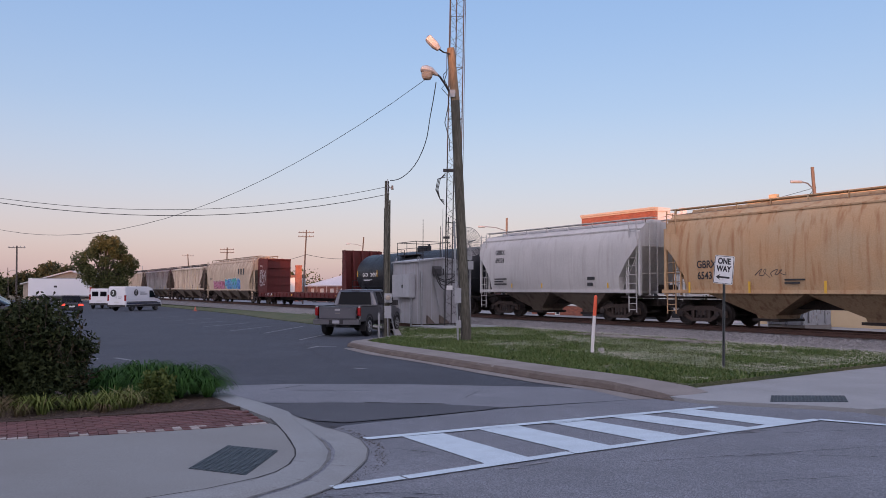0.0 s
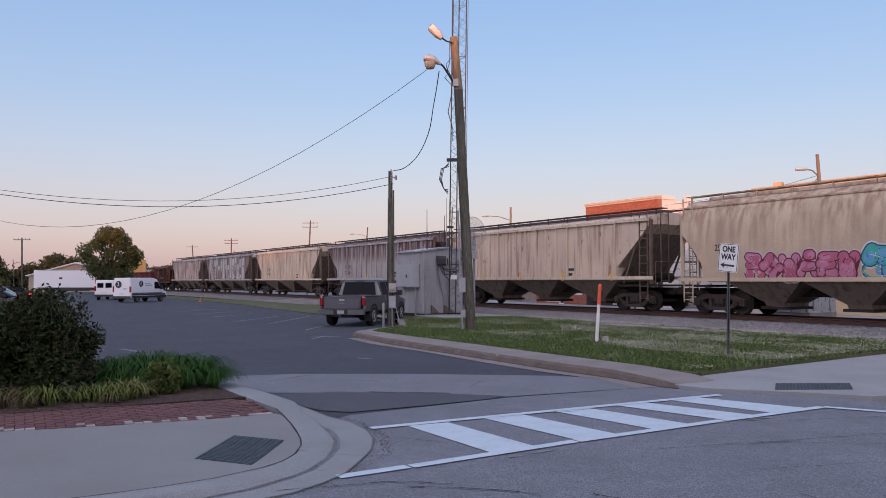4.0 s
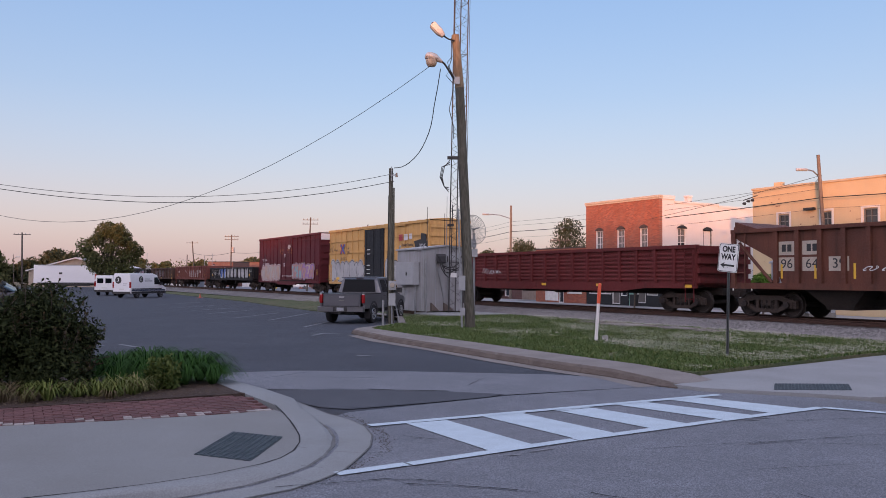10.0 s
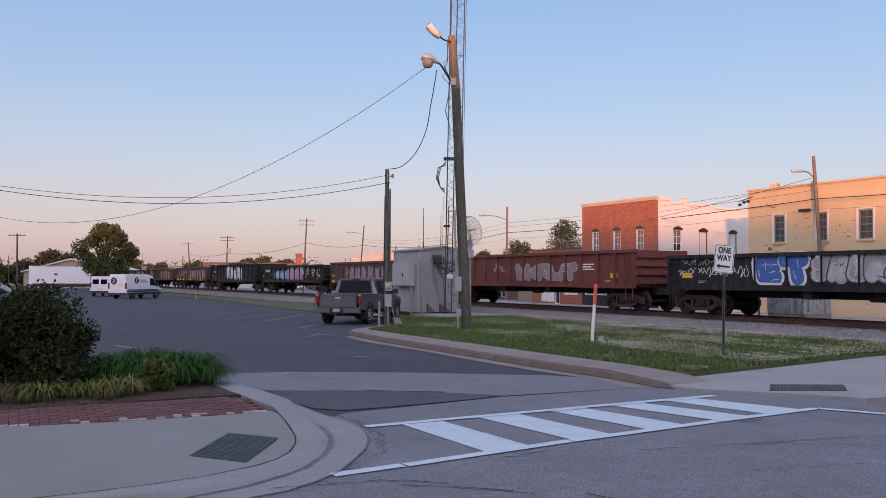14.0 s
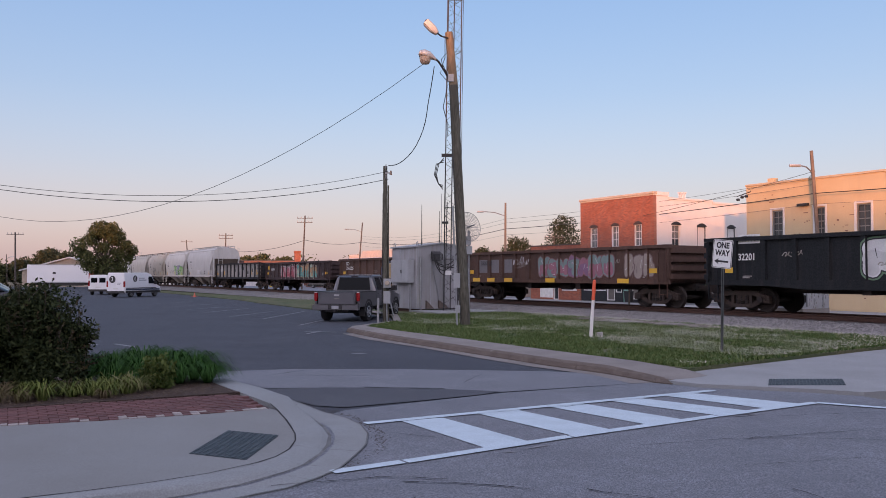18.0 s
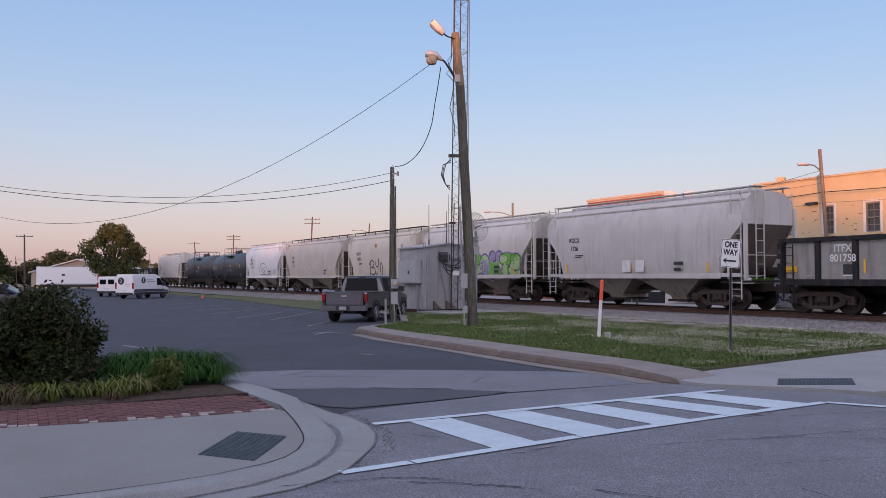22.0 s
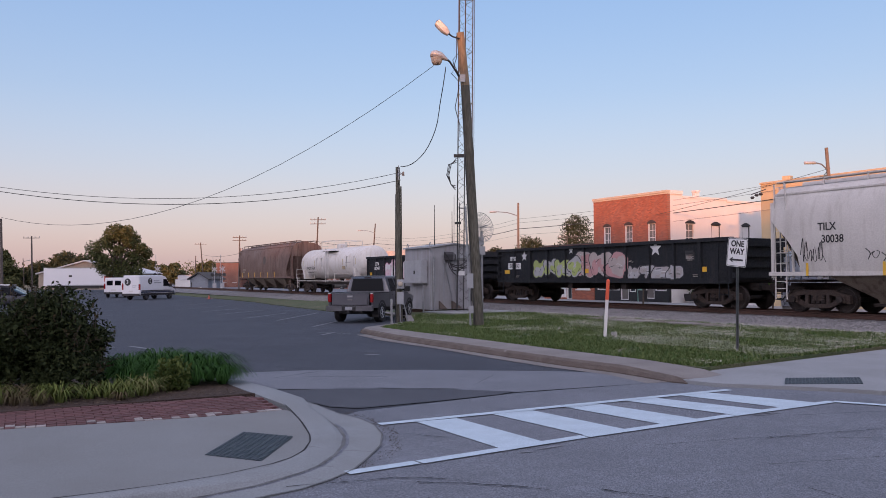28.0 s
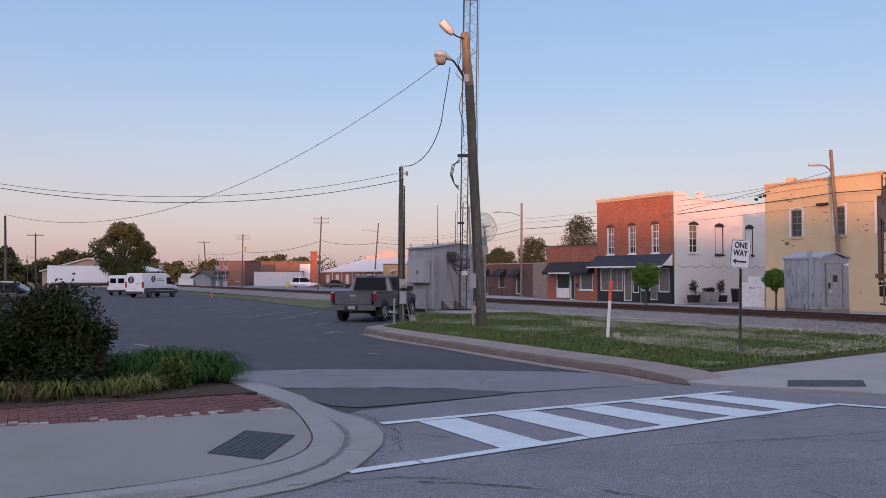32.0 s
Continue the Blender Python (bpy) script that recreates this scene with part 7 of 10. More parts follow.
for k in range(330):
    # shoots that leave the mass outwards and up, with leaves set along them
    rr = random.Random(1000 + k)
    a, b = rr.uniform(-2.0, 1.25), rr.uniform(-.65, .45)
    top_ = 1.62 - .26 * (.75 - a) if a < .75 else 1.62 - 1.9 * (a - .75)
    z0 = top_ * rr.uniform(.3, .96)
    lean_ = (rr.gauss(.35 * (a - .2), .25), -.35 * (b < 0) + rr.gauss(0, .2), rr.uniform(.45, 1.0) if z0 > .8 * top_ else rr.uniform(.1, .7))
    d = Vector(lean_).normalized()
    ln = rr.uniform(.16, .42)
    p0 = Vector((a, b, z0))
    pts_ = [tuple(p0 + d * ln * t_ - Vector((0, 0, .12 * ln * t_ * t_))) for t_ in (0, .5, 1)]
    twigs.pipe(pts_, .004, 3)
    for j in range(13):
        t_ = j / 12
        q = p0 + d * ln * t_ - Vector((0, 0, .12 * ln * t_ * t_))
        side = Vector((rr.gauss(0, 1), rr.gauss(0, 1), rr.gauss(.3, .6))).normalized()
        s_ = rr.uniform(.03, .055)
        w_ = d.cross(side).normalized() * s_ * .32
        e = q + (side * .8 + d * .6).normalized() * s_
        shoots.add([tuple(q), tuple((q + e) / 2 + w_), tuple(e), tuple((q + e) / 2 - w_)], [(0, 1, 2, 3)])
part("foliage", leaf_mesh(crown, "foliage", LEAF_DARK), None, shrub)
part("shoot", leaf_mesh(shoots, "shoot", LEAF_SHOOT), None, shrub, "loose outer shoots, some tinged brown")
tagged(part("twig", twigs, BARK, shrub), kind="stuff")
for k in range(9):
    a = k * .7
    part("stem", Shape().rod((-.2, 0, 0), (-.2 + 1.0 * math.cos(a), .4 * math.sin(a), 1.1), .03, .012, 6), BARK, shrub)


def tuft(parent_shape, x, y, z, n, length, width, spread, seed):
    """Arching strap leaves."""
    rnd = random.Random(seed)
    for i in range(n):
        a, l_, s_ = rnd.uniform(0, 6.283), length * rnd.uniform(.6, 1.1), spread * rnd.uniform(.5, 1.2)
        c, s = math.cos(a), math.sin(a)
        x0, y0 = x + .05 * c, y + .05 * s
        pts = [(x0 + c * s_ * l_ * k, y0 + s * s_ * l_ * k, z + l_ * h_) for k, h_ in ((0, 0), (.25, .55), (.65, .8), (1.0, .72 - .12 * s_), (1.25, .5 - .22 * s_))]
        w_ = [width, width * .95, width * .8, width * .5, .001]
        base = len(parent_shape.v)
        for (px, py, pz), w in zip(pts, w_):
            parent_shape.v += [(px - s * w / 2, py + c * w / 2, pz), (px + s * w / 2, py - c * w / 2, pz)]
        parent_shape.f += [(base + 2 * k, base + 2 * k + 1, base + 2 * k + 3, base + 2 * k + 2) for k in range(4)]


LILY = leaf_mat("lily_leaf", (.010, .034, .006), (.032, .085, .015))
PALE_TUFT = leaf_mat("liriope_leaf", (.04, .066, .013), (.125, .145, .04))
BROWN_TUFT = leaf_mat("dry_leaf", (.05, .04, .022), (.095, .075, .04))
rl = random.Random(12)
for x, y, l_ in ((-4.85, 12.6, .62), (-4.5, 12.85, .68), (-4.3, 12.3, .56), (-4.05, 12.8, .66), (-3.75, 12.3, .5), (-3.65, 12.75, .6), (-3.35, 12.4, .42), (-4.75, 12.15, .46), (-4.05, 12.05, .44), (-5.2, 12.4, .56)):
    s = Shape()
    tuft(s, 0, 0, 0, 340, l_ * .86, .014, 1.0, int(x * 100))
    solid("day_lily", s, LILY, "dense arching clump of dark green day lilies", "plant", "day lilies", at=pose(x, y, .12))
for k in range(64):
    q = Vector((-3.1, 11.3, 0)) - E1 * (.75 + k * .07 + rl.uniform(-.16, .16)) + E2 * rl.uniform(.2 + .12 * math.sin(k * .5), 1.0)
    s = Shape()
    tuft(s, 0, 0, 0, rl.choice((24, 40, 56)), rl.uniform(.15, .33), .014, rl.uniform(.8, 1.1), 900 + k)
    solid("border_tuft", s, PALE_TUFT if rl.random() < .6 + .35 * math.sin(k * .45) else BROWN_TUFT, "small yellowish green tuft of border grass", "plant", "border tufts", at=pose(q.x, q.y, .12))
s = Shape()
tuft(s, 0, 0, 0, 60, .32, .014, 1.15, 977)
solid("striped_lily_turf", s, leaf_mat("striped_leaf", (.06, .07, .02), (.18, .17, .08)), "spidery tuft with yellow striped leaves", "plant", at=pose(-4.1, 11.3, .12))
s = thing("leafy_plant", "low leafy green plant at the edge of the bed", "plant", pose(-3.88, 11.72, .12))
part("foliage", leaf_mesh(leaf_mass(1300, 91, (0, 0, .22), (.25, .24, .27), .034, .4), "foliage", LEAF_MID), None, s)
litter = Shape()
for k in range(4200):
    q = Vector((-2.85, 11.33, 0)) - E1 * rl.uniform(0, 7) + E2 * rl.uniform(.02, 1.1)
    a, r_ = rl.uniform(0, 6.28), rl.uniform(.008, .03)
    litter.add([(q.x + r_ * math.cos(a), q.y + r_ * math.sin(a), .135 + rl.uniform(0, .02)), (q.x - r_ * .4 * math.sin(a), q.y + r_ * .4 * math.cos(a), .14), (q.x - r_ * math.cos(a), q.y - r_ * math.sin(a), .135 + rl.uniform(0, .02)), (q.x + r_ * .4 * math.sin(a), q.y - r_ * .4 * math.cos(a), .14)], [(0, 1, 2, 3)])
tagged(part("leaf_litter", leaf_mesh(litter, "leaf_litter", leaf_mat("litter", (.05, .035, .025), (.14, .11, .08))), None), "scattered bark chips and dry leaves on the bed", "litter", kind="stuff")

# grass blades and clover on the verge


def inside(x, y):
    c, n = False, len(GRASS_OUTLINE)
    for i in range(n):
        (x0, y0), (x1, y1) = GRASS_OUTLINE[i], GRASS_OUTLINE[i - 1]
        if (y0 > y) != (y1 > y) and x < (x1 - x0) * (y - y0) / (y1 - y0) + x0:
            c = not c
    return c


GRASS_OUTLINE = [(12.9, 20.2), (10.01, 18.25), (4.95, 14.42), (4.65, 14.2), (3.98, 15.2), (3.23, 16.6), (2.23, 18.5), (1.03, 20.9), (-0.57, 23.9), (-1.57, 26.0), (-1.95, 26.9), (-1.85, 28.2), (-1.0, 31), (-1.3, 36), (0.5, 41), (3.0, 37)] + [tuple((U * s + N * 21.7).xy) for s in (-30, -20, -12, -4)]
blades, clover = Shape(), Shape()
rv = random.Random(21)
made = 0
while made < 85000:
    x, y = rv.uniform(-2, 13), 13.8 + 27 * rv.random() ** 1.6
    if not inside(x, y):
        continue
    bare = .5 * math.sin(x * 1.7 + y * .6) * math.sin(y * 1.1 - x * .8 + 1) + .35 * math.sin(x * 4.1 - y * 2.3) + (.55 if across(x, y) > 20.4 else -.1)
    if bare > .3 and rv.random() < .75 or 20.25 < across(x, y) < 21.45 and -24.3 < Vector((x, y, 0)).dot(U) < -17.4:
        continue
    made += 1
    z = verge_height(x, y)
    a, h_, w_ = rv.uniform(0, 6.28), rv.uniform(.03, .085), rv.uniform(.008, .016) * (1 + y / 30)
    c, s = math.cos(a), math.sin(a)
    n_ = len(blades.v)
    blades.v += [(x - c * w_, y - s * w_, z - .005), (x + c * w_, y + s * w_, z - .005), (x + rv.uniform(-.07, .07), y + rv.uniform(-.07, .07), z + h_)]
    blades.f.append((n_, n_ + 1, n_ + 2))
made = 0
while made < 13000:
    x, y = rv.uniform(-2, 13), 13.8 + 24 * rv.random() ** 1.3
    if not inside(x, y):
        continue
    dens = .22 + .5 * math.sin(x * 1.3 + 1.1) * math.sin(y * .9 + x * .4) + .5 * noise.noise(Vector((x * 1.1, y * .9, 3.0))) + (.22 if x > 4.5 else -.1) - (.5 if across(x, y) < 13.6 + .3 * math.sin(y) else 0)
    if rv.random() > dens:
        continue
    made += 1
    z, r_ = verge_height(x, y) + rv.uniform(.04, .085), rv.uniform(.006, .013)
    clover.add([(x - r_, y, z), (x, y - r_, z), (x + r_, y, z), (x, y + r_, z), (x, y, z + r_ * 1.1)], [(0, 1, 4), (1, 2, 4), (2, 3, 4), (3, 0, 4), (3, 2, 1, 0)])
tagged(part("grass", leaf_mesh(blades, "grass", leaf_mat("grass_blade", (.03, .07, .017), (.115, .14, .05))), None), "short green grass blades on the verge", "grass", kind="stuff")
tagged(part("clover", leaf_mesh(clover, "clover", material("clover_white", (.47, .46, .38), .8)), None), "tiny white clover flowers in the grass", "clover", kind="stuff")

# ---- the train ----
SPEED = 17.834
CARS = []
UNDER = material("underframe", (0.022, 0.018, 0.016), 0.9, col2=(0.042, 0.028, 0.022), scale=2.5, amount=0.8, grain=0.4)
WHEEL = material("wheel_steel", (0.026, 0.021, 0.019), 0.7, metal=0.2, col2=(0.048, 0.032, 0.025), scale=5, amount=0.6, grain=0.3)
TRUCK_IRON = material("truck_iron", (0.042, 0.032, 0.027), 0.9, col2=(0.066, 0.043, 0.032), scale=3, amount=0.8, grain=0.4)
LIGHT_TRIM = material("worn_white_steel", (0.34, 0.33, 0.31), 0.7, col2=(0.18, 0.12, 0.09), scale=4, amount=0.7, grain=0.3)
WHITE_INK = plain("white_lettering", (0.62, 0.62, 0.60), 0.6)
BLACK_INK = plain("black_lettering", (0.02, 0.02, 0.022), 0.6)
YELLOW_INK = plain("yellow_reflector", (0.62, 0.36, 0.03), 0.5)

END_RUST = material("end_rust", (0.15, 0.105, 0.08), 0.85, col2=(0.08, 0.05, 0.038), scale=3, amount=0.8, grain=0.35)

# shared running gear
sf = Shape()
sf.prism([(-1.22, .34), (-1.22, .60), (-.95, .66), (-.62, .78), (.62, .78), (.95, .66), (1.22, .60), (1.22, .34), (.98, .34), (.98, .5), (.8, .54), (.5, .62), (-.5, .62), (-.8, .54), (-.98, .5), (-.98, .34)], "y", -.07, .07)
sf.prism([(-.98, .46), (-.78, .5), (-.42, .3), (.42, .3), (.78, .5), (.98, .46), (.9, .36), (.46, .17), (-.46, .17), (-.9, .36)], "y", -.06, .06)
sf.box(-.46, -.34, -.06, .06, .28, .66).box(.34, .46, -.06, .06, .28, .66)
sf.box(-1.08, -.72, -.11, .09, .36, .58).box(.72, 1.08, -.11, .09, .36, .58)
SIDEFRAME = sf.mesh("sideframe", TRUCK_IRON)
spring = Shape().lathe([(.29, .07)] + [(.3 + j * .03, .095 if j % 2 else .075) for j in range(11)] + [(.63, .07)], 8, "z")
SPRING = spring.mesh("spring", WHEEL)
ws = Shape()
for sgn in (-1, 1):
    ws.lathe([(sgn * .70, .455), (sgn * .715, .49), (sgn * .735, .47), (sgn * .745, .457), (sgn * .835, .45), (sgn * .84, .40), (sgn * .80, .37), (sgn * .79, .16), (sgn * .86, .13), (sgn * .86, .05)], 24, "y", (0, 0, .457))
ws.rod((0, -1.05, .457), (0, 1.05, .457), .085, None, 10)
WHEELSET = ws.mesh("wheelset", WHEEL, 35)
CAP = Shape().lathe([(-1.2, .05), (-1.19, .11), (-1.08, .12)], 12, "y", (0, 0, .457)).mesh("bearing_cap", WHEEL, 35)
BOLSTER = Shape().box(-.22, .22, -1.05, 1.05, .42, .68).box(-.3, .3, -.3, .3, .6, .8).mesh("truck", TRUCK_IRON)
cp = Shape()
cp.box(0, .55, -.09, .09, .74, .92).prism([(.5, -.16), (.78, -.14), (.86, .0), (.74, .16), (.5, .12)], "z", .66, 1.0)
COUPLER = cp.mesh("coupler", UNDER)
hs_ = Shape().pipe([(0, .25, .8), (.12, .25, .55), (.3, .25, .38), (.5, .24, .42)], .03)
HOSE = hs_.mesh("air_hose", CABLE)


def ladder_mesh(h, w, n, mat):
    s = Shape()
    s.box(-w / 2 - .03, -w / 2, -.02, .02, 0, h).box(w / 2, w / 2 + .03, -.02, .02, 0, h)
    for k in range(n):
        z = .12 + (h - .24) * k / (n - 1)
        s.box(-w / 2, w / 2, -.015, .015, z - .012, z + .012)
    return s.mesh("ladder", mat)


def running_gear(car, L, setback=2.3):
    for sx in (-1, 1):
        tr = part("truck", BOLSTER, None, car, at=pose(sx * (L / 2 - setback), 0, 0))
        for y in (-1.0, 1.0):
            part("sideframe", SIDEFRAME, None, tr, at=pose(0, y, 0))
            for x in (-.2, 0, .2):
                part("spring", SPRING, None, tr, at=pose(x, y * .98, 0))
        for x in (-.89, .89):
            part("wheelset", WHEELSET, None, tr, at=pose(x, 0, 0))
            part("bearing_cap", CAP, None, tr, at=pose(x, 0, 0))
        part("coupler", COUPLER, None, car, at=pose(sx * (L / 2 - .78), 0, 0, 0, 0, 0 if sx > 0 else 180))
        part("air_hose", HOSE, None, car, at=pose(sx * (L / 2 - .6), 0, 0, 0, 0, 0 if sx > 0 else 180))
    part("centre_sill", Shape().box(-L / 2 + .7, L / 2 - .7, -.28, .28, .72, 1.02), UNDER, car)


def car_paint(name, col, streak=RUST, amount=0.35, col2=None, rough=0.65, stain=0.5, start=0.5, high=None, flake=None, spec=0.22):
    return material(name, col, rough, flake=flake, spec=spec, col2=col2 or tuple(c * .72 for c in col), scale=.7, amount=stain, grain=.14, grain_scale=22, bump=.12, streak=streak, streak_amount=amount, streak_from=start, high=high)


ZFIT = [1.0]


def zmap(z):
    """Heights on the car under construction, drawn in towards its sill."""
    return 1.1 + (z - 1.1) * ZFIT[0]


def start_car(kind, label, i):
    q0, q1 = ENDS[i] - .95, ENDS[i + 1] - .95
    ZFIT[0] = 1.0
    car = thing(kind, label, {"hopper_car": "rail car", "tank_car": "tank car"}.get(kind, "rail car"), on_track((q0 + q1) / 2), "freight train cars")
    CARS.append((car, (q0 + q1) / 2))
    return car, q0 - q1


def text(car, words, x, z, size, y, ink, wide=.9, wall=None):
    for k, w in enumerate(words.split("|")):
        zz = zmap(z - k * size * 1.15)
        if ZFIT[0] < 1 and abs(y + 1.5) < .001:
            y = -1.586
        if wall:
            y = -max(wall(zz - size * .4), wall(zz), wall(zz + size * .4)) - .012
        lettering(car, w, size, pose(x, y, zz, 90, 0, 0), ink, wide=wide).data.offset = size * .018


def bars(car, x, z, w, h, y, ink, rows=2):
    """Small stencilled data too fine to read: plain bars."""
    s = Shape()
    z = zmap(z)
    for k in range(rows):
        s.box(x, x + w * (1 - .25 * (k % 2)), y - .002, y + .001, z - k * h * 1.9 - h, z - k * h * 1.9)
    part("data_stencil", s, ink, car, "fine stencilled lines")


def reflectors(car, xs, z, y, h=.45, w=.09, ink=None):
    for x in xs:
        part("reflector", Shape().box(x - w / 2, x + w / 2, y - .006, y, z, z + h), ink or YELLOW_INK, car, "yellow reflective strip")


class Side:
    """How far out a flat car side with upright posts stands."""

    def __init__(self, flat, posts=(), half=.085, out=.1):
        self.flat, self.posts, self.half, self.out = flat, list(posts), half, out

    def __call__(self, z):
        return self.flat


def clip(poly, x0, x1):
    """The part of a convex polygon (x, z) between two uprights."""
    for lim, sgn in ((x0, 1), (x1, -1)):
        res = []
        for p, q in zip(poly, poly[1:] + poly[:1]):
            dp, dq = (p[0] - lim) * sgn, (q[0] - lim) * sgn
            if dp >= 0:
                res.append(p)
            if dp * dq < 0:
                f = dp / (dp - dq)
                res.append((lim, p[1] + (q[1] - p[1]) * f))
        poly = res
        if len(poly) < 3:
            return []
    return poly


def lay(s, poly, depth, wall):
    """Lays a convex patch of paint on a side, over its posts too."""
    posts = wall.posts if isinstance(wall, Side) else []
    if not posts:
        s.add([(x, -wall(z) - depth, z) for x, z in poly], [tuple(range(len(poly)))])
        return
    lo, hi = min(p[0] for p in poly), max(p[0] for p in poly)
    edge = -99
    for c in posts + [99]:
        a, b = c - wall.half, c + wall.half
        for x0, x1, y in ((edge, a, wall.flat), (a, b, wall.flat + wall.out)):
            if x1 > lo and x0 < hi:
                got = clip(poly, x0, x1)
                if got:
                    s.add([(x, -y - depth, z) for x, z in got], [tuple(range(len(got)))])
        edge = b


def stroke(s, pts, r, depth, wall, r2=None):
    """A painted line with round ends on the near side of a car, its width going from r to r2."""
    pts = [p for k, p in enumerate(pts) if k == 0 or math.dist(p, pts[k - 1]) > 1e-3]
    n = len(pts)
    if n < 2:
        return
    r2 = r if r2 is None else r2
    left, right = [], []
    for k, p in enumerate(pts):
        a, b = pts[max(k - 1, 0)], pts[min(k + 1, n - 1)]
        d = Vector((b[0] - a[0], b[1] - a[1])).normalized()
        w_ = r + (r2 - r) * k / (n - 1)
        left.append((p[0] - d.y * w_, p[1] + d.x * w_))
        right.append((p[0] + d.y * w_, p[1] - d.x * w_))
    for k in range(n - 1):
        lay(s, [left[k], right[k], right[k + 1], left[k + 1]], depth + .00015 * k, wall)
    for p, q, w_, dd in ((pts[0], pts[1], r, 0), (pts[-1], pts[-2], r2, .00015 * n)):
        ang = math.atan2(p[1] - q[1], p[0] - q[0])
        lay(s, [(p[0] + w_ * math.cos(ang + (k - 3) * math.pi / 6), p[1] + w_ * math.sin(ang + (k - 3) * math.pi / 6)) for k in range(7)], depth + dd, wall)


def curve(pts, m=5):
    """A smooth line through a few points."""
    out = []
    P = [pts[0]] + list(pts) + [pts[-1]]
    for k in range(1, len(P) - 2):
        for j in range(m):
            t = j / m
            out.append(tuple(.5 * (2 * P[k][c] + (P[k + 1][c] - P[k - 1][c]) * t + (2 * P[k - 1][c] - 5 * P[k][c] + 4 * P[k + 1][c] - P[k + 2][c]) * t * t + (3 * P[k][c] - P[k - 1][c] - 3 * P[k + 1][c] + P[k + 2][c]) * t ** 3) for c in (0, 1)))
    return out + [pts[-1]]


# strokes of made-up signs, in a unit square
SIGNS = (
    (((0, 0), (.05, 1), (.85, .9), (.8, .55), (.1, .5)), ((.35, .5), (.95, 0))),
    (((.95, .85), (.3, 1), (.05, .7), (.9, .4), (.75, .05), (0, .1)),),
    (((0, 0), (.4, 1), (.6, 1), (1, 0)), ((.2, .38), (.85, .38))),
    (((.05, 0), (.0, 1), (.95, .1), (1, 1)),),
    (((0, 1), (.15, .1), (.8, 0), (1, 1)),),
    (((.95, .95), (.1, .9), (.0, .05), (.95, 0)), ((.05, .5), (.75, .52))),
    (((0, 1), (.05, 0)), ((1, 1), (.1, .5), (1, 0))),
    (((.5, 1), (.0, .55), (.45, 0), (1, .45), (.55, 1)),),
    (((0, 1), (.3, 0), (.5, .65), (.75, 0), (1, 1)),),
    (((0, .95), (1, 1)), ((.5, 1), (.55, 0))),
)


def graffiti(car, x0, x1, z0, z1, fills, outline, seed, wall, letters=None, fat=.16, halo=None, label="sprayed graffiti lettering"):
    """A row of bold, slanting made-up signs, each with an outline over its neighbour, two-toned filling, lit edges and drips; no words."""
    rnd = random.Random(seed)
    z0, z1 = zmap(z0), zmap(z1)
    n = letters or 4
    back, glow, thin, line = Shape(), Shape(), Shape(), Shape()
    tops = [Shape() for _ in fills]
    w, h = (x1 - x0) / n, z1 - z0
    fat = min(fat * 1.2, w * .33, h * .22)
    sign, count = None, 0
    for i in range(n):
        sign = rnd.choice([s for s in SIGNS if s is not sign])
        gw, zl, zh = w * rnd.uniform(1.1, 1.36), z0 + rnd.uniform(0, .1) * h, z1 - rnd.uniform(0, .14) * h
        left, slant = x0 + w * (i + .5) - gw / 2, rnd.uniform(-.1, .22)
        lv = .004 + .0032 * i

        def at(u, v):
            x = left + fat + (gw - 2 * fat) * u + slant * (v - .5) * h
            return (min(max(x, x0 + fat), x1 - fat), zl + fat + (zh - zl - 2 * fat) * v)
        col = i % len(fills) if rnd.random() < .7 else rnd.randrange(len(fills))
        for stroke_ in sign:
            for p, q in zip(stroke_, stroke_[1:]):
                a, b = at(p[0] + rnd.uniform(-.06, .06), p[1]), at(q[0] + rnd.uniform(-.06, .06), q[1])
                if math.dist(a, b) < .05:
                    continue
                f, f2 = fat * rnd.uniform(.8, 1.25), fat * rnd.uniform(.75, 1.25)
                e = .00025 * (count % 8)
                count += 1
                if halo:
                    stroke(glow, [a, b], f + .1, .0012 + e * .3, wall, f2 + .1)
                stroke(back, [a, b], f + .045, lv + e * .3, wall, f2 + .045)
                stroke(tops[col], [a, b], f, lv + .0009 + e * .3, wall, f2)
                m = (a[0] + (b[0] - a[0]) * .55, a[1] + (b[1] - a[1]) * .55)
                if len(fills) > 1:
                    low, high_ = (m, a) if a[1] < b[1] else (m, b)
                    stroke(tops[(col + 1) % len(fills)], [low, high_], f * .5, lv + .0019 + e * .2, wall, f * .8)
                d = Vector((b[0] - a[0], b[1] - a[1])).normalized()
                o = (-d.y * f * .55, d.x * f * .55)
                if rnd.random() < .6:
                    stroke(thin, [(a[0] + o[0], a[1] + o[1]), (m[0] + o[0], m[1] + o[1])], .012, lv + .0027, wall, .006)
                if rnd.random() < .5:
                    stroke(line, [(m[0] - o[0], m[1] - o[1]), (b[0] - o[0] * .6, b[1] - o[1] * .6)], .01, lv + .0027, wall, .016)
        if rnd.random() < .6:
            x = left + gw * rnd.uniform(.2, .8)
            stroke(line, [(x, zl + .1), (x, zl - rnd.uniform(.03, .16))], .011, .003, wall)
    if halo:
        tagged(part("graffiti", glow, halo, car, label), kind="stuff")
    tagged(part("graffiti", back, outline, car, label), kind="stuff")
    if line.v:
        tagged(part("graffiti", line, outline, car, label), kind="stuff")
    if thin.v:
        tagged(part("graffiti", thin, halo or WHITE_S, car, label), kind="stuff")
    for t_, m in zip(tops, fills):
        if t_.v:
            tagged(part("graffiti", t_, m, car, label), kind="stuff")


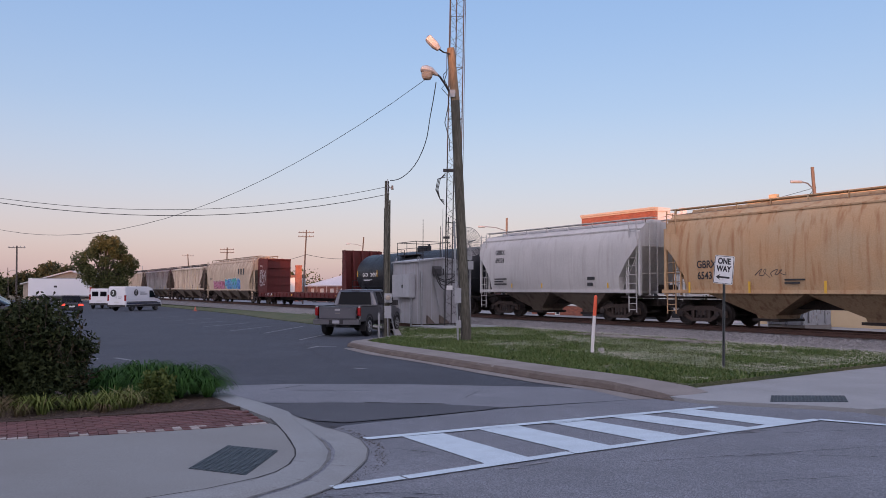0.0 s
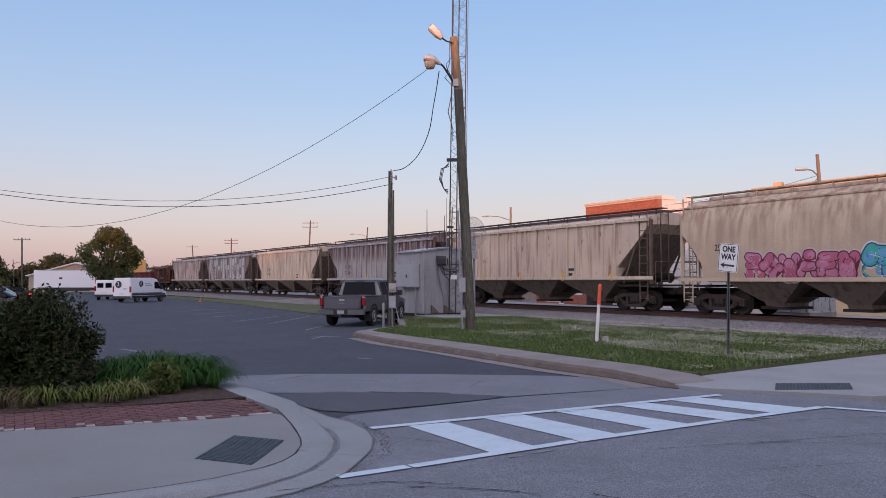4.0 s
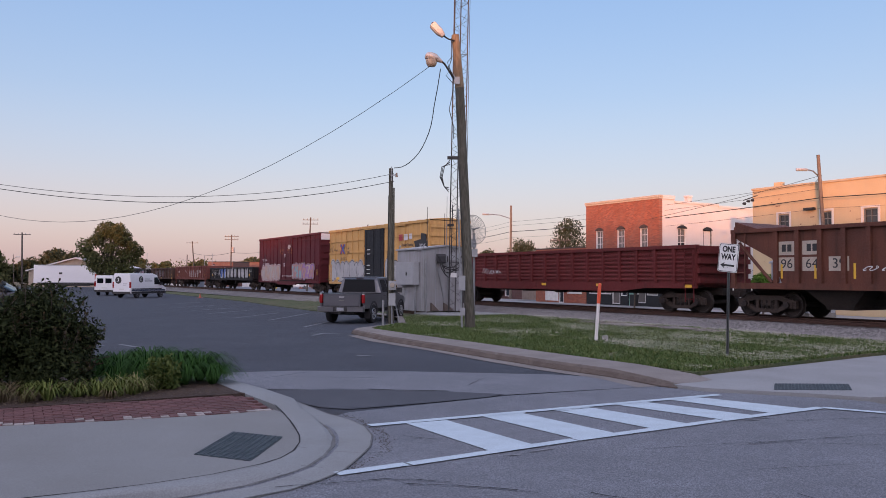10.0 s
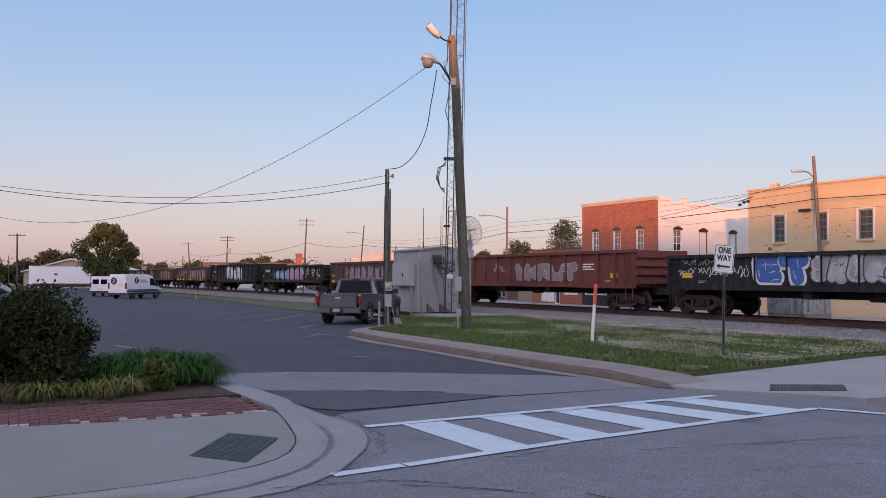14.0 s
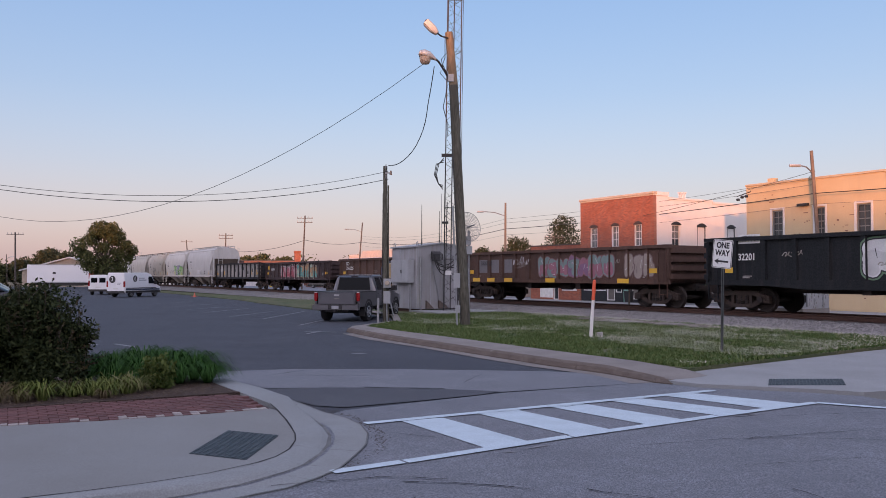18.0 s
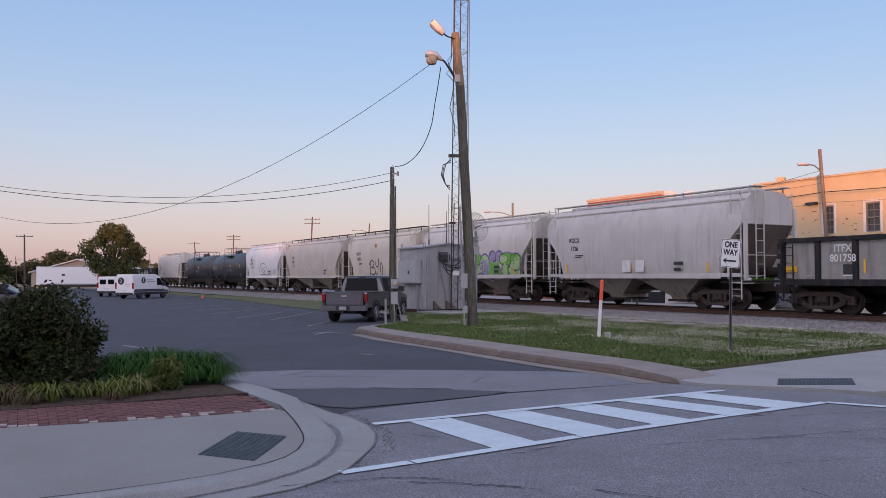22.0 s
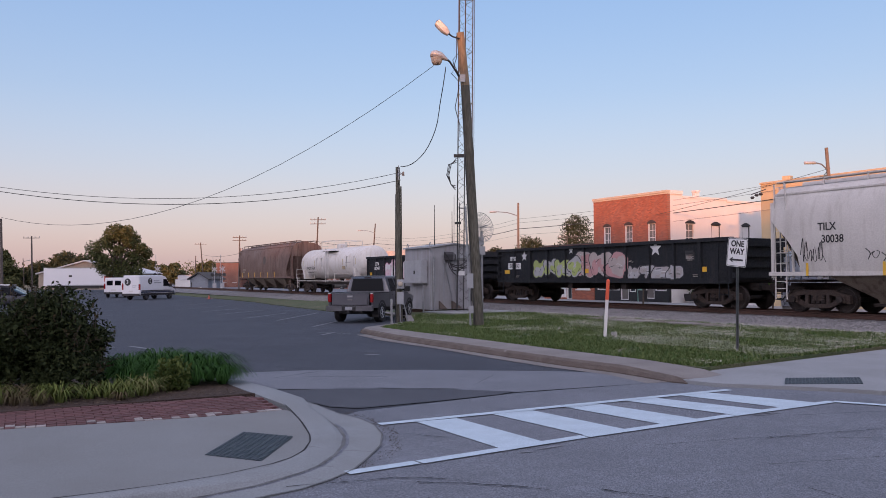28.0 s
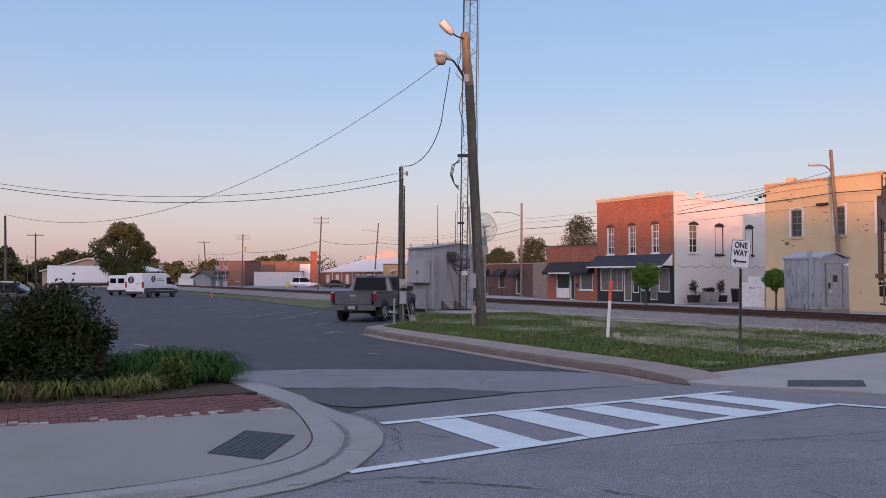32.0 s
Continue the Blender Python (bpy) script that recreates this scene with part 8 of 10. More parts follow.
def scrawl(car, x0, x1, z0, z1, ink, seed, wall, n=4):
    rnd = random.Random(seed)
    s = Shape()
    z0, z1 = zmap(z0), zmap(z1)
    for i in range(n):
        cx = x0 + (x1 - x0) * (i + .5) / n
        k = (x1 - x0) / n
        ph, sp, hh = rnd.uniform(0, 6.3), rnd.uniform(1.3, 2.1), (z1 - z0) * rnd.uniform(.2, .48)
        mid = z0 + (z1 - z0) * rnd.uniform(.4, .6)
        pts = [(cx + k * (-.4 + .8 * j / 8 + .16 * math.sin(j * sp * 1.3 + ph)), mid + hh * math.cos(j * sp + ph) * rnd.uniform(.4, 1)) for j in range(9)]
        stroke(s, curve(pts, 4), .016, .006 + .002 * i, wall, .01)
    tagged(part("graffiti", s, ink, car, "thin scrawled graffiti"), kind="stuff")


ink_cache = {}


def ink(r, g, b):
    if (r, g, b) not in ink_cache:
        ink_cache[(r, g, b)] = material("spray_paint", (r, g, b), .6, col2=(r * .75, g * .75, b * .75), scale=2.5, amount=.6, grain=.15)
    return ink_cache[(r, g, b)]


SILVER, PINK, BLUE, TEAL, PURPLE, GREEN, CREAM, RED, WHITE_S, DARK_S, SKYB, ORANGE = (ink(*c) for c in ((.38, .38, .39), (.5, .2, .3), (.05, .12, .35), (.08, .32, .33), (.17, .06, .22), (.16, .4, .07), (.5, .42, .28), (.38, .05, .06), (.6, .6, .6), (.03, .03, .035), (.12, .33, .55), (.5, .2, .05)))


def hopper(i, label, paint_, H=4.6, ribbed=False, bays=3, trim=None, dark_ends=None, posts=14, under=None, roof_mat=None, shoulder=1.0, walk_mat=None):
    """A covered hopper car: lofted body with sloped ends, ribs, roof walk, ladders and discharge bays."""
    car, L = start_car("hopper_car", label, i)
    trim, under, dark_ends = trim or paint_, under or UNDER, dark_ends or paint_
    frame_mat = END_RUST if ribbed else trim
    xb = L / 2 - (.55 if bays == 2 else .8)
    eave = H - .42
    xm = xb - (2.05 if ribbed else 1.2)
    sill = 1.36 if ribbed else 1.28
    if ribbed:
        lv = [(sill, xm, 1.49), (1.9, xm, 1.49), (2.6, xb - 1.25, 1.49), (3.3, xb - .5, 1.49), (3.7, xb - .1, 1.49), (eave, xb - .1, 1.49), (eave + .12, xb - .1, 1.4), (H - .1, xb - .1, .6)]
    else:
        lv = [(sill, xm, 1.47), (1.6, xm, 1.55), (1.98, xm + .05, 1.6), (2.6, xb - .72, 1.62), (3.08, xb - .26, 1.605), (3.28, xb - .1, 1.585), (3.6, xb - .1, 1.53), (3.6 + (eave - 3.6) * .6, xb - .1, 1.43), (eave, xb - .1, 1.3), (H - .18, xb - .1, 1.0 * shoulder), (H - .08, xb - .1, .5)]
    zs, wsd = [a for a, b, c in lv], [c for a, b, c in lv]
    wall = lambda z: float(np.interp(z, zs, wsd))
    rings = []
    for z, xe, w in lv:
        nseg = 8
        ring = [(-xe + 2 * xe * k / nseg, -w, z) for k in range(nseg + 1)] + [(xe - 2 * xe * k / nseg, w, z) for k in range(nseg + 1)]
        rings.append(ring)
    part("body", Shape().loft(rings), paint_, car, smooth=0 if ribbed else 25)
    for y in (-1, 1):
        part("side_sill", Shape().box(-L / 2 + .75, L / 2 - .75, y * 1.5 - .06, y * 1.5 + .06, sill, sill + .14), trim, car)
    if ribbed:
        for k in range(posts):
            x = -xm + .05 + (2 * xm - .1) * k / (posts - 1)
            part("side_post", Shape().prism([(x - .045, sill + .14), (x + .045, sill + .14), (x + .045, eave), (x - .045, eave)], "y", -1.575, -1.492), trim, car)
            part("side_post", Shape().box(x - .06, x + .06, 1.492, 1.575, sill + .14, eave), trim, car)
        for y in (-1, 1):
            part("top_chord", Shape().box(-xb + .1, xb - .1, min(y * 1.49, y * 1.6), max(y * 1.49, y * 1.6), eave - .06, eave + .06), trim, car)
    else:
        for y in (-1, 1):
            w = wall(eave) + .012
            part("top_chord", Shape().box(-xb + .1, xb - .1, min(y * (w - .04), y * (w + .04)), max(y * (w - .04), y * (w + .04)), eave - .03, eave + .03), trim, car)
    # discharge bays
    span = 2 * xm if ribbed else 2 * xm - 1.9
    for k in range(bays):
        cx = -span / 2 + span * (k + .5) / bays
        hl = span / bays / 2 - .06
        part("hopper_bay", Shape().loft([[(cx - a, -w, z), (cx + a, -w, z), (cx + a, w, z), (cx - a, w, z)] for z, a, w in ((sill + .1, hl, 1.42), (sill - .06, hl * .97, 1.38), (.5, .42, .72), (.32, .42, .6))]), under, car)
        part("outlet_gate", Shape().box(cx - .55, cx + .55, -.75, .75, .26, .36), UNDER, car)
    # ends: platforms, posts, ladders
    lad = ladder_mesh(H - 1.25, .42, 9, frame_mat)
    step_ = ladder_mesh(.75, .42, 3, frame_mat)
    for sx in (-1, 1):
        part("end_platform", Shape().box(min(sx * (xm - .1), sx * (L / 2 - .72)), max(sx * (xm - .1), sx * (L / 2 - .72)), -1.35, 1.35, 1.06, 1.14), UNDER, car)
        for y in (-1.42, 1.42):
            part("corner_post", Shape().box(sx * (xb - .06) - .06, sx * (xb - .06) + .06, y - .06, y + .06, 1.2, 3.9), frame_mat, car)
            part("end_brace", Shape().rod((sx * (xm + .35), y, 1.2), (sx * (xb - .85), y, 3.05), .05, None, 6), frame_mat, car)
            part("ladder", lad, None, car, at=pose(sx * (xb - .42), y * 1.06, 1.2))
            part("ladder", step_, None, car, at=pose(sx * (xb - .42), y * 1.06, .45))
        xs, zs_top = (xb - .3, 3.55) if ribbed else (xb - .07, 3.26)
        # where dark_ends is given, grime and down-facing shade are in its colour
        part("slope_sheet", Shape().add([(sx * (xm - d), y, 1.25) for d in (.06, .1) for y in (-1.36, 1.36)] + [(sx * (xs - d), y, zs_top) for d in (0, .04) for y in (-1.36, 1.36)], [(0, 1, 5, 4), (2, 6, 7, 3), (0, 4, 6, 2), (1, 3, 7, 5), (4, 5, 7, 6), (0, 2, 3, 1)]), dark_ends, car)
        part("grab_rail", Shape().pipe([(sx * (L / 2 - .75), -1.3, 1.14), (sx * (L / 2 - .75), -1.3, 2.1), (sx * (L / 2 - .75), 1.3, 2.1), (sx * (L / 2 - .75), 1.3, 1.14)], .022), frame_mat, car)
        part("end_ladder", ladder_mesh(H - 1.3, .42, 8, frame_mat), None, car, at=pose(sx * (xb + .02), -.7, 1.2, 0, 0, 90))
    part("brake_wheel", Shape().lathe([(0, .26), (.03, .28), (.05, .26)], 16, "x", (-xb - .12, .5, 2.5)), UNDER, car)
    part("brake_reservoir", Shape().lathe([(-.5, .02), (-.45, .2), (.45, .2), (.5, .02)], 12, "x", (xm + .75, .6, 1.45)), UNDER, car, smooth=40)
    # roof
    rm = roof_mat or trim
    part("hatch", Shape().prism([(-.36, H - .12), (.36, H - .12), (.3, H + .06), (-.3, H + .06)], "x", -xb + .5, xb - .5), rm, car)
    for y in (-.78, .78):
        part("running_board", Shape().box(-xb - .1, xb + .1, y - .2, y + .2, H + .05, H + .09), UNDER if ribbed else walk_mat or rm, car)
    nb = int(L / 1.5)
    sup = Shape()
    for k in range(nb):
        x = -xb + .2 + (2 * xb - .4) * k / (nb - 1)
        for y in (-.96, .96):
            sup.box(x - .02, x + .02, y - .02, y + .02, H - .2, H + .1)
    part("board_bracket", sup, walk_mat or rm, car)
    running_gear(car, L)
    return car, L, wall, xb, xm, eave


def gondola(i, label, paint_, H=2.95, posts=15, post_mat=None, fish=0.0, corrugated=False, panel_mat=None, end_ribs=4):
    """An open gondola car with side posts, top chord, corner castings and ribbed ends."""
    car, L = start_car("gondola_car", label, i)
    ZFIT[0] = (H - 1.43) / (H - 1.1)
    H -= .33
    xb = L / 2 - .92
    pm = post_mat or paint_
    for y in (-1, 1):
        part("side_sheet", Shape().box(-xb, xb, min(y * 1.44, y * 1.48), max(y * 1.44, y * 1.48), 1.08, H - .05), panel_mat or paint_, car)
        part("top_chord", Shape().box(-xb - .05, xb + .05, min(y * 1.42, y * 1.6), max(y * 1.42, y * 1.6), H - .14, H), pm, car)
        part("bottom_chord", Shape().prism([(-xb, 1.0), (-xb + 2.8, 1.0 - .02), (-xb + 4.2, 1.0 - fish), (xb - 4.2, 1.0 - fish), (xb - 2.8, 1.0 - .02), (xb, 1.0), (xb, 1.2), (-xb, 1.2)], "y", min(y * 1.47, y * 1.56), max(y * 1.47, y * 1.56)), pm, car)
        for k in range(posts):
            x = -xb + .12 + (2 * xb - .24) * k / (posts - 1)
            a, b = (-1.58, -1.485) if y < 0 else (1.485, 1.58)
            part("side_post", Shape().prism([(x - .075, a if y < 0 else b), (x + .075, a if y < 0 else b), (x + .1, b if y < 0 else a), (x - .1, b if y < 0 else a)], "z", 1.2, H - .14), pm, car)
        if corrugated:
            for k in range(7):
                z = 1.36 + k * (H - 1.62) / 6.4
                part("side_rib", Shape().prism([(min(y * 1.48, y * 1.53), z - .05), (max(y * 1.48, y * 1.53), z - (.05 if y < 0 else .0)), (max(y * 1.48, y * 1.53), z + .05), (min(y * 1.48, y * 1.53), z + (.0 if y < 0 else .05))], "x", -xb + .1, xb - .1), paint_, car)
    for sx in (-1, 1):
        part("end_sheet", Shape().box(min(sx * xb, sx * (xb - .05)), max(sx * xb, sx * (xb - .05)), -1.44, 1.44, 1.05, H - .03), paint_, car)
        for k in range(end_ribs):
            z = 1.35 + (H - 1.55) * k / (end_ribs - 1) - .05
            part("end_rib", Shape().prism([(-1.5, z - .1), (1.5, z - .1), (1.5, z + .1), (-1.5, z + .1)], "x", min(sx * xb, sx * (xb + .13)), max(sx * xb, sx * (xb + .13))), pm, car)
        for y in (-1, 1):
            part("ladder", ladder_mesh(H - 1.3, .4, 5, pm), None, car, at=pose(sx * (xb - .35), y * 1.6, 1.1))
            part("ladder", ladder_mesh(.7, .4, 2, pm), None, car, at=pose(sx * (xb - .35), y * 1.55, .45))
    part("floor", Shape().box(-xb, xb, -1.44, 1.44, 1.04, 1.12), UNDER, car)
    for x in (-1.85, 1.85):
        part("cross_bearer", Shape().box(x - .15, x + .15, -1.4, 1.4, .72, 1.04), UNDER, car)
    part("brake_reservoir", Shape().lathe([(-.4, .02), (-.36, .18), (.36, .18), (.4, .02)], 12, "x", (.4, -.8, .85)), UNDER, car, smooth=40)
    running_gear(car, L, 2.15)
    return car, L, Side(1.485, [-xb + .12 + (2 * xb - .24) * k / (posts - 1) for k in range(posts)]), xb


def dress(car, xb, seed, wall, n=5):
    """Small stencils, chalk marks and tags that gather on the side of a gondola."""
    rnd = random.Random(seed)
    for k in range(n):
        x = rnd.uniform(-xb + .6, xb - 1.4)
        z = rnd.uniform(1.45, 2.2)
        kind = rnd.random()
        if kind < .4:
            scrawl(car, x, x + rnd.uniform(.4, .9), z, z + rnd.uniform(.2, .5), LIGHT_TRIM, seed * 9 + k, wall, 2)
        elif kind < .75:
            bars(car, x, z, rnd.uniform(.25, .5), .028, -1.489, LIGHT_TRIM, 3)
        else:
            part("stencil_panel", Shape().box(x, x + .42, -1.489, -1.486, z - .16, z + .16), BLACK_INK, car, "black stencil panel")
            bars(car, x + .04, z + .2, .34, .025, -1.491, LIGHT_TRIM, 4)
    for sx in (-1, 1):
        bars(car, sx * (xb - 1.1) - .2, 1.4, .4, .03, -1.489, LIGHT_TRIM, 2)


def tank(i, label, paint_, R=1.47, zc=2.47, platform=True, setback=2.2, bare=.62):
    """A tank car: domed shell, top platform with rails, ladders and walkways."""
    car, L = start_car("tank_car", label, i)
    xe = L / 2 - bare
    prof_ = []
    for k in range(7):
        a = k / 6 * math.pi / 2
        prof_.append((-xe + .62 * (1 - math.cos(a)), max(R * math.sin(a), .02)))
    full = prof_ + [(-xe * .5, R), (0, R), (xe * .5, R)] + [(-x, r) for x, r in reversed(prof_)]
    part("shell", Shape().lathe(full, 40, "x", (0, 0, zc)), paint_, car, smooth=40)
    for x in (-xe * .62, -xe * .2, xe * .2, xe * .62):
        part("weld_band", Shape().lathe([(x - .03, R), (x - .025, R + .008), (x + .025, R + .008), (x + .03, R)], 40, "x", (0, 0, zc)), paint_, car, smooth=40)
    for sx in (-1, 1):
        part("stub_sill", Shape().box(min(sx * (xe - 2.6), sx * (L / 2 - .65)), max(sx * (xe - 2.6), sx * (L / 2 - .65)), -.32, .32, .8, 1.28), UNDER, car)
        part("saddle", Shape().prism([(-1.25, 1.2), (1.25, 1.2), (1.35, 2.0), (-1.35, 2.0)], "x", sx * (xe - 1.35) - .2, sx * (xe - 1.35) + .2), paint_, car)
        part("end_platform", Shape().box(min(sx * (L / 2 - 1.25), sx * (L / 2 - .48)), max(sx * (L / 2 - 1.25), sx * (L / 2 - .48)), -1.5, 1.5, .98, 1.06), UNDER, car)
        part("end_rail", Shape().pipe([(sx * (L / 2 - .52), -1.48, 1.2), (sx * (L / 2 - .52), -1.48, 2.05), (sx * (L / 2 - .52), 1.48, 2.05), (sx * (L / 2 - .52), 1.48, 1.2)], .025), paint_, car)
        for y in (-1, 1):
            part("side_handrail", Shape().pipe([(sx * (L / 2 - .7), y * 1.55, 1.2), (sx * (L / 2 - .7), y * 1.57, 1.62), (sx * 2.2, y * 1.6, 1.62), (sx * 2.2, y * 1.56, 1.2)], .02), paint_, car)
            part("ladder", ladder_mesh(.9, .4, 3, paint_), None, car, at=pose(sx * (L / 2 - .95), y * 1.5, .42))
    for y in (-1, 1):
        part("walkway", Shape().box(-L / 2 + .75, L / 2 - .75, min(y * 1.3, y * 1.58), max(y * 1.3, y * 1.58), 1.0, 1.05), UNDER if paint_ is not WTK else WTK, car)
        part("ladder", ladder_mesh(zc + R - .9, .45, 9, paint_), None, car, at=pose(0, y * (R + .08), .9))
    top = zc + R
    part("dome", Shape().lathe([(top - .1, .42), (top + .22, .42), (top + .25, .38), (top + .34, .36), (top + .36, .05)], 20, "z"), paint_, car, smooth=40)
    part("valve", Shape().lathe([(top - .1, .14), (top + .3, .14), (top + .32, .08), (top + .42, .08)], 12, "z", (.75, 0, 0)), paint_, car, smooth=40)
    if platform:
        part("top_platform", Shape().box(-1.3, 1.3, -1.25, -.55, top - .32, top - .28).box(-1.3, 1.3, .55, 1.25, top - .32, top - .28), UNDER, car)
        for y in (-1.25, 1.25):
            part("top_rail", Shape().pipe([(-1.3, y, top - .3), (-1.3, y, top + .55), (1.3, y, top + .55), (1.3, y, top - .3)], .022).pipe([(-1.3, y, top + .12), (1.3, y, top + .12)], .018).rod((0, y, top - .3), (0, y, top + .55), .018), paint_, car)
        for x in (-1.3, 1.3):
            part("top_rail", Shape().pipe([(x, -1.25, top + .55), (x, 1.25, top + .55)], .022), paint_, car)
    part("bottom_outlet", Shape().lathe([(zc - R - .3, .14), (zc - R + .1, .22)], 12, "z"), UNDER, car)
    running_gear(car, L, setback)

    def wall(z):
        return math.sqrt(max(R * R - (z - zc) ** 2, .01))
    return car, L, wall, xe


def boxcar(i, label, paint_, door_mat, H=5.0, door=(-1.2, 1.2), double=False, roof_mat=None, end_mat=None, bands=(2.2, 3.2, 4.1)):
    """A high boxcar: ribbed sides, plug door with rods, corrugated ends, peaked roof, ladders."""
    car, L = start_car("boxcar", label, i)
    xb = L / 2 - 1.02
    em = end_mat or paint_
    part("body", Shape().box(-xb, xb, -1.46, 1.46, .95, H - .05), paint_, car)
    for y in (-1, 1):
        part("side_sill", Shape().prism([(-xb, .86), (-2.6, .84), (-2.2, .68), (2.2, .68), (2.6, .84), (xb, .86), (xb, 1.06), (-xb, 1.06)], "y", min(y * 1.4, y * 1.53), max(y * 1.4, y * 1.53)), paint_, car)
        part("top_plate", Shape().box(-xb, xb, min(y * 1.46, y * 1.56), max(y * 1.46, y * 1.56), H - .16, H), paint_, car)
        xs_ = [x for x in np.arange(-xb + .1, xb, (2 * xb - .2) / 15) if not door[0] - .2 < x < door[1] + .2]
        for x in xs_:
            part("side_post", Shape().box(x - .035, x + .035, min(y * 1.461, y * 1.51), max(y * 1.461, y * 1.51), 1.16, H - .16), paint_, car)
        for z in bands:
            for a, b in ((-xb, door[0] - .15), (door[1] + .15, xb)):
                part("belt_rail", Shape().box(a, b, min(y * 1.462, y * 1.53), max(y * 1.462, y * 1.53), z - .04, z + .04), paint_, car)
        dr = part("door", Shape().box(door[0], door[1], min(y * 1.462, y * 1.54), max(y * 1.462, y * 1.54), 1.1, H - .18), door_mat, car)
        for z in (1.5, 2.2, 2.9, 3.6, 4.3):
            part("door_rib", Shape().box(door[0], door[1], min(y * 1.54, y * 1.565), max(y * 1.54, y * 1.565), z - .05, z + .05), door_mat, dr)
        for x in (door[0] + .35, (door[0] + door[1]) / 2, door[1] - .35):
            part("door_rod", Shape().rod((x, y * 1.585, 1.2), (x, y * 1.585, H - .3), .022, None, 6), door_mat, dr)
        part("door_track", Shape().box(door[0] - .1, min(xb, door[1] + 3.2), min(y * 1.47, y * 1.6), max(y * 1.47, y * 1.6), 1.0, 1.08), UNDER, car)
        part("door_track", Shape().box(door[0] - .1, min(xb, door[1] + 3.2), min(y * 1.47, y * 1.58), max(y * 1.47, y * 1.58), H - .24, H - .18), paint_, car)
    for sx in (-1, 1):
        for k in range(7):
            z = 1.4 + k * (H - 1.8) / 6
            part("end_rib", Shape().prism([(-1.4, z - .11), (1.4, z - .11), (1.4, z + .11), (-1.4, z + .11)], "x", min(sx * (xb + .002), sx * (xb + .08)), max(sx * (xb + .002), sx * (xb + .08))), em, car)
        for y in (-1, 1):
            part("ladder", ladder_mesh(1.3, .42, 4, paint_), None, car, at=pose(sx * (xb - .34), y * 1.56, 1.05))
            part("ladder", ladder_mesh(.65, .42, 2, UNDER), None, car, at=pose(sx * (xb - .34), y * 1.5, .45))
        part("end_platform", Shape().box(min(sx * xb, sx * (xb + .25)), max(sx * xb, sx * (xb + .25)), -.9, .9, 1.15, 1.2), UNDER, car)
    part("roof", Shape().prism([(-1.56, H), (1.56, H), (0, H + .14)], "x", -xb - .02, xb + .02), roof_mat or paint_, car)
    for k in range(14):
        x = -xb + .3 + (2 * xb - .6) * k / 13
        part("roof_rib", Shape().prism([(-1.56, H + .001), (-1.56, H + .03), (0, H + .165), (1.56, H + .03), (1.56, H + .001), (0, H + .141)], "x", x - .05, x + .05), roof_mat or paint_, car)
    part("brake_wheel", Shape().lathe([(0, .26), (.03, .28), (.05, .26)], 16, "x", (-xb - .2, .5, 1.9)), UNDER, car)
    for x in (-3.05, 3.05):
        part("cross_bearer", Shape().box(x - .15, x + .15, -1.4, 1.4, .72, 1.04), UNDER, car)
    running_gear(car, L)
    return car, L, (lambda z: 1.49), xb


ENDS = [-4.8, -23.34, -36.66, -53.45, -75.2, -94.03, -112.2, -130.5, -148.9, -168.3, -186.3, -198.44, -219.53, -237.42, -255.02, -272.9, -290.8, -307.5, -324.08,
        -342.2, -359.35, -376.82, -393.83, -410.64, -423.51, -436.01, -447.76, -461.5, -473.53, -487.68, -501.9, -518.2, -535.72, -552.68, -567.27, -585.71]
WTK = car_paint("tank_white", (.60, .58, .55), (.42, .35, .28), .5, (.51, .48, .44), stain=.7, start=.47, flake=((.3, .24, .2), 3.0, .68, .5, .5))
BLACK_T = car_paint("tank_black", (.014, .015, .018), (.04, .036, .033), .2, rough=.45, spec=.25)
GREY_H = car_paint("hopper_grey", (.47, .455, .435), (.24, .205, .18), .3, stain=.45)
PALE_H = car_paint("hopper_pale_grey", (.53, .505, .47), (.28, .24, .2), .3, stain=.45)
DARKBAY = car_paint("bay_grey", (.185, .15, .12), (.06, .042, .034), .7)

# leading cars
car, L, wall, xb, xm, eave = hopper(0, "long tan covered hopper car with heavy rust staining", car_paint("tan_rust", (.46, .285, .15), (.27, .115, .045), .7, (.42, .32, .2), stain=.8), 4.65, bays=3, under=car_paint("bay_tan", (.3, .21, .13), (.14, .07, .04), .7))
text(car, "65431", -xm + 1.1, 1.95, .4, -1.63, BLACK_INK, wall=wall)
text(car, "GBRX", -xm + 1.1, 2.38, .4, -1.63, BLACK_INK, wall=wall)
bars(car, -xm + 4.5, 1.8, .8, .06, -1.62, BLACK_INK)
reflectors(car, (-xm + .2, -xm + 3, -xm + 6, xm - 3), 1.3, -1.56)
scrawl(car, -xm + 3.2, -xm + 4.6, 1.7, 2.3, BLACK_INK, 3, wall, 2)
bars(car, xm - 3.6, 1.75, .5, .12, -1.62, BLACK_INK)

car, L, wall, xb, xm, eave = hopper(1, "short pale grey two-bay covered hopper car", GREY_H, 4.45, bays=2, under=DARKBAY)
text(car, "GBRX", -xm + .9, 3.35, .36, -1.56, BLACK_INK, wall=wall)
text(car, "69324", -xm + .9, 2.93, .36, -1.6, BLACK_INK, wall=wall)
bars(car, -xm + .4, 2.0, 1.1, .07, -1.615, BLACK_INK, 3)
bars(car, xm - 2.0, 2.0, .5, .14, -1.615, BLACK_INK)
reflectors(car, (-xm + 1.9, -xm + 4.4, xm - .7), 1.5, -1.56)
bars(car, -xm + 3.2, 3.2, .35, .05, -1.57, BLACK_INK, 4)

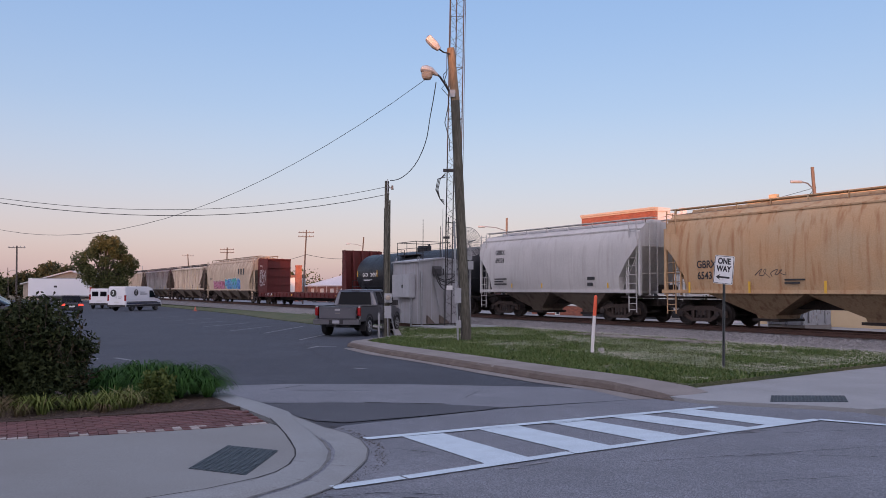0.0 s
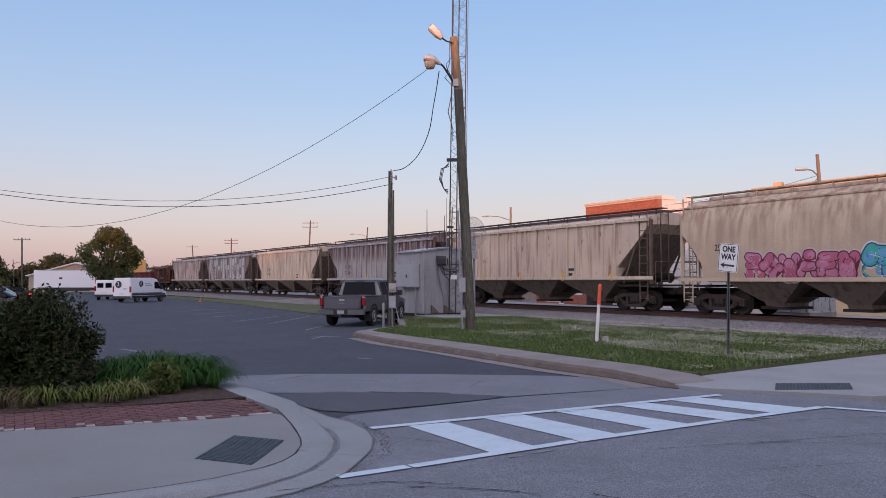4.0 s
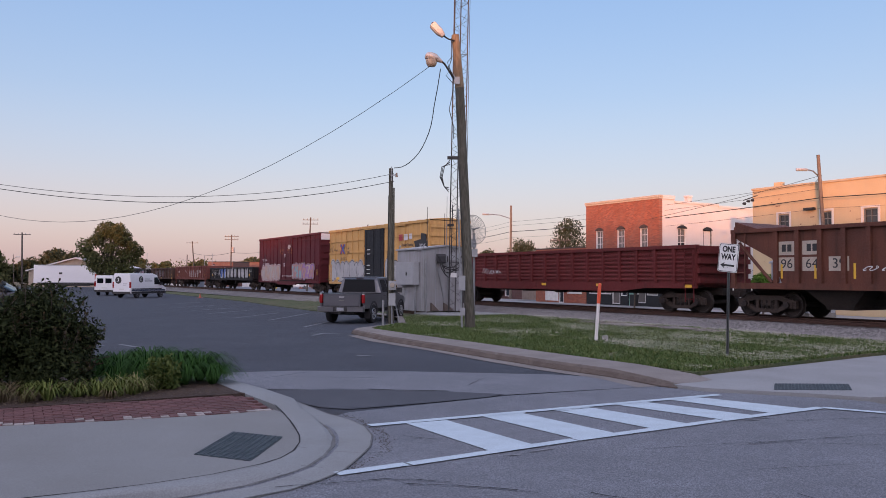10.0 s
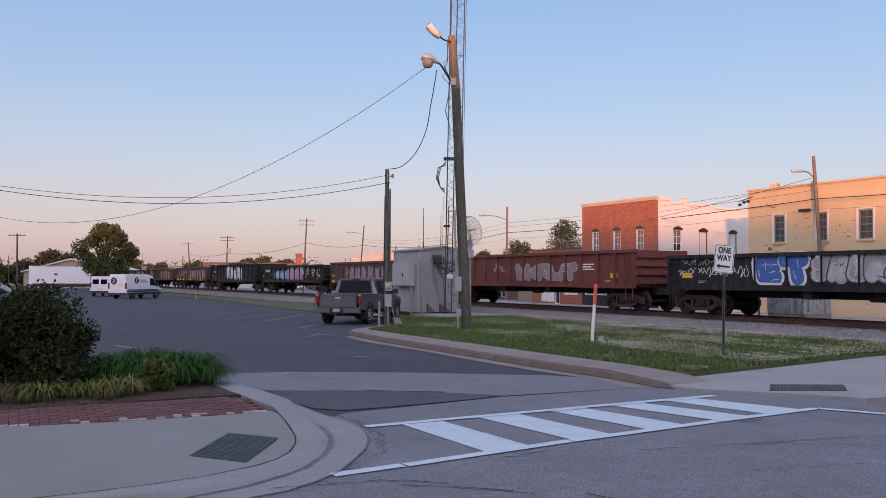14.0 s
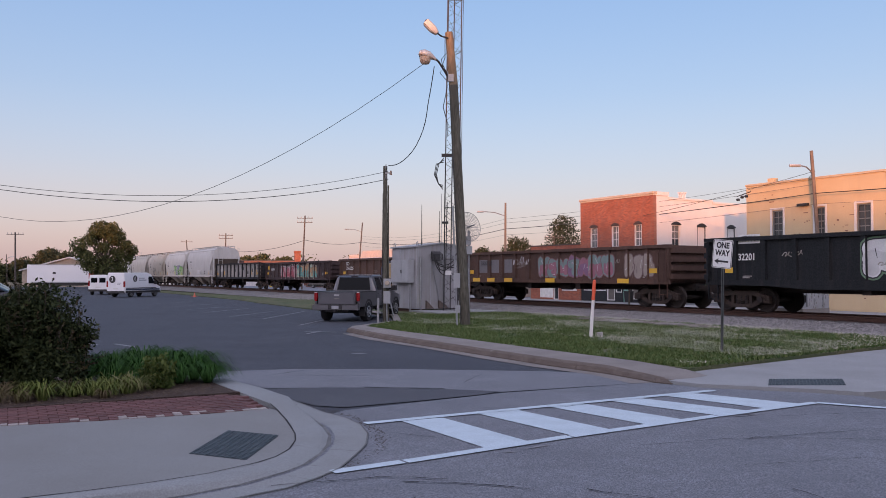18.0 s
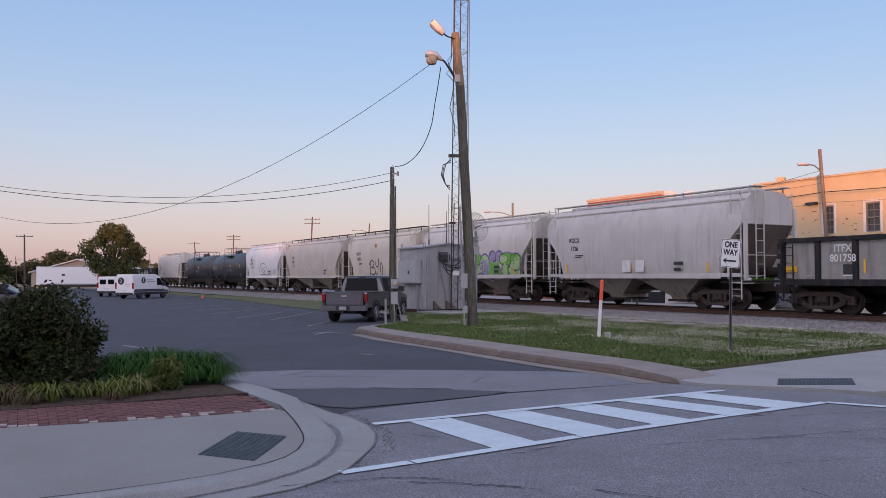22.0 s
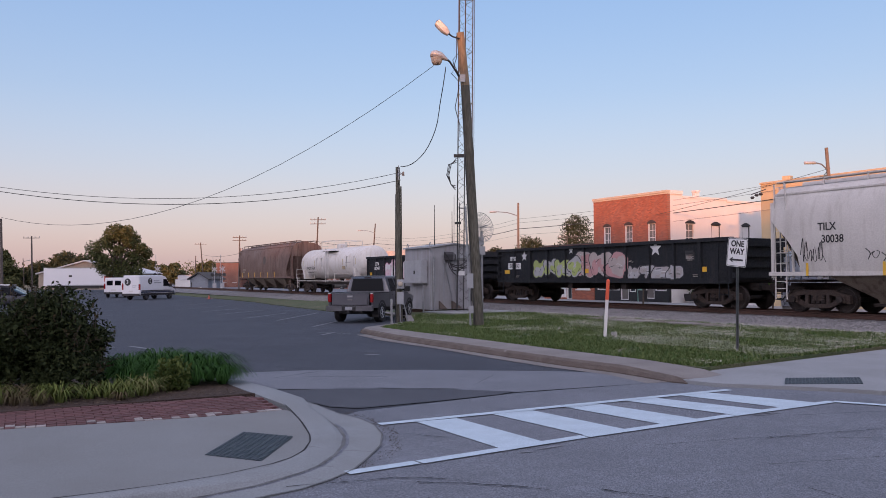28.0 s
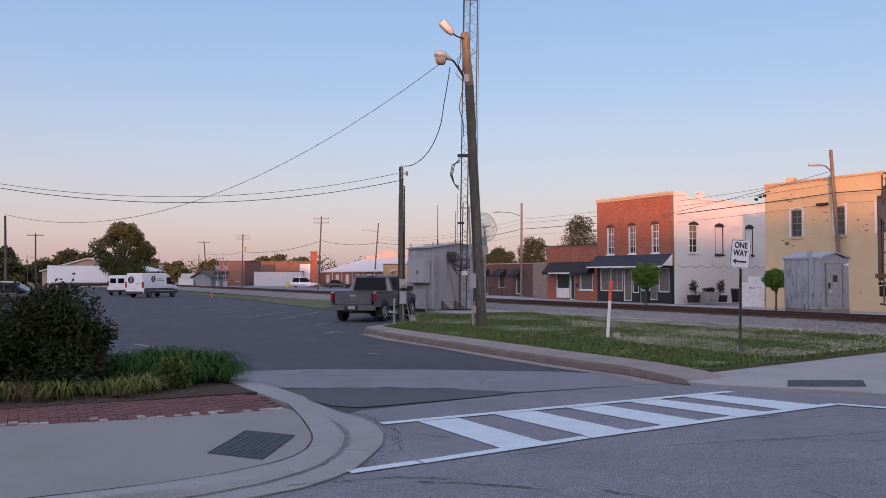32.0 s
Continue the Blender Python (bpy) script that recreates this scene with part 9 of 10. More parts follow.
car, L, wall, xe = tank(2, "dull black tank car with yellow reflectors", BLACK_T)
text(car, "204247", -xe + 3.35, 2.42, .36, -1.52, WHITE_INK, wall=wall)
text(car, "GATX", -xe + 2.05, 2.42, .36, -1.52, WHITE_INK, wall=wall)
bars(car, -xe + 1.7, 2.1, 1.4, .03, -1.44, WHITE_INK)
reflectors(car, (-xe + .75, -xe + 3.9, -xe + 6.4, 1.3, 3.3, xe - .9), 2.3, -1.48, .45, .1)
bars(car, 1.6, 2.55, .8, .05, -1.48, ink(.25, .2, .1), 4)
bars(car, 1.0 - xe / 2, 2.5, .5, .05, -1.48, ink(.22, .05, .04), 3)
bars(car, xe - 2.6, 2.95, .9, .07, -1.42, LIGHT_TRIM, 4)
for x in (xe - 1.4, xe - .5):
    part("placard", Shape().add([(x - .17, -1.4, 1.75), (x, -1.36, 1.58), (x + .17, -1.4, 1.75), (x, -1.43, 1.92)], [(0, 1, 2, 3)]), WHITE_INK, car, "small white diamond placard")
scrawl(car, .3, 1.4, 2.0, 2.6, WHITE_S, 9, wall, 3)
bars(car, 3.7, 2.75, 1.0, .035, -1.46, LIGHT_TRIM, 7)

# bulkhead flat
car, L = start_car("flat_car", "maroon bulkhead flat car, empty, with graffiti on one bulkhead", 3)
MAROON = car_paint("flat_maroon", (.098, .021, .019), (.05, .02, .015), .5)
xb = L / 2 - 1.1
part("deck", Shape().box(-xb, xb, -1.5, 1.5, 1.0, 1.12), material("deck_wood", (.12, .09, .07), .9, grain=.4), car)
for y in (-1, 1):
    part("side_sill", Shape().box(-xb, xb, min(y * 1.48, y * 1.6), max(y * 1.48, y * 1.6), .72, 1.14), MAROON, car)
    for k in range(22):
        x = -xb + .8 + (2 * xb - 1.6) * k / 21
        part("stake_pocket", Shape().box(x - .09, x + .09, min(y * 1.6, y * 1.68), max(y * 1.6, y * 1.68), .8, 1.08), MAROON, car)
part("centre_girder", Shape().box(-xb + 3, xb - 3, -.5, .5, .45, 1.0), UNDER, car)
for sx in (-1, 1):
    bh = part("bulkhead", Shape().box(min(sx * (xb - .12), sx * (xb - .2)), max(sx * (xb - .12), sx * (xb - .2)), -1.5, 1.5, 1.12, 4.35), MAROON, car)
    for y in (-1.45, -.75, 0, .75, 1.45):
        part("bulkhead_post", Shape().prism([(sx * (xb - .12), 1.12), (sx * (xb + .55), 1.12), (sx * (xb + .12), 4.35), (sx * (xb - .12), 4.35)], "y", y - .06, y + .06), MAROON, bh)
    for z in (1.9, 2.7, 3.5, 4.28):
        part("bulkhead_beam", Shape().box(min(sx * (xb - .2), sx * (xb - .3)), max(sx * (xb - .2), sx * (xb - .3)), -1.5, 1.5, z - .06, z + .06), MAROON, bh)
    part("side_web", Shape().prism([(sx * (xb - .2), 1.12), (sx * (xb + .6), 1.12), (sx * (xb + .3), 4.35), (sx * (xb - .2), 4.35)], "y", -1.52, -1.49), MAROON, bh)
    part("side_web", Shape().prism([(sx * (xb - 2.2), 1.12), (sx * (xb + .6), 1.12), (sx * (xb + .5), 4.3), (sx * (xb - 2.2), 4.3)], "y", -1.52, -1.48) if sx < 0 else Shape().box(xb - .3, xb + .4, 1.48, 1.52, 1.12, 4.3), MAROON, bh)
graffiti(car, -xb + .1, -xb + 1.8, 1.75, 3.3, [MAROON], WHITE_S, 23, lambda z: 1.525, 4, .08)
scrawl(car, -xb + .2, -xb + .9, 3.3, 3.8, WHITE_S, 24, lambda z: 1.525, 2)
reflectors(car, (-xb + 4, -xb + 9, xb - 6, xb - 1), .85, -1.605, .12, .3)
text(car, "NOKL 72 220", -xb + 2.9, .93, .26, -1.606, WHITE_INK, 1.1)
running_gear(car, L, 2.6)

TAN = car_paint("hopper_tan", (.52, .405, .29), (.2, .115, .075), .7, stain=.7, high=(2.0, 4.2), start=.42)
car, L, wall, xb, xm, eave = hopper(4, "tan covered hopper car with pink and blue graffiti", TAN, 4.62, bays=4, under=DARKBAY, dark_ends=DARKBAY)
text(car, "254929", -xm + 1.1, 2.55, .34, -1.64, BLACK_INK, wall=wall)
part("emblem_bar", Shape().box(3.8, 4.15, -1.63, -1.6, 2.95, 3.5).box(4.65, 5.0, -1.63, -1.6, 2.95, 3.5).box(5.5, 5.85, -1.63, -1.6, 2.95, 3.5).box(3.7, 4.25, -1.63, -1.6, 2.83, 2.9).box(4.55, 5.1, -1.63, -1.6, 2.83, 2.9).box(5.4, 5.95, -1.63, -1.6, 2.83, 2.9), BLACK_INK, car, "dark emblem blocks")
graffiti(car, -xm + 2.0, -xm + 6.4, 1.32, 2.35, [PINK, ink(.45, .12, .2)], ink(.14, .02, .04), 31, wall, 6, .13, ink(.5, .42, .42))
graffiti(car, -xm + 6.5, -xm + 12.0, 1.3, 2.6, [ink(.05, .36, .3), SKYB, ink(.05, .14, .42)], ink(.03, .06, .2), 32, wall, 5, .19, WHITE_S)

RIB_TAN = car_paint("rib_tan", (.60, .475, .37), (.19, .11, .07), .7, stain=.7, flake=((.2, .11, .075), 3.2, .64, .75, .45))
RIB_GREY = car_paint("rib_grey", (.34, .315, .30), (.11, .052, .05), 1.0, (.27, .225, .21), stain=.9, start=.34, high=(2.5, 3.2), flake=((.14, .085, .08), 1.7, .6, .7, .35))
RIB_PURPLE = car_paint("rib_purple", (.23, .165, .155), (.10, .055, .05), .8, (.15, .10, .095), stain=.9, start=.42, flake=((.48, .455, .44), 1.1, .535, .85, .5))
RIB_PINK = car_paint("rib_pink", (.46, .385, .345), (.15, .08, .065), .85, (.26, .19, .165), stain=.8, start=.42, flake=((.16, .10, .085), 1.5, .6, .65, .4))
POST_TAN = car_paint("post_tan", (.60, .50, .38), (.2, .12, .08), .5, stain=.6)
POST_PINK = car_paint("post_pink", (.50, .425, .385), (.18, .1, .085), .5, stain=.7)
POST_GREY = car_paint("post_grey", (.38, .36, .345), (.13, .085, .08), .6, stain=.7)
ROOF_D = car_paint("roof_dark", (.06, .045, .045), (.1, .06, .05), .4)
for i, pm, pp, dots, label in ((5, RIB_TAN, POST_TAN, "", "rust-streaked tan ribbed covered hopper car"), (6, RIB_GREY, POST_GREY, "IF  RX|21 261", "grey ribbed covered hopper car with purple-brown stains"), (7, RIB_TAN, POST_TAN, "IF  RX|70 944", "dusty tan ribbed covered hopper car"),
                           (8, RIB_PURPLE, POST_GREY, "", "grey ribbed covered hopper car with pale paint patches"), (9, RIB_PINK, POST_PINK, "260172", "pinkish grey ribbed covered hopper car with dark roof")):
    car, L, wall, xb, xm, eave = hopper(i, label, pm, 4.32, True, 4 if i in (6, 9) else 3, dark_ends=DARKBAY, under=DARKBAY, posts=16, roof_mat=ROOF_D, trim=pp)
    if dots:
        text(car, dots, -xm + 1.9, 2.35, .38, -1.5, BLACK_INK, 1.2, wall=wall)
    reflectors(car, [-xm + .3 + 1.7 * k for k in range(8)][1::2], 1.3, -1.58)
    if i == 8:
        for k in range(2, 15):
            x, half_ = -xm + .05 + (2 * xm - .1) * (k + .5) / 15, (2 * xm - .1) / 30 - .05
            z, hp = 2.55 + .22 * ((k * 5) % 4), .5 + .12 * ((k * 3) % 4)
            zs_ = [z - .05 * ((k + j) % 3) for j in range(4)]
            part("paint_patch", Shape().prism([(x - half_ + 2 * half_ * j / 3, zs_[j]) for j in range(4)] + [(x + half_, z + hp), (x - half_, z + hp - .06)], "y", -1.4945, -1.491), ink(.46, .45, .43), car, "pale repainted patch")
            if k > 8:
                part("paint_patch", Shape().box(x - half_ * .8, x + half_ * .8, -1.4945, -1.491, 1.62, 1.95), ink(.46, .45, .43), car, "pale repainted patch")
    if i == 8:
        for q, word in enumerate(("IF", "RX")):
            part("paint_patch", Shape().box(-xm + 1.0 + q * .9, -xm + 1.7 + q * .9, -1.499, -1.4955, 1.7, 2.65), ink(.40, .36, .31), car, "pale number patch")
        text(car, "IF   RX|70  962", -xm + 1.85, 2.45, .36, -1.503, BLACK_INK, 1.1)
    if i == 9:
        part("emblem_bar", Shape().box(2.55, 2.85, -1.498, -1.492, 2.75, 3.45).box(3.45, 3.75, -1.498, -1.492, 2.75, 3.45).box(4.35, 4.65, -1.498, -1.492, 2.75, 3.45), BLACK_INK, car, "dark emblem blocks")
        part("placard", Shape().add([(-xm + 3.7, -1.5, 1.75), (-xm + 3.9, -1.5, 1.55), (-xm + 4.1, -1.5, 1.75), (-xm + 3.9, -1.5, 1.95)], [(0, 1, 2, 3)]), BLACK_INK, car, "small dark diamond placard")
    bars(car, xm - 3.4, 1.9, .5, .12, -1.497, BLACK_INK)

# open hopper
car, L = start_car("hopper_car", "short rusty brown open hopper car", 10)
RUSTY = car_paint("rusty_brown", (.125, .046, .03), (.06, .028, .02), .7, (.075, .034, .026), stain=.8)
xb = L / 2 - .75
part("body", Shape().loft([[(-xe_, -1.45, z), (xe_, -1.45, z), (xe_, 1.45, z), (-xe_, 1.45, z)] for z, xe_ in ((1.2, xb - 2.1), (2.1, xb - 1.7), (2.9, xb - .1), (3.17, xb - .1))]), RUSTY, car)
for y in (-1, 1):
    part("top_chord", Shape().box(-xb, xb, min(y * 1.4, y * 1.58), max(y * 1.4, y * 1.58), 3.07, 3.2), RUSTY, car)
    part("side_sill", Shape().box(-L / 2 + .7, L / 2 - .7, min(y * 1.42, y * 1.55), max(y * 1.42, y * 1.55), 1.02, 1.24), RUSTY, car)
    for k in range(9):
        x = -xb + 1.9 + (2 * xb - 3.8) * k / 8
        part("side_post", Shape().box(x - .08, x + .08, min(y * 1.455, y * 1.57), max(y * 1.455, y * 1.57), 1.24, 3.07), RUSTY, car)
    for sx in (-1, 1):
        part("corner_post", Shape().box(sx * (xb - .07) - .07, sx * (xb - .07) + .07, y * 1.48 - .07, y * 1.48 + .07, 1.2, 3.1), RUSTY, car)
        part("end_brace", Shape().rod((sx * (xb - 1.7), y * 1.46, 1.25), (sx * (xb - .3), y * 1.46, 2.7), .06, None, 6), RUSTY, car)
        part("ladder", ladder_mesh(2.2, .42, 6, RUSTY), None, car, at=pose(sx * (xb - .4), y * 1.56, 1.1))
for sx in (-1, 1):
    part("end_platform", Shape().box(min(sx * (xb - 2.1), sx * xb), max(sx * (xb - 2.1), sx * xb), -1.35, 1.35, 1.04, 1.12), UNDER, car)
    part("end_cap", Shape().prism([(sx * (xb - .1), 3.17), (sx * (xb - 1.2), 3.17), (sx * (xb - .1), 3.5)], "y", -1.45, 1.45), RUSTY, car)
for k in (-1.35, 1.35):
    part("hopper_bay", Shape().loft([[(k - a, -w, z), (k + a, -w, z), (k + a, w, z), (k - a, w, z)] for z, a, w in ((1.22, 1.3, 1.4), (.45, .5, 1.0), (.35, .5, .95))]), UNDER, car)
for x, z, word in ((-xb + 2.3, 2.46, "CS"), (-xb + 3.27, 2.46, "XT"), (-xb + 2.3, 1.9, "96"), (-xb + 3.27, 1.9, "64"), (-xb + 4.25, 1.9, "39")):
    part("number_plate", Shape().box(x - .36, x + .36, -1.462, -1.457, z - .24, z + .24), ink(.42, .36, .3), car, "pale block with black figures")
    if word.isdigit():
        lettering(car, word, .46, pose(x, -1.466, z, 90, 0, 0), BLACK_INK, wide=1.05)
    else:
        part("emblem_bar", Shape().box(x - .19, x - .03, -1.466, -1.461, z - .12, z + .13).box(x + .03, x + .19, -1.466, -1.461, z - .12, z + .13), BLACK_INK, car, "plain dark mark")
for x in (-xb + 2.1, -xb + 3.4, -xb + 4.8):
    part("reflector", Shape().box(x - .04, x + .04, -1.466, -1.46, 1.4, 1.9), YELLOW_INK, car, "yellow reflective strip")
for x, z in ((1.05, 2.5), (1.75, 2.5)):
    part("paint_patch", Shape().box(x, x + .5, -1.462, -1.457, z - .3, z + .55), ink(.32, .2, .17), car, "faded pink paint patch")
part("side_box", Shape().box(2.6, 3.1, -1.75, -1.46, 2.15, 3.1), UNDER, car, "dark box on the side")
scrawl(car, -.2, 1.7, 1.5, 1.9, WHITE_S, 41, lambda z: 1.58, 3)
running_gear(car, L, 1.9)


CRM = car_paint("gondola_maroon", (.12, .022, .021), (.06, .02, .018), .45)
car, L, wall, xb = gondola(11, "long maroon gondola car with ribbed sides", CRM, 3.05, 19, fish=.18, corrugated=True)
text(car, "609195", -xb + 1.6, 1.85, .42, -1.6, WHITE_INK)
text(car, "CR", -xb + 1.75, 2.5, .46, -1.6, WHITE_INK)
scrawl(car, -xb + 4.2, -xb + 6, 1.6, 2.1, WHITE_S, 5, lambda z: 1.59, 3)
reflectors(car, (-xb + 3, 0, 4, xb - .4), 1.02, -1.57, .12, .35)

YEL = car_paint("boxcar_yellow", (.56, .33, .12), (.3, .14, .06), .4, (.47, .27, .10), stain=.5)
car, L, wall, xb = boxcar(12, "yellow boxcar with a black plug door and grey graffiti", YEL, car_paint("door_black", (.02, .022, .026), (.06, .06, .06), .3), 5.0, (-1.35, 1.65))
w = lambda z: 1.535
text(car, "502072", -xb + 2.3, 2.28, .36, -1.5, BLACK_INK)
for x, z, a in ((-xb + 2.6, 3.5, 45), (-xb + 2.6, 3.5, -45)):
    for dx, im in ((-.09, RED), (.09, BLUE)):
        s = Shape()
        c_, s_ = math.cos(radians(a)), math.sin(radians(a))
        stroke(s, [(x + dx - .45 * c_, z - .45 * s_), (x + dx + .45 * c_, z + .45 * s_)], .07, .02 + .003 * (im is BLUE) + .002 * (a > 0), lambda z: 1.52)
        part("emblem_bar", s, im, car, "red and blue crossed emblem")
graffiti(car, -xb + .5, -1.45, 1.1, 2.65, [SILVER, ink(.34, .34, .35), SILVER], DARK_S, 51, w, 5, .3, SILVER)
text(car, "next", -xb + 1.5, 3.45, .24, -1.535, BLACK_INK)
text(car, "any|road", -xb + 3.7, 3.55, .24, -1.535, BLACK_INK)
text(car, "FB OX", -xb + 2.6, 2.75, .3, -1.5, BLACK_INK, 1.2)
part("reflector", Shape().box(-xb + 1.6, -xb + 2.1, -1.545, -1.538, 1.18, 1.36), YELLOW_INK, car, "yellow reflective strip")
graffiti(car, 1.9, xb - 1.7, 1.15, 2.7, [SILVER, ink(.3, .3, .31)], BLACK_INK, 52, w, 4, .3)
graffiti(car, xb - 1.6, xb - .1, 1.3, 2.3, [ink(.45, .3, .4), CREAM], ink(.4, .3, .3), 53, w, 2, .2)
part("emblem_bar", Shape().box(xb - 4.0, xb - 3.5, -1.53, -1.52, 3.8, 4.2), RED, car, "faded red emblem block")
part("emblem_bar", Shape().box(xb - 3.3, xb - 2.8, -1.53, -1.52, 3.8, 4.2).box(xb - 2.6, xb - 2.2, -1.53, -1.52, 3.85, 4.2), WHITE_S, car, "faded white emblem block")
text(car, "Railcar Pooling|Experts", xb - 2.8, 3.5, .3, -1.535, BLACK_INK)
part("graffiti", Shape().add([(xb - 1.9, -1.545, 3.7), (xb - 1.3, -1.545, 2.4), (xb - .2, -1.545, 2.9), (xb - .35, -1.545, 4.1), (xb - 1.0, -1.545, 4.2), (xb - 1.0, -1.545, 3.8)], [(0, 1, 2, 3, 4, 5)]), BLACK_INK, car, "black graffiti block")
scrawl(car, xb - 1.2, xb - .3, 2.8, 3.8, WHITE_S, 55, lambda z: 1.545, 2)
scrawl(car, -xb + .1, -xb + 1.4, 3.1, 3.9, BLACK_INK, 56, w, 3)
bars(car, xb - 3.0, 1.75, .4, .14, -1.5, WHITE_INK)
reflectors(car, (-xb + 1.6, xb - 2.0), 1.25, -1.535, .16, .5)
for z in (1.6, 1.9, 2.2, 3.0, 3.3):
    part("door_label", Shape().box(-.9, -.35, -1.592, -1.588, z, z + .05), WHITE_INK, car, "white stencilled lines")

MRN = car_paint("boxcar_maroon", (.098, .018, .023), (.06, .02, .02), .35)
car, L, wall, xb = boxcar(13, "maroon boxcar with a pale roof end and pink graffiti", MRN, MRN, 5.0, (-1.5, 1.5), end_mat=MRN, bands=(4.5,), roof_mat=car_paint("roof_silver", (.45, .44, .43), (.2, .15, .1), .4))
text(car, "SC   FX|11   54", -xb + 1.7, 2.95, .36, -1.5, WHITE_INK, 1.2)
reflectors(car, (-xb + .35, -1.9, 1.8, xb - .5), 1.5, -1.515, .5, .12)
graffiti(car, -xb + .9, -xb + 6.4, 1.0, 2.6, [ink(.42, .34, .3), ink(.36, .33, .31), ink(.42, .3, .24)], ink(.3, .03, .03), 61, w, 5, .27, WHITE_S)
graffiti(car, 1.3, xb - 1.1, 1.2, 2.5, [ink(.45, .34, .3), ink(.3, .17, .33), ink(.4, .22, .18), ink(.2, .34, .36)], PURPLE, 62, w, 6, .19, ink(.42, .36, .33))
scrawl(car, -1.6, -.6, 3.2, 4.3, ORANGE, 63, w, 2)
scrawl(car, .3, 1.5, 3.2, 4.1, ORANGE, 64, w, 2)
bars(car, .6, 4.2, .7, .035, -1.6, WHITE_INK, 6)
bars(car, -.5, 2.6, .3, .045, -1.6, WHITE_INK, 4)
scrawl(car, -.9, 2.0, 1.35, 1.55, WHITE_S, 65, lambda z: 1.6, 6)

part("end_fascia", Shape().box(xb + .081, xb + .1, -1.42, 1.42, 4.42, 4.92), WHITE_S, car, "white painted top of the end")
bars(car, -.3, 3.4, .3, .04, -1.6, WHITE_INK, 4)

# gondolas of the middle
BLK = car_paint("gondola_black", (.017, .017, .019), (.06, .042, .034), .5, flake=((.055, .035, .028), 2.5, .64, .6, .6))
BRN = car_paint("gondola_brown", (.075, .045, .035), (.045, .03, .025), .5, (.11, .06, .045), stain=.8)
RDB = car_paint("gondola_redbrown", (.15, .05, .04), (.06, .03, .025), .5, stain=.7)
car, L, wall, xb = gondola(14, "black gondola car covered in silver and blue graffiti", BLK, 2.68, 13)
graffiti(car, -xb + 4.2, -xb + 6.3, 1.15, 2.68, [BLUE], WHITE_S, 71, wall, 2, .2, WHITE_S)
graffiti(car, -xb + 6.4, -xb + 10.4, 1.25, 2.66, [SILVER, ink(.28, .28, .29)], DARK_S, 72, wall, 6, .2)
graffiti(car, 2.9, xb - 1.2, 1.25, 2.65, [SILVER], DARK_S, 73, wall, 4, .23)
scrawl(car, -xb + .5, -xb + 3.9, 1.5, 2.2, WHITE_S, 74, wall, 7)
scrawl(car, -xb + .7, -xb + 3.2, 2.0, 2.6, LIGHT_TRIM, 77, wall, 5)
scrawl(car, .9, 2.8, 1.4, 2.6, ink(.45, .45, .2), 75, wall, 4)
scrawl(car, xb - 1.2, xb - .2, 1.8, 2.7, WHITE_S, 76, wall, 2)
car, L, wall, xb = gondola(15, "red-brown gondola car with grey graffiti", RDB, 3.0, 15)
graffiti(car, -.6, 4.2, 1.35, 2.4, [ink(.25, .2, .19)], ink(.32, .3, .3), 81, wall, 5, .13)
text(car, "732352", -xb + 2.3, 2.15, .3, -1.5, WHITE_INK)
scrawl(car, -2.6, -1.6, 1.5, 2.7, WHITE_S, 82, wall, 2)
bars(car, 4.6, 2.3, .8, .06, -1.495, WHITE_INK, 3)
car, L, wall, xb = gondola(16, "dark brown gondola car with yellow corner stripes", BRN, 2.9, 15)
reflectors(car, (-xb + .6, -xb + 2.6, 0, xb - .6), 1.05, -1.57, .2, .45)
graffiti(car, -4.6, 2.2, 1.3, 2.5, [ink(.3, .16, .2), ink(.2, .2, .22)], DARK_S, 85, wall, 7, .15)
car, L, wall, xb = gondola(17, "black gondola car with pink and pale blue graffiti", BLK, 2.8, 13)
text(car, "482343", -xb + 1.9, 2.2, .32, -1.5, WHITE_INK, 1.2)
graffiti(car, -3.6, -.5, 1.25, 2.3, [SKYB, SILVER], DARK_S, 91, wall, 4, .2)
graffiti(car, -.5, 3.2, 1.2, 2.5, [ink(.4, .36, .4), PINK], DARK_S, 92, wall, 5, .19, SKYB)
scrawl(car, 3.4, xb - .5, 1.4, 2.6, WHITE_S, 93, wall, 6)
car, L, wall, xb = gondola(18, "black gondola car with bold white graffiti", car_paint("gondola_jet", (.013, .015, .017), (.04, .036, .034), .3), 3.1, 14, fish=.12)
text(car, "32201", -xb + 1.9, 2.2, .34, -1.5, WHITE_INK)
part("mark_plate", Shape().box(-xb + 1.45, -xb + 2.4, -1.49, -1.486, 2.52, 2.85), WHITE_INK, car, "white mark plate")
lettering(car, "ITFX", .3, pose(-xb + 1.92, -1.495, 2.69, 90, 0, 0), BLACK_INK)
graffiti(car, -1.9, 3.5, 1.15, 2.85, [WHITE_S, ink(.5, .5, .5)], DARK_S, 104, wall, 3, .36, ink(.12, .2, .12))
car, L, wall, xb = gondola(19, "rusty brown gondola car with faded pink graffiti and yellow sill marks", BRN, 2.95, 14)
graffiti(car, -1.0, 4.4, 1.25, 2.55, [ink(.3, .13, .17), ink(.22, .12, .2), ink(.18, .25, .24)], ink(.2, .1, .1), 111, wall, 7, .19)
graffiti(car, 5.0, xb - .9, 1.3, 2.6, [ink(.3, .25, .22)], ink(.15, .1, .1), 112, wall, 3, .2)
scrawl(car, -xb + 4.6, -1.6, 2.0, 2.6, WHITE_S, 113, wall, 3)
for x, wd in ((-xb + 1.3, .85), (-xb + 2.55, .7), (-xb + 3.75, .7)):
    part("paint_patch", Shape().box(x, x + wd, -1.489, -1.486, 1.5, 2.2), ink(.17, .16, .165), car, "flat grey paint patch")
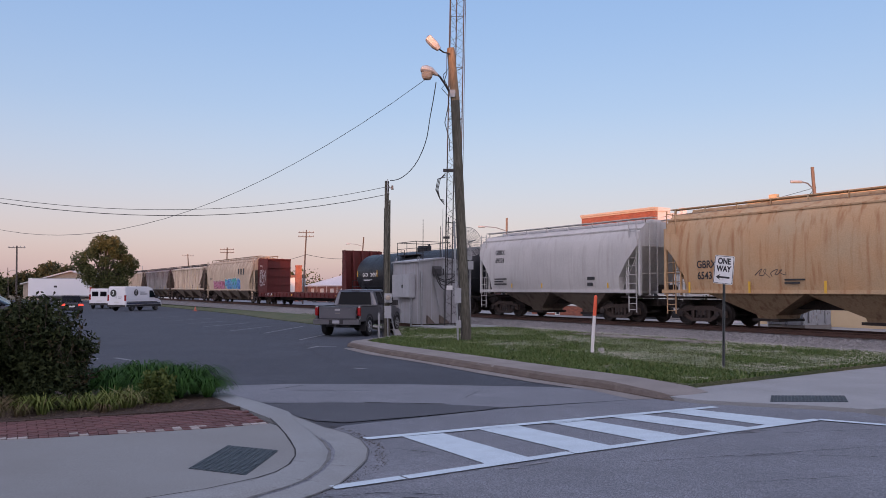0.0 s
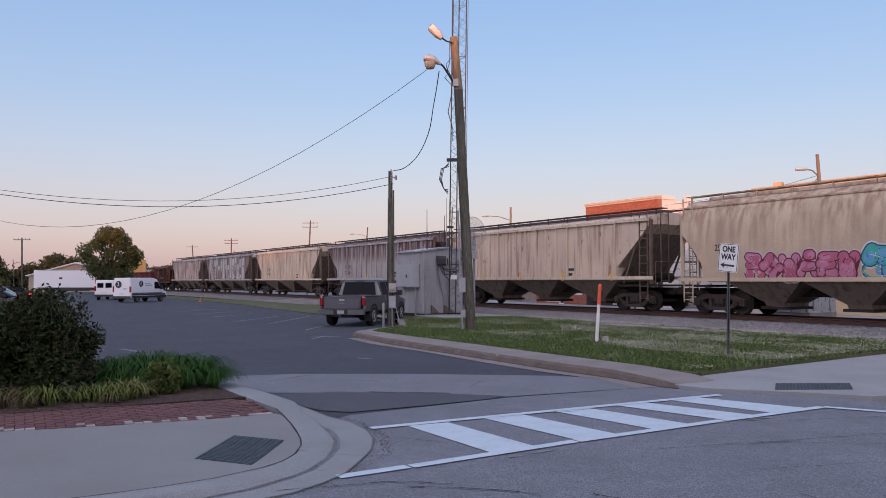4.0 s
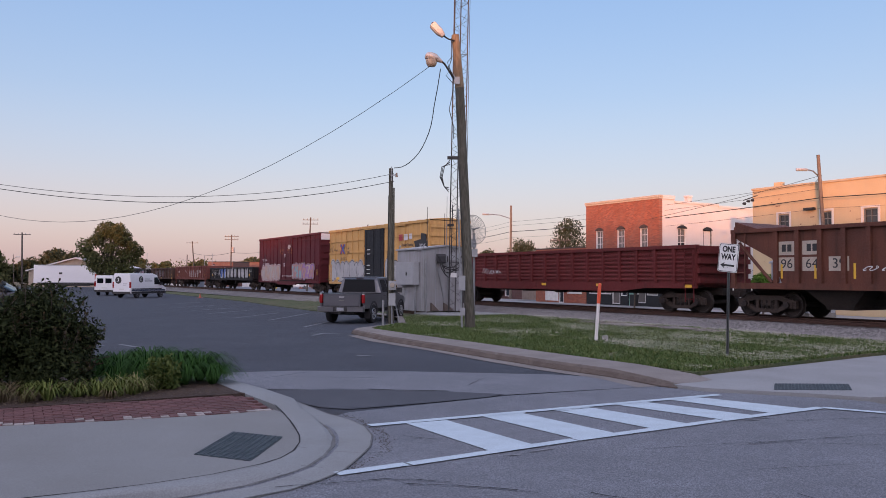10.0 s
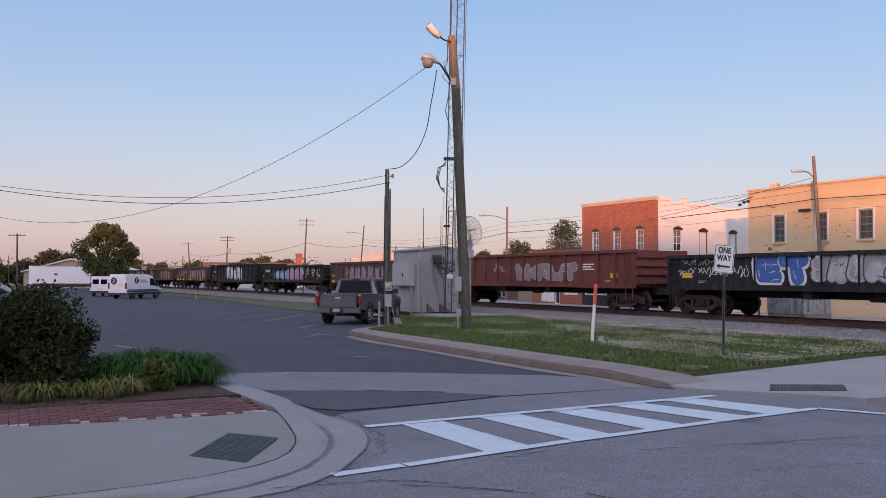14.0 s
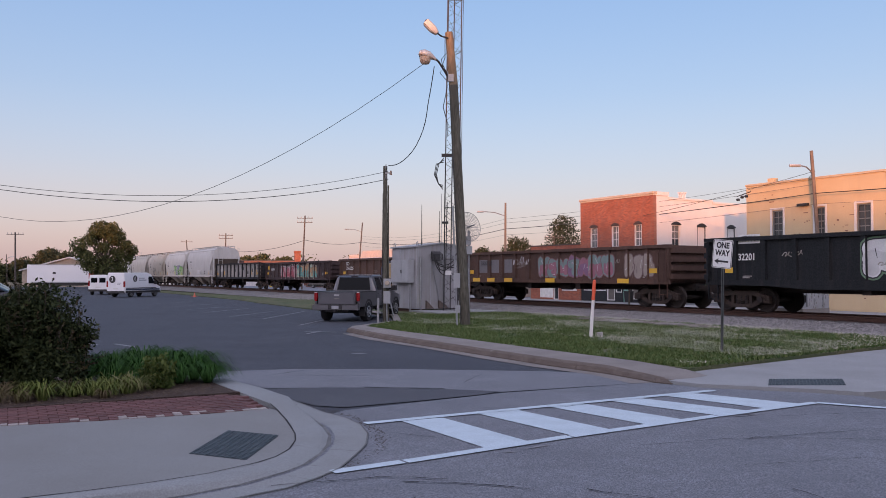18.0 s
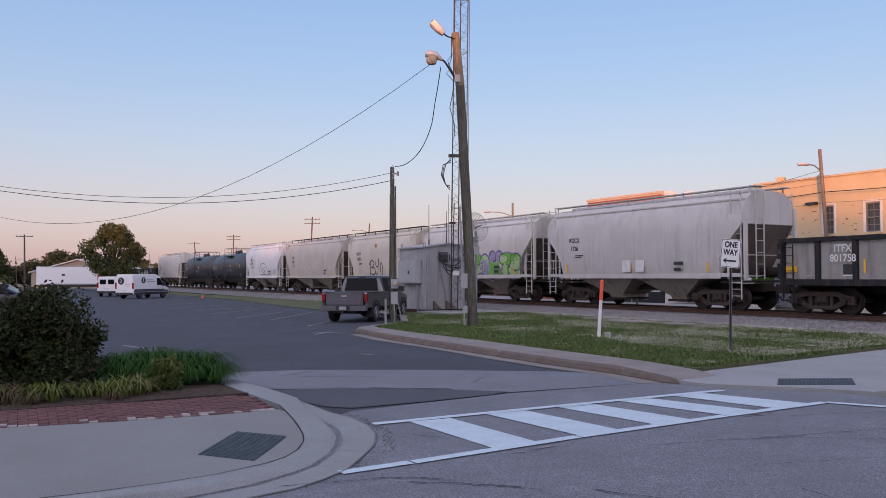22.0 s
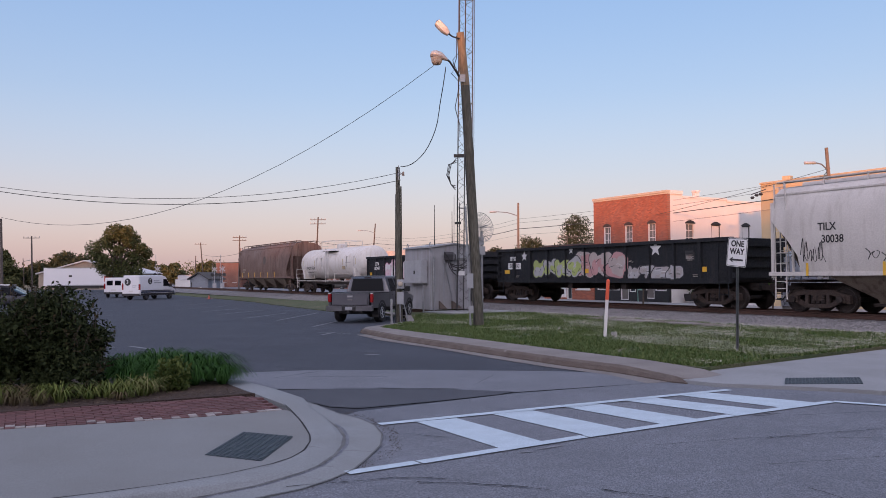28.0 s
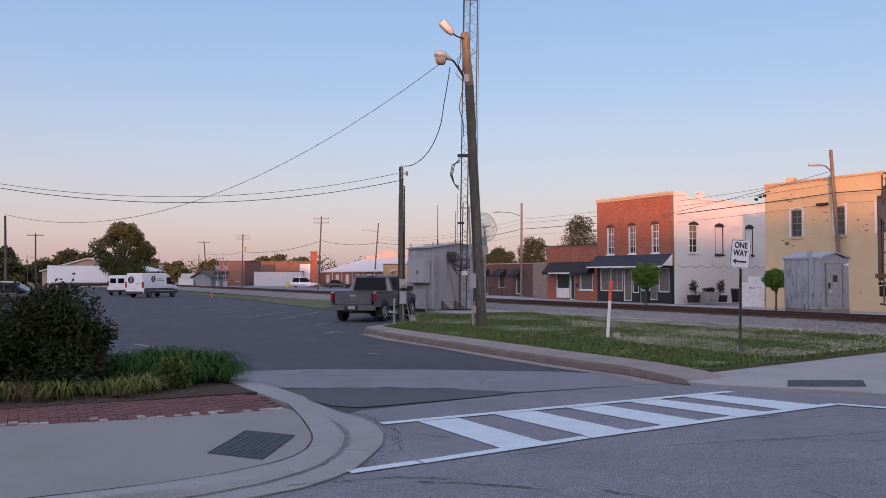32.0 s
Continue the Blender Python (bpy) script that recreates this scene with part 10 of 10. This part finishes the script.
text(car, "3827 22", -xb + 2.2, 2.2, .3, -1.5, BLACK_INK, 1.1)
reflectors(car, (-xb + 1.2, -xb + 2.6, -xb + 4.2, 0, 5), 1.02, -1.57, .2, .7)
car, L, wall, xb = gondola(20, "dark brown gondola car with a large multicoloured mural of graffiti", BRN, 2.9, 15)
text(car, "356 225", -xb + 1.9, 2.05, .32, -1.5, WHITE_INK, 1.2)
text(car, "CO", -xb + 1.5, 2.45, .32, -1.5, WHITE_INK, 1.2)
graffiti(car, -.9, 2.5, 1.2, 2.55, [ink(.42, .36, .24), ink(.36, .25, .12)], ink(.05, .04, .05), 121, wall, 4, .2, ink(.1, .13, .2))
graffiti(car, 2.3, 5.6, 1.15, 2.65, [ink(.4, .2, .3), ink(.3, .12, .2), ink(.36, .32, .3)], ink(.06, .04, .1), 122, wall, 4, .2, ink(.08, .2, .4))
scrawl(car, 5.7, 6.8, 1.3, 2.7, ink(.5, .45, .1), 123, wall, 5)
car, L, wall, xb = gondola(21, "black gondola car with red and teal graffiti along its side", car_paint("gondola_soot", (.05, .034, .034), (.03, .02, .02), .4), 2.85, 15)
graffiti(car, -xb + 4.0, .3, 1.15, 2.5, [ink(.3, .07, .09), ink(.4, .25, .27)], ink(.05, .03, .03), 131, wall, 5, .2, ink(.42, .38, .38))
graffiti(car, .3, xb - 2.8, 1.1, 2.55, [ink(.1, .28, .26), ink(.3, .36, .28), ink(.36, .22, .12)], ink(.05, .03, .03), 132, wall, 6, .2, ink(.34, .31, .26))
text(car, "362514", -xb + 2.1, 2.1, .3, -1.5, WHITE_INK)
part("emblem_bar", Shape().box(-xb + .8, -xb + 1.2, -1.6, -1.595, 1.9, 2.2), YELLOW_INK, car, "yellow emblem block")
GPN = car_paint("panel_grey", (.29, .275, .26), (.1, .085, .075), .6, stain=.8)
car, L, wall, xb = gondola(22, "gondola car with pale grey panels and black posts", BLK, 2.95, 12, panel_mat=GPN)
text(car, "ITFX|801758", -xb + 2.4, 2.45, .34, -1.5, WHITE_INK)
for k in range(1, 9):
    x = -xb + .9 + k * 1.45
    zq = (1.95, 1.6, 2.1, 1.75)[k % 4] - .25
    part("side_opening", Shape().box(x, x + .34, -1.494, -1.486, zq, zq + .34), BLACK_INK, car, "small dark square opening")
    part("paint_edge", Shape().box(x - .02, x + .36, -1.4935, -1.487, zq - .035, zq), WHITE_INK, car, "white painted edge")
reflectors(car, (-xb + .5, -xb + 3.1, -2, 1.8, 5, xb - 1), 1.4, -1.5, .45, .08)

for car, q in CARS[14:23]:
    xq = 7.6
    dress(car, 7.4, int(-q), Side(1.485))
    reflectors(car, (-xq + .55, xq - .9), 1.45, -1.5, .2, .45)

BAY_PALE = car_paint("bay_pale", (.28, .25, .215), (.1, .08, .065), .6)
# sloped ends: grime and the shade under the overhang, both in the colour
SLOPE = material("slope_grime_shaded", (.13, .105, .088), .85, col2=(.08, .06, .05), scale=1.5, amount=.8, grain=.3)

# the short hoppers
scr = (("1726", GREY_H, "short light grey two-bay covered hopper car", 4.62), ("800642", PALE_H, "short pale covered hopper car with purple and green graffiti", 4.5), ("12628", car_paint("hopper_beige", (.52, .475, .405), (.3, .2, .13), .3), "short beige covered hopper car with grey graffiti", 4.5),
       ("11586", car_paint("hopper_drab", (.46, .425, .375), (.26, .215, .175), .28), "short drab grey covered hopper car", 4.5), ("11529", car_paint("hopper_white", (.62, .61, .60), (.4, .38, .36), .25, stain=.35), "short white covered hopper car with outline graffiti", 4.5))
marks = ("RGCX", "CITX", "GACX", "DSIX", "DSIX")
for k, (num, pm, label, H) in enumerate(scr):
    car, L, wall, xb, xm, eave = hopper(23 + k, label, pm, H, bays=2, under=BAY_PALE, dark_ends=SLOPE, walk_mat=UNDER if k in (2, 3) else None)
    text(car, num, -xm + 1.0, 2.6, .3, -1.64, BLACK_INK, wall=wall)
    text(car, marks[k], -xm + 1.0, 2.98, .3, -1.64, BLACK_INK, wall=wall)
    reflectors(car, (-xm + .4, 0, xm - .5), 1.46, -1.58, .4)
    part("sill_band", Shape().box(-xm - .1, xm + .1, -1.585, -1.562, 1.22, 1.4), pm, car, "broad sill beam")
    bars(car, xm - 2.2, 1.9, .5, .13, -1.63, BLACK_INK)
    bars(car, -xm + 1.05, 2.3, .6, .04, -1.63, BLACK_INK, 2)
    if k == 0:
        for x in (-xm + 4.2, -xm + 5.0):
            part("paint_patch", Shape().box(x, x + .5, -1.632, -1.62, 1.5, 2.0), WHITE_S, car, "clean white patch")
    if k == 1:
        graffiti(car, xm - 4.6, xm + .2, 1.15, 2.65, [GREEN, ink(.38, .5, .26), ink(.3, .26, .42)], BLACK_INK, 142, wall, 5, .26, ink(.3, .22, .38))
        scrawl(car, -xm + 2.0, -xm + 4.5, 1.4, 2.2, BLACK_INK, 143, wall, 5)
    if k == 2:
        for pts, r in (([(-xm + 2.3, 1.42), (-xm + 2.45, 2.1), (-xm + 2.5, 2.55)], .06), ([(-xm + 2.3, 2.3), (-xm + 2.7, 2.62), (-xm + 3.1, 2.4), (-xm + 2.8, 2.1), (-xm + 2.6, 2.05)], .055), ([(-xm + 2.6, 2.05), (-xm + 3.15, 2.0), (-xm + 3.2, 1.62), (-xm + 2.7, 1.5), (-xm + 2.5, 1.6)], .055),
                       ([(-xm + 3.3, 2.55), (-xm + 3.45, 2.15), (-xm + 3.8, 2.2), (-xm + 3.9, 2.7)], .05), ([(-xm + 3.85, 2.7), (-xm + 3.75, 1.9), (-xm + 3.4, 1.5), (-xm + 3.3, 1.75)], .045), ([(-xm + 4.1, 1.7), (-xm + 4.2, 2.4), (-xm + 4.5, 2.1), (-xm + 4.35, 1.5), (-xm + 4.0, 1.45)], .045), ([(-xm + 2.0, 1.45), (-xm + 3.2, 1.3), (-xm + 4.3, 1.42)], .03)):
            s = Shape()
            stroke(s, curve([(x * .95 + .4, z * .9 + .12) for x, z in pts], 6), r, .01, wall)
            part("graffiti", s, ink(.07, .07, .075), car, "broad grey brushed tag")
        for z in (2.7, 3.08):
            s = Shape()
            stroke(s, [(-xm + .9, z), (-xm + 2.05, z)], .17, .002, wall)
            part("paint_patch", s, ink(.5, .47, .42), car, "cleaned pale patch")
        bars(car, -xm + 1.9, 1.27, 1.3, .1, -1.59, BLACK_INK)
        scrawl(car, xm - 1.2, xm, 2.6, 3.4, BLACK_INK, 145, wall, 2)
        part("stain", Shape().box(-xm + 3.6, -xm + 3.9, -1.57, -1.56, 3.0, 3.6), ink(.3, .14, .05), car, "rust stain")
    if k == 3:
        for x in np.linspace(-xm + .9, xm - .9, 7):
            s = Shape()
            stroke(s, [(x, 1.5), (x + .01, 2.4), (x, 3.9)], .016, .004, wall)
            part("panel_seam", s, ink(.2, .17, .15), car, "dark weld seam")
        for x in (-1.9, -.3, 1.6):
            s = Shape()
            stroke(s, [(x, 1.7), (x - .05, 2.3)], .045, .006, wall, .03)
            part("stain", s, ink(.2, .11, .06), car, "short rust streak")
    if k == 4:
        for pts, r in (([(-xm + .9, 2.0), (-xm + .8, 2.9), (-xm + 1.2, 3.3), (-xm + 1.5, 2.9), (-xm + 1.3, 2.5), (-xm + 1.7, 2.3), (-xm + 1.9, 3.0), (-xm + 2.2, 2.7), (-xm + 2.0, 2.1)], .022),
                       ([(-xm + 3.7, 1.5), (-xm + 3.5, 2.05), (-xm + 4.0, 2.5), (-xm + 4.8, 2.65), (-xm + 5.6, 2.35), (-xm + 5.95, 1.9), (-xm + 5.8, 1.5), (-xm + 4.8, 1.58), (-xm + 3.7, 1.5)], .03),
                       ([(-xm + 4.1, 1.9), (-xm + 4.4, 2.1), (-xm + 4.6, 1.85), (-xm + 4.9, 1.75), (-xm + 5.2, 2.0), (-xm + 5.5, 1.8)], .022), ([(-xm + 4.1, 2.3), (-xm + 4.7, 2.12), (-xm + 5.3, 2.3)], .02)):
            s = Shape()
            stroke(s, curve(pts, 6), r, .01, wall)
            part("graffiti", s, BLACK_INK, car, "loose black outline graffiti")
        scrawl(car, xm - 2.0, xm - .1, 1.4, 2.2, TEAL, 147, wall, 4)
TNK = car_paint("tank_slate", (.032, .035, .042), (.06, .055, .05), .3, rough=.42, spec=.45)
for i, label in ((28, "dark slate tank car with a small tag of graffiti"), (29, "dark slate tank car with yellow markings")):
    car, L, wall, xe = tank(i, label, TNK, setback=2.0, bare=.85)
    reflectors(car, (-xe + .9, -1.9, 1.9, xe - 1.0), 2.25, -1.48, .42, .09)
    bars(car, -xe + 1.5, 2.5, 1.2, .06, -1.48, LIGHT_TRIM, 3)
    bars(car, 1.2, 2.6, .7, .16, -1.48, ORANGE, 1)
    bars(car, xe - 2.3, 2.75, .8, .04, -1.46, LIGHT_TRIM, 6)
    scrawl(car, .3, 2.0, 1.85, 2.25, WHITE_S, i, wall, 4)
car, L, wall, xb, xm, eave = hopper(30, "long pale grey covered hopper car with black scrawls", PALE_H, 4.6, bays=3, under=DARKBAY, dark_ends=SLOPE)
text(car, "30038", -xm + 1.3, 2.5, .36, -1.64, BLACK_INK, wall=wall)
text(car, "TILX", -xm + 1.1, 2.92, .36, -1.64, BLACK_INK, wall=wall)
scrawl(car, -xm + .1, -xm + 1.0, 1.5, 2.6, BLACK_INK, 151, wall, 3)
scrawl(car, -xm + 2.4, -xm + 4.5, 1.5, 2.3, BLACK_INK, 152, wall, 4)
reflectors(car, (-xm + .3, -xm + 3, 1, 5), 1.28, -1.56)
car, L, wall, xb = gondola(31, "black gondola car with green, pink and silver graffiti", car_paint("gondola_ink", (.015, .017, .020), (.045, .04, .036), .3), 3.1, 12)
graffiti(car, -xb + 3.2, -xb + 7.0, 1.3, 2.45, [ink(.35, .42, .14), SILVER], DARK_S, 161, wall, 4, .2)
graffiti(car, -1.3, 2.2, 1.2, 2.8, [ink(.45, .25, .25), ink(.4, .35, .33)], DARK_S, 162, wall, 3, .26)
graffiti(car, 2.2, 5.4, 1.1, 1.9, [ink(.35, .33, .32), SILVER], DARK_S, 163, wall, 4, .2)
for x, z, r in ((-xb + 2.4, 2.35, .28), (3.9, 2.45, .36), (-xb + 6.2, 2.55, .2)):
    st_ = [(x + r * (1 if k % 2 else .42) * math.sin(k * math.pi / 5 + math.pi), z - r * (1 if k % 2 else .42) * math.cos(k * math.pi / 5 + math.pi) * -1) for k in range(10)]
    part("graffiti", Shape().add([(a, -1.502, b) for a, b in st_] + [(x, -1.502, z)], [(k, (k + 1) % 10, 10) for k in range(10)]), WHITE_S, car, "sprayed white star")
text(car, "ITFX", -xb + 1.5, 2.45, .3, -1.5, WHITE_INK)
part("mark_plate", Shape().box(-xb + .93, -xb + 2.07, -1.49, -1.486, 1.69, 2.01), WHITE_INK, car, "white number plate")
lettering(car, "800900", .3, pose(-xb + 1.5, -1.495, 1.85, 90, 0, 0), BLACK_INK)
car, L, wall, xb = gondola(32, "black gondola car with pink and white graffiti", car_paint("gondola_ink_two", (.015, .017, .020), (.045, .04, .036), .3), 3.1, 12)
graffiti(car, -xb + 2.9, -xb + 7.4, 1.25, 2.75, [WHITE_S, ink(.55, .42, .46)], PINK, 171, wall, 4, .24)
graffiti(car, 1.0, 2.2, 1.7, 2.4, [CREAM], DARK_S, 172, wall, 2, .08)
text(car, "ITFX|802497", -xb + 1.8, 2.45, .32, -1.5, WHITE_INK)

for car, q in CARS[31:33]:
    dress(car, 7.2, int(-q), Side(1.485), 4)
    reflectors(car, (-7.0, -.6, 6.4), 1.45, -1.5, .2, .45)

car, L, wall, xe = tank(33, "grimy white tank car with a railed top platform", WTK, 1.27, 2.47, setback=2.0, bare=.55)
text(car, "WACX 151230", -xe + 2.9, 2.1, .34, -1.42, BLACK_INK, wall=wall)
bars(car, -xe + 1.8, 1.8, 2.0, .035, -1.1, BLACK_INK, 2)
bars(car, 3.6, 2.5, 1.0, .05, -1.275, ink(.3, .29, .27), 1)
part("stain", Shape().box(2.9, 3.4, -1.27, -1.2, 1.95, 2.2), ink(.34, .27, .17), car, "tan patch of paint")
for x in (-xe + 4.2, -xe + 5.2, xe - 3.0, xe - 1.6):
    part("stain", Shape().prism([(x, 2.9), (x + .1, 2.95), (x + .13, 2.3), (x + .07, 2.15)], "y", -1.29, -1.15), ink(.45, .43, .4), car, "grey run of dirt")
for x in (-xe + 1.0, -3.0, 3.0, xe - 1.2):
    part("stain", Shape().box(x, x + .06, -1.275, -1.2, 2.3, 2.75), ink(.45, .36, .18), car, "faded yellow strip")
BRH = car_paint("hopper_brown", (.14, .092, .074), (.075, .042, .035), .8, (.185, .135, .115), stain=.9, flake=((.10, .05, .038), 1.6, .6, .7, .3))
car, L, wall, xb, xm, eave = hopper(34, "long dull brown covered hopper car at the end of the train", BRH, 4.6, bays=4, under=DARKBAY)
reflectors(car, [-xm + .6 + 2.1 * k for k in range(6)], 1.35, -1.6, .5, .14)
part("emblem_bar", Shape().lathe([(-1.615, .02), (-1.62, .42), (-1.6, .42)], 20, "y", (.9, 0, 3.0)), ink(.082, .062, .052), car, "faded round dark emblem")
bars(car, -xm + .8, 2.2, 1.0, .12, -1.62, ink(.28, .24, .2), 2)
part("end_light", Shape().box(-L / 2 + .5, -L / 2 + .6, -.1, .1, .95, 1.2), ink(.5, .08, .03), car, "small red end marker")


def motions():
    for car, q in CARS:
        walk(car, [(t, on_track(q + SPEED * t)) for t in (0, 4, 8, 12, 16, 20, 24, 28, 32)])
    walk(sedan, [(t, pose(x, y, -.28, 0, 0, turn)) for t, x, y, turn in ((0, -29.4, 67.0, 118), (1, -31.2, 70.2, 119), (2, -33.4, 73.6, 122), (3, -36.4, 77.0, 130), (4, -40.2, 79.6, 145), (6, -50, 83, 165), (9, -66, 84.5, 178), (12, -76, 84.6, 180), (32, -76, 84.6, 180))])


motions()
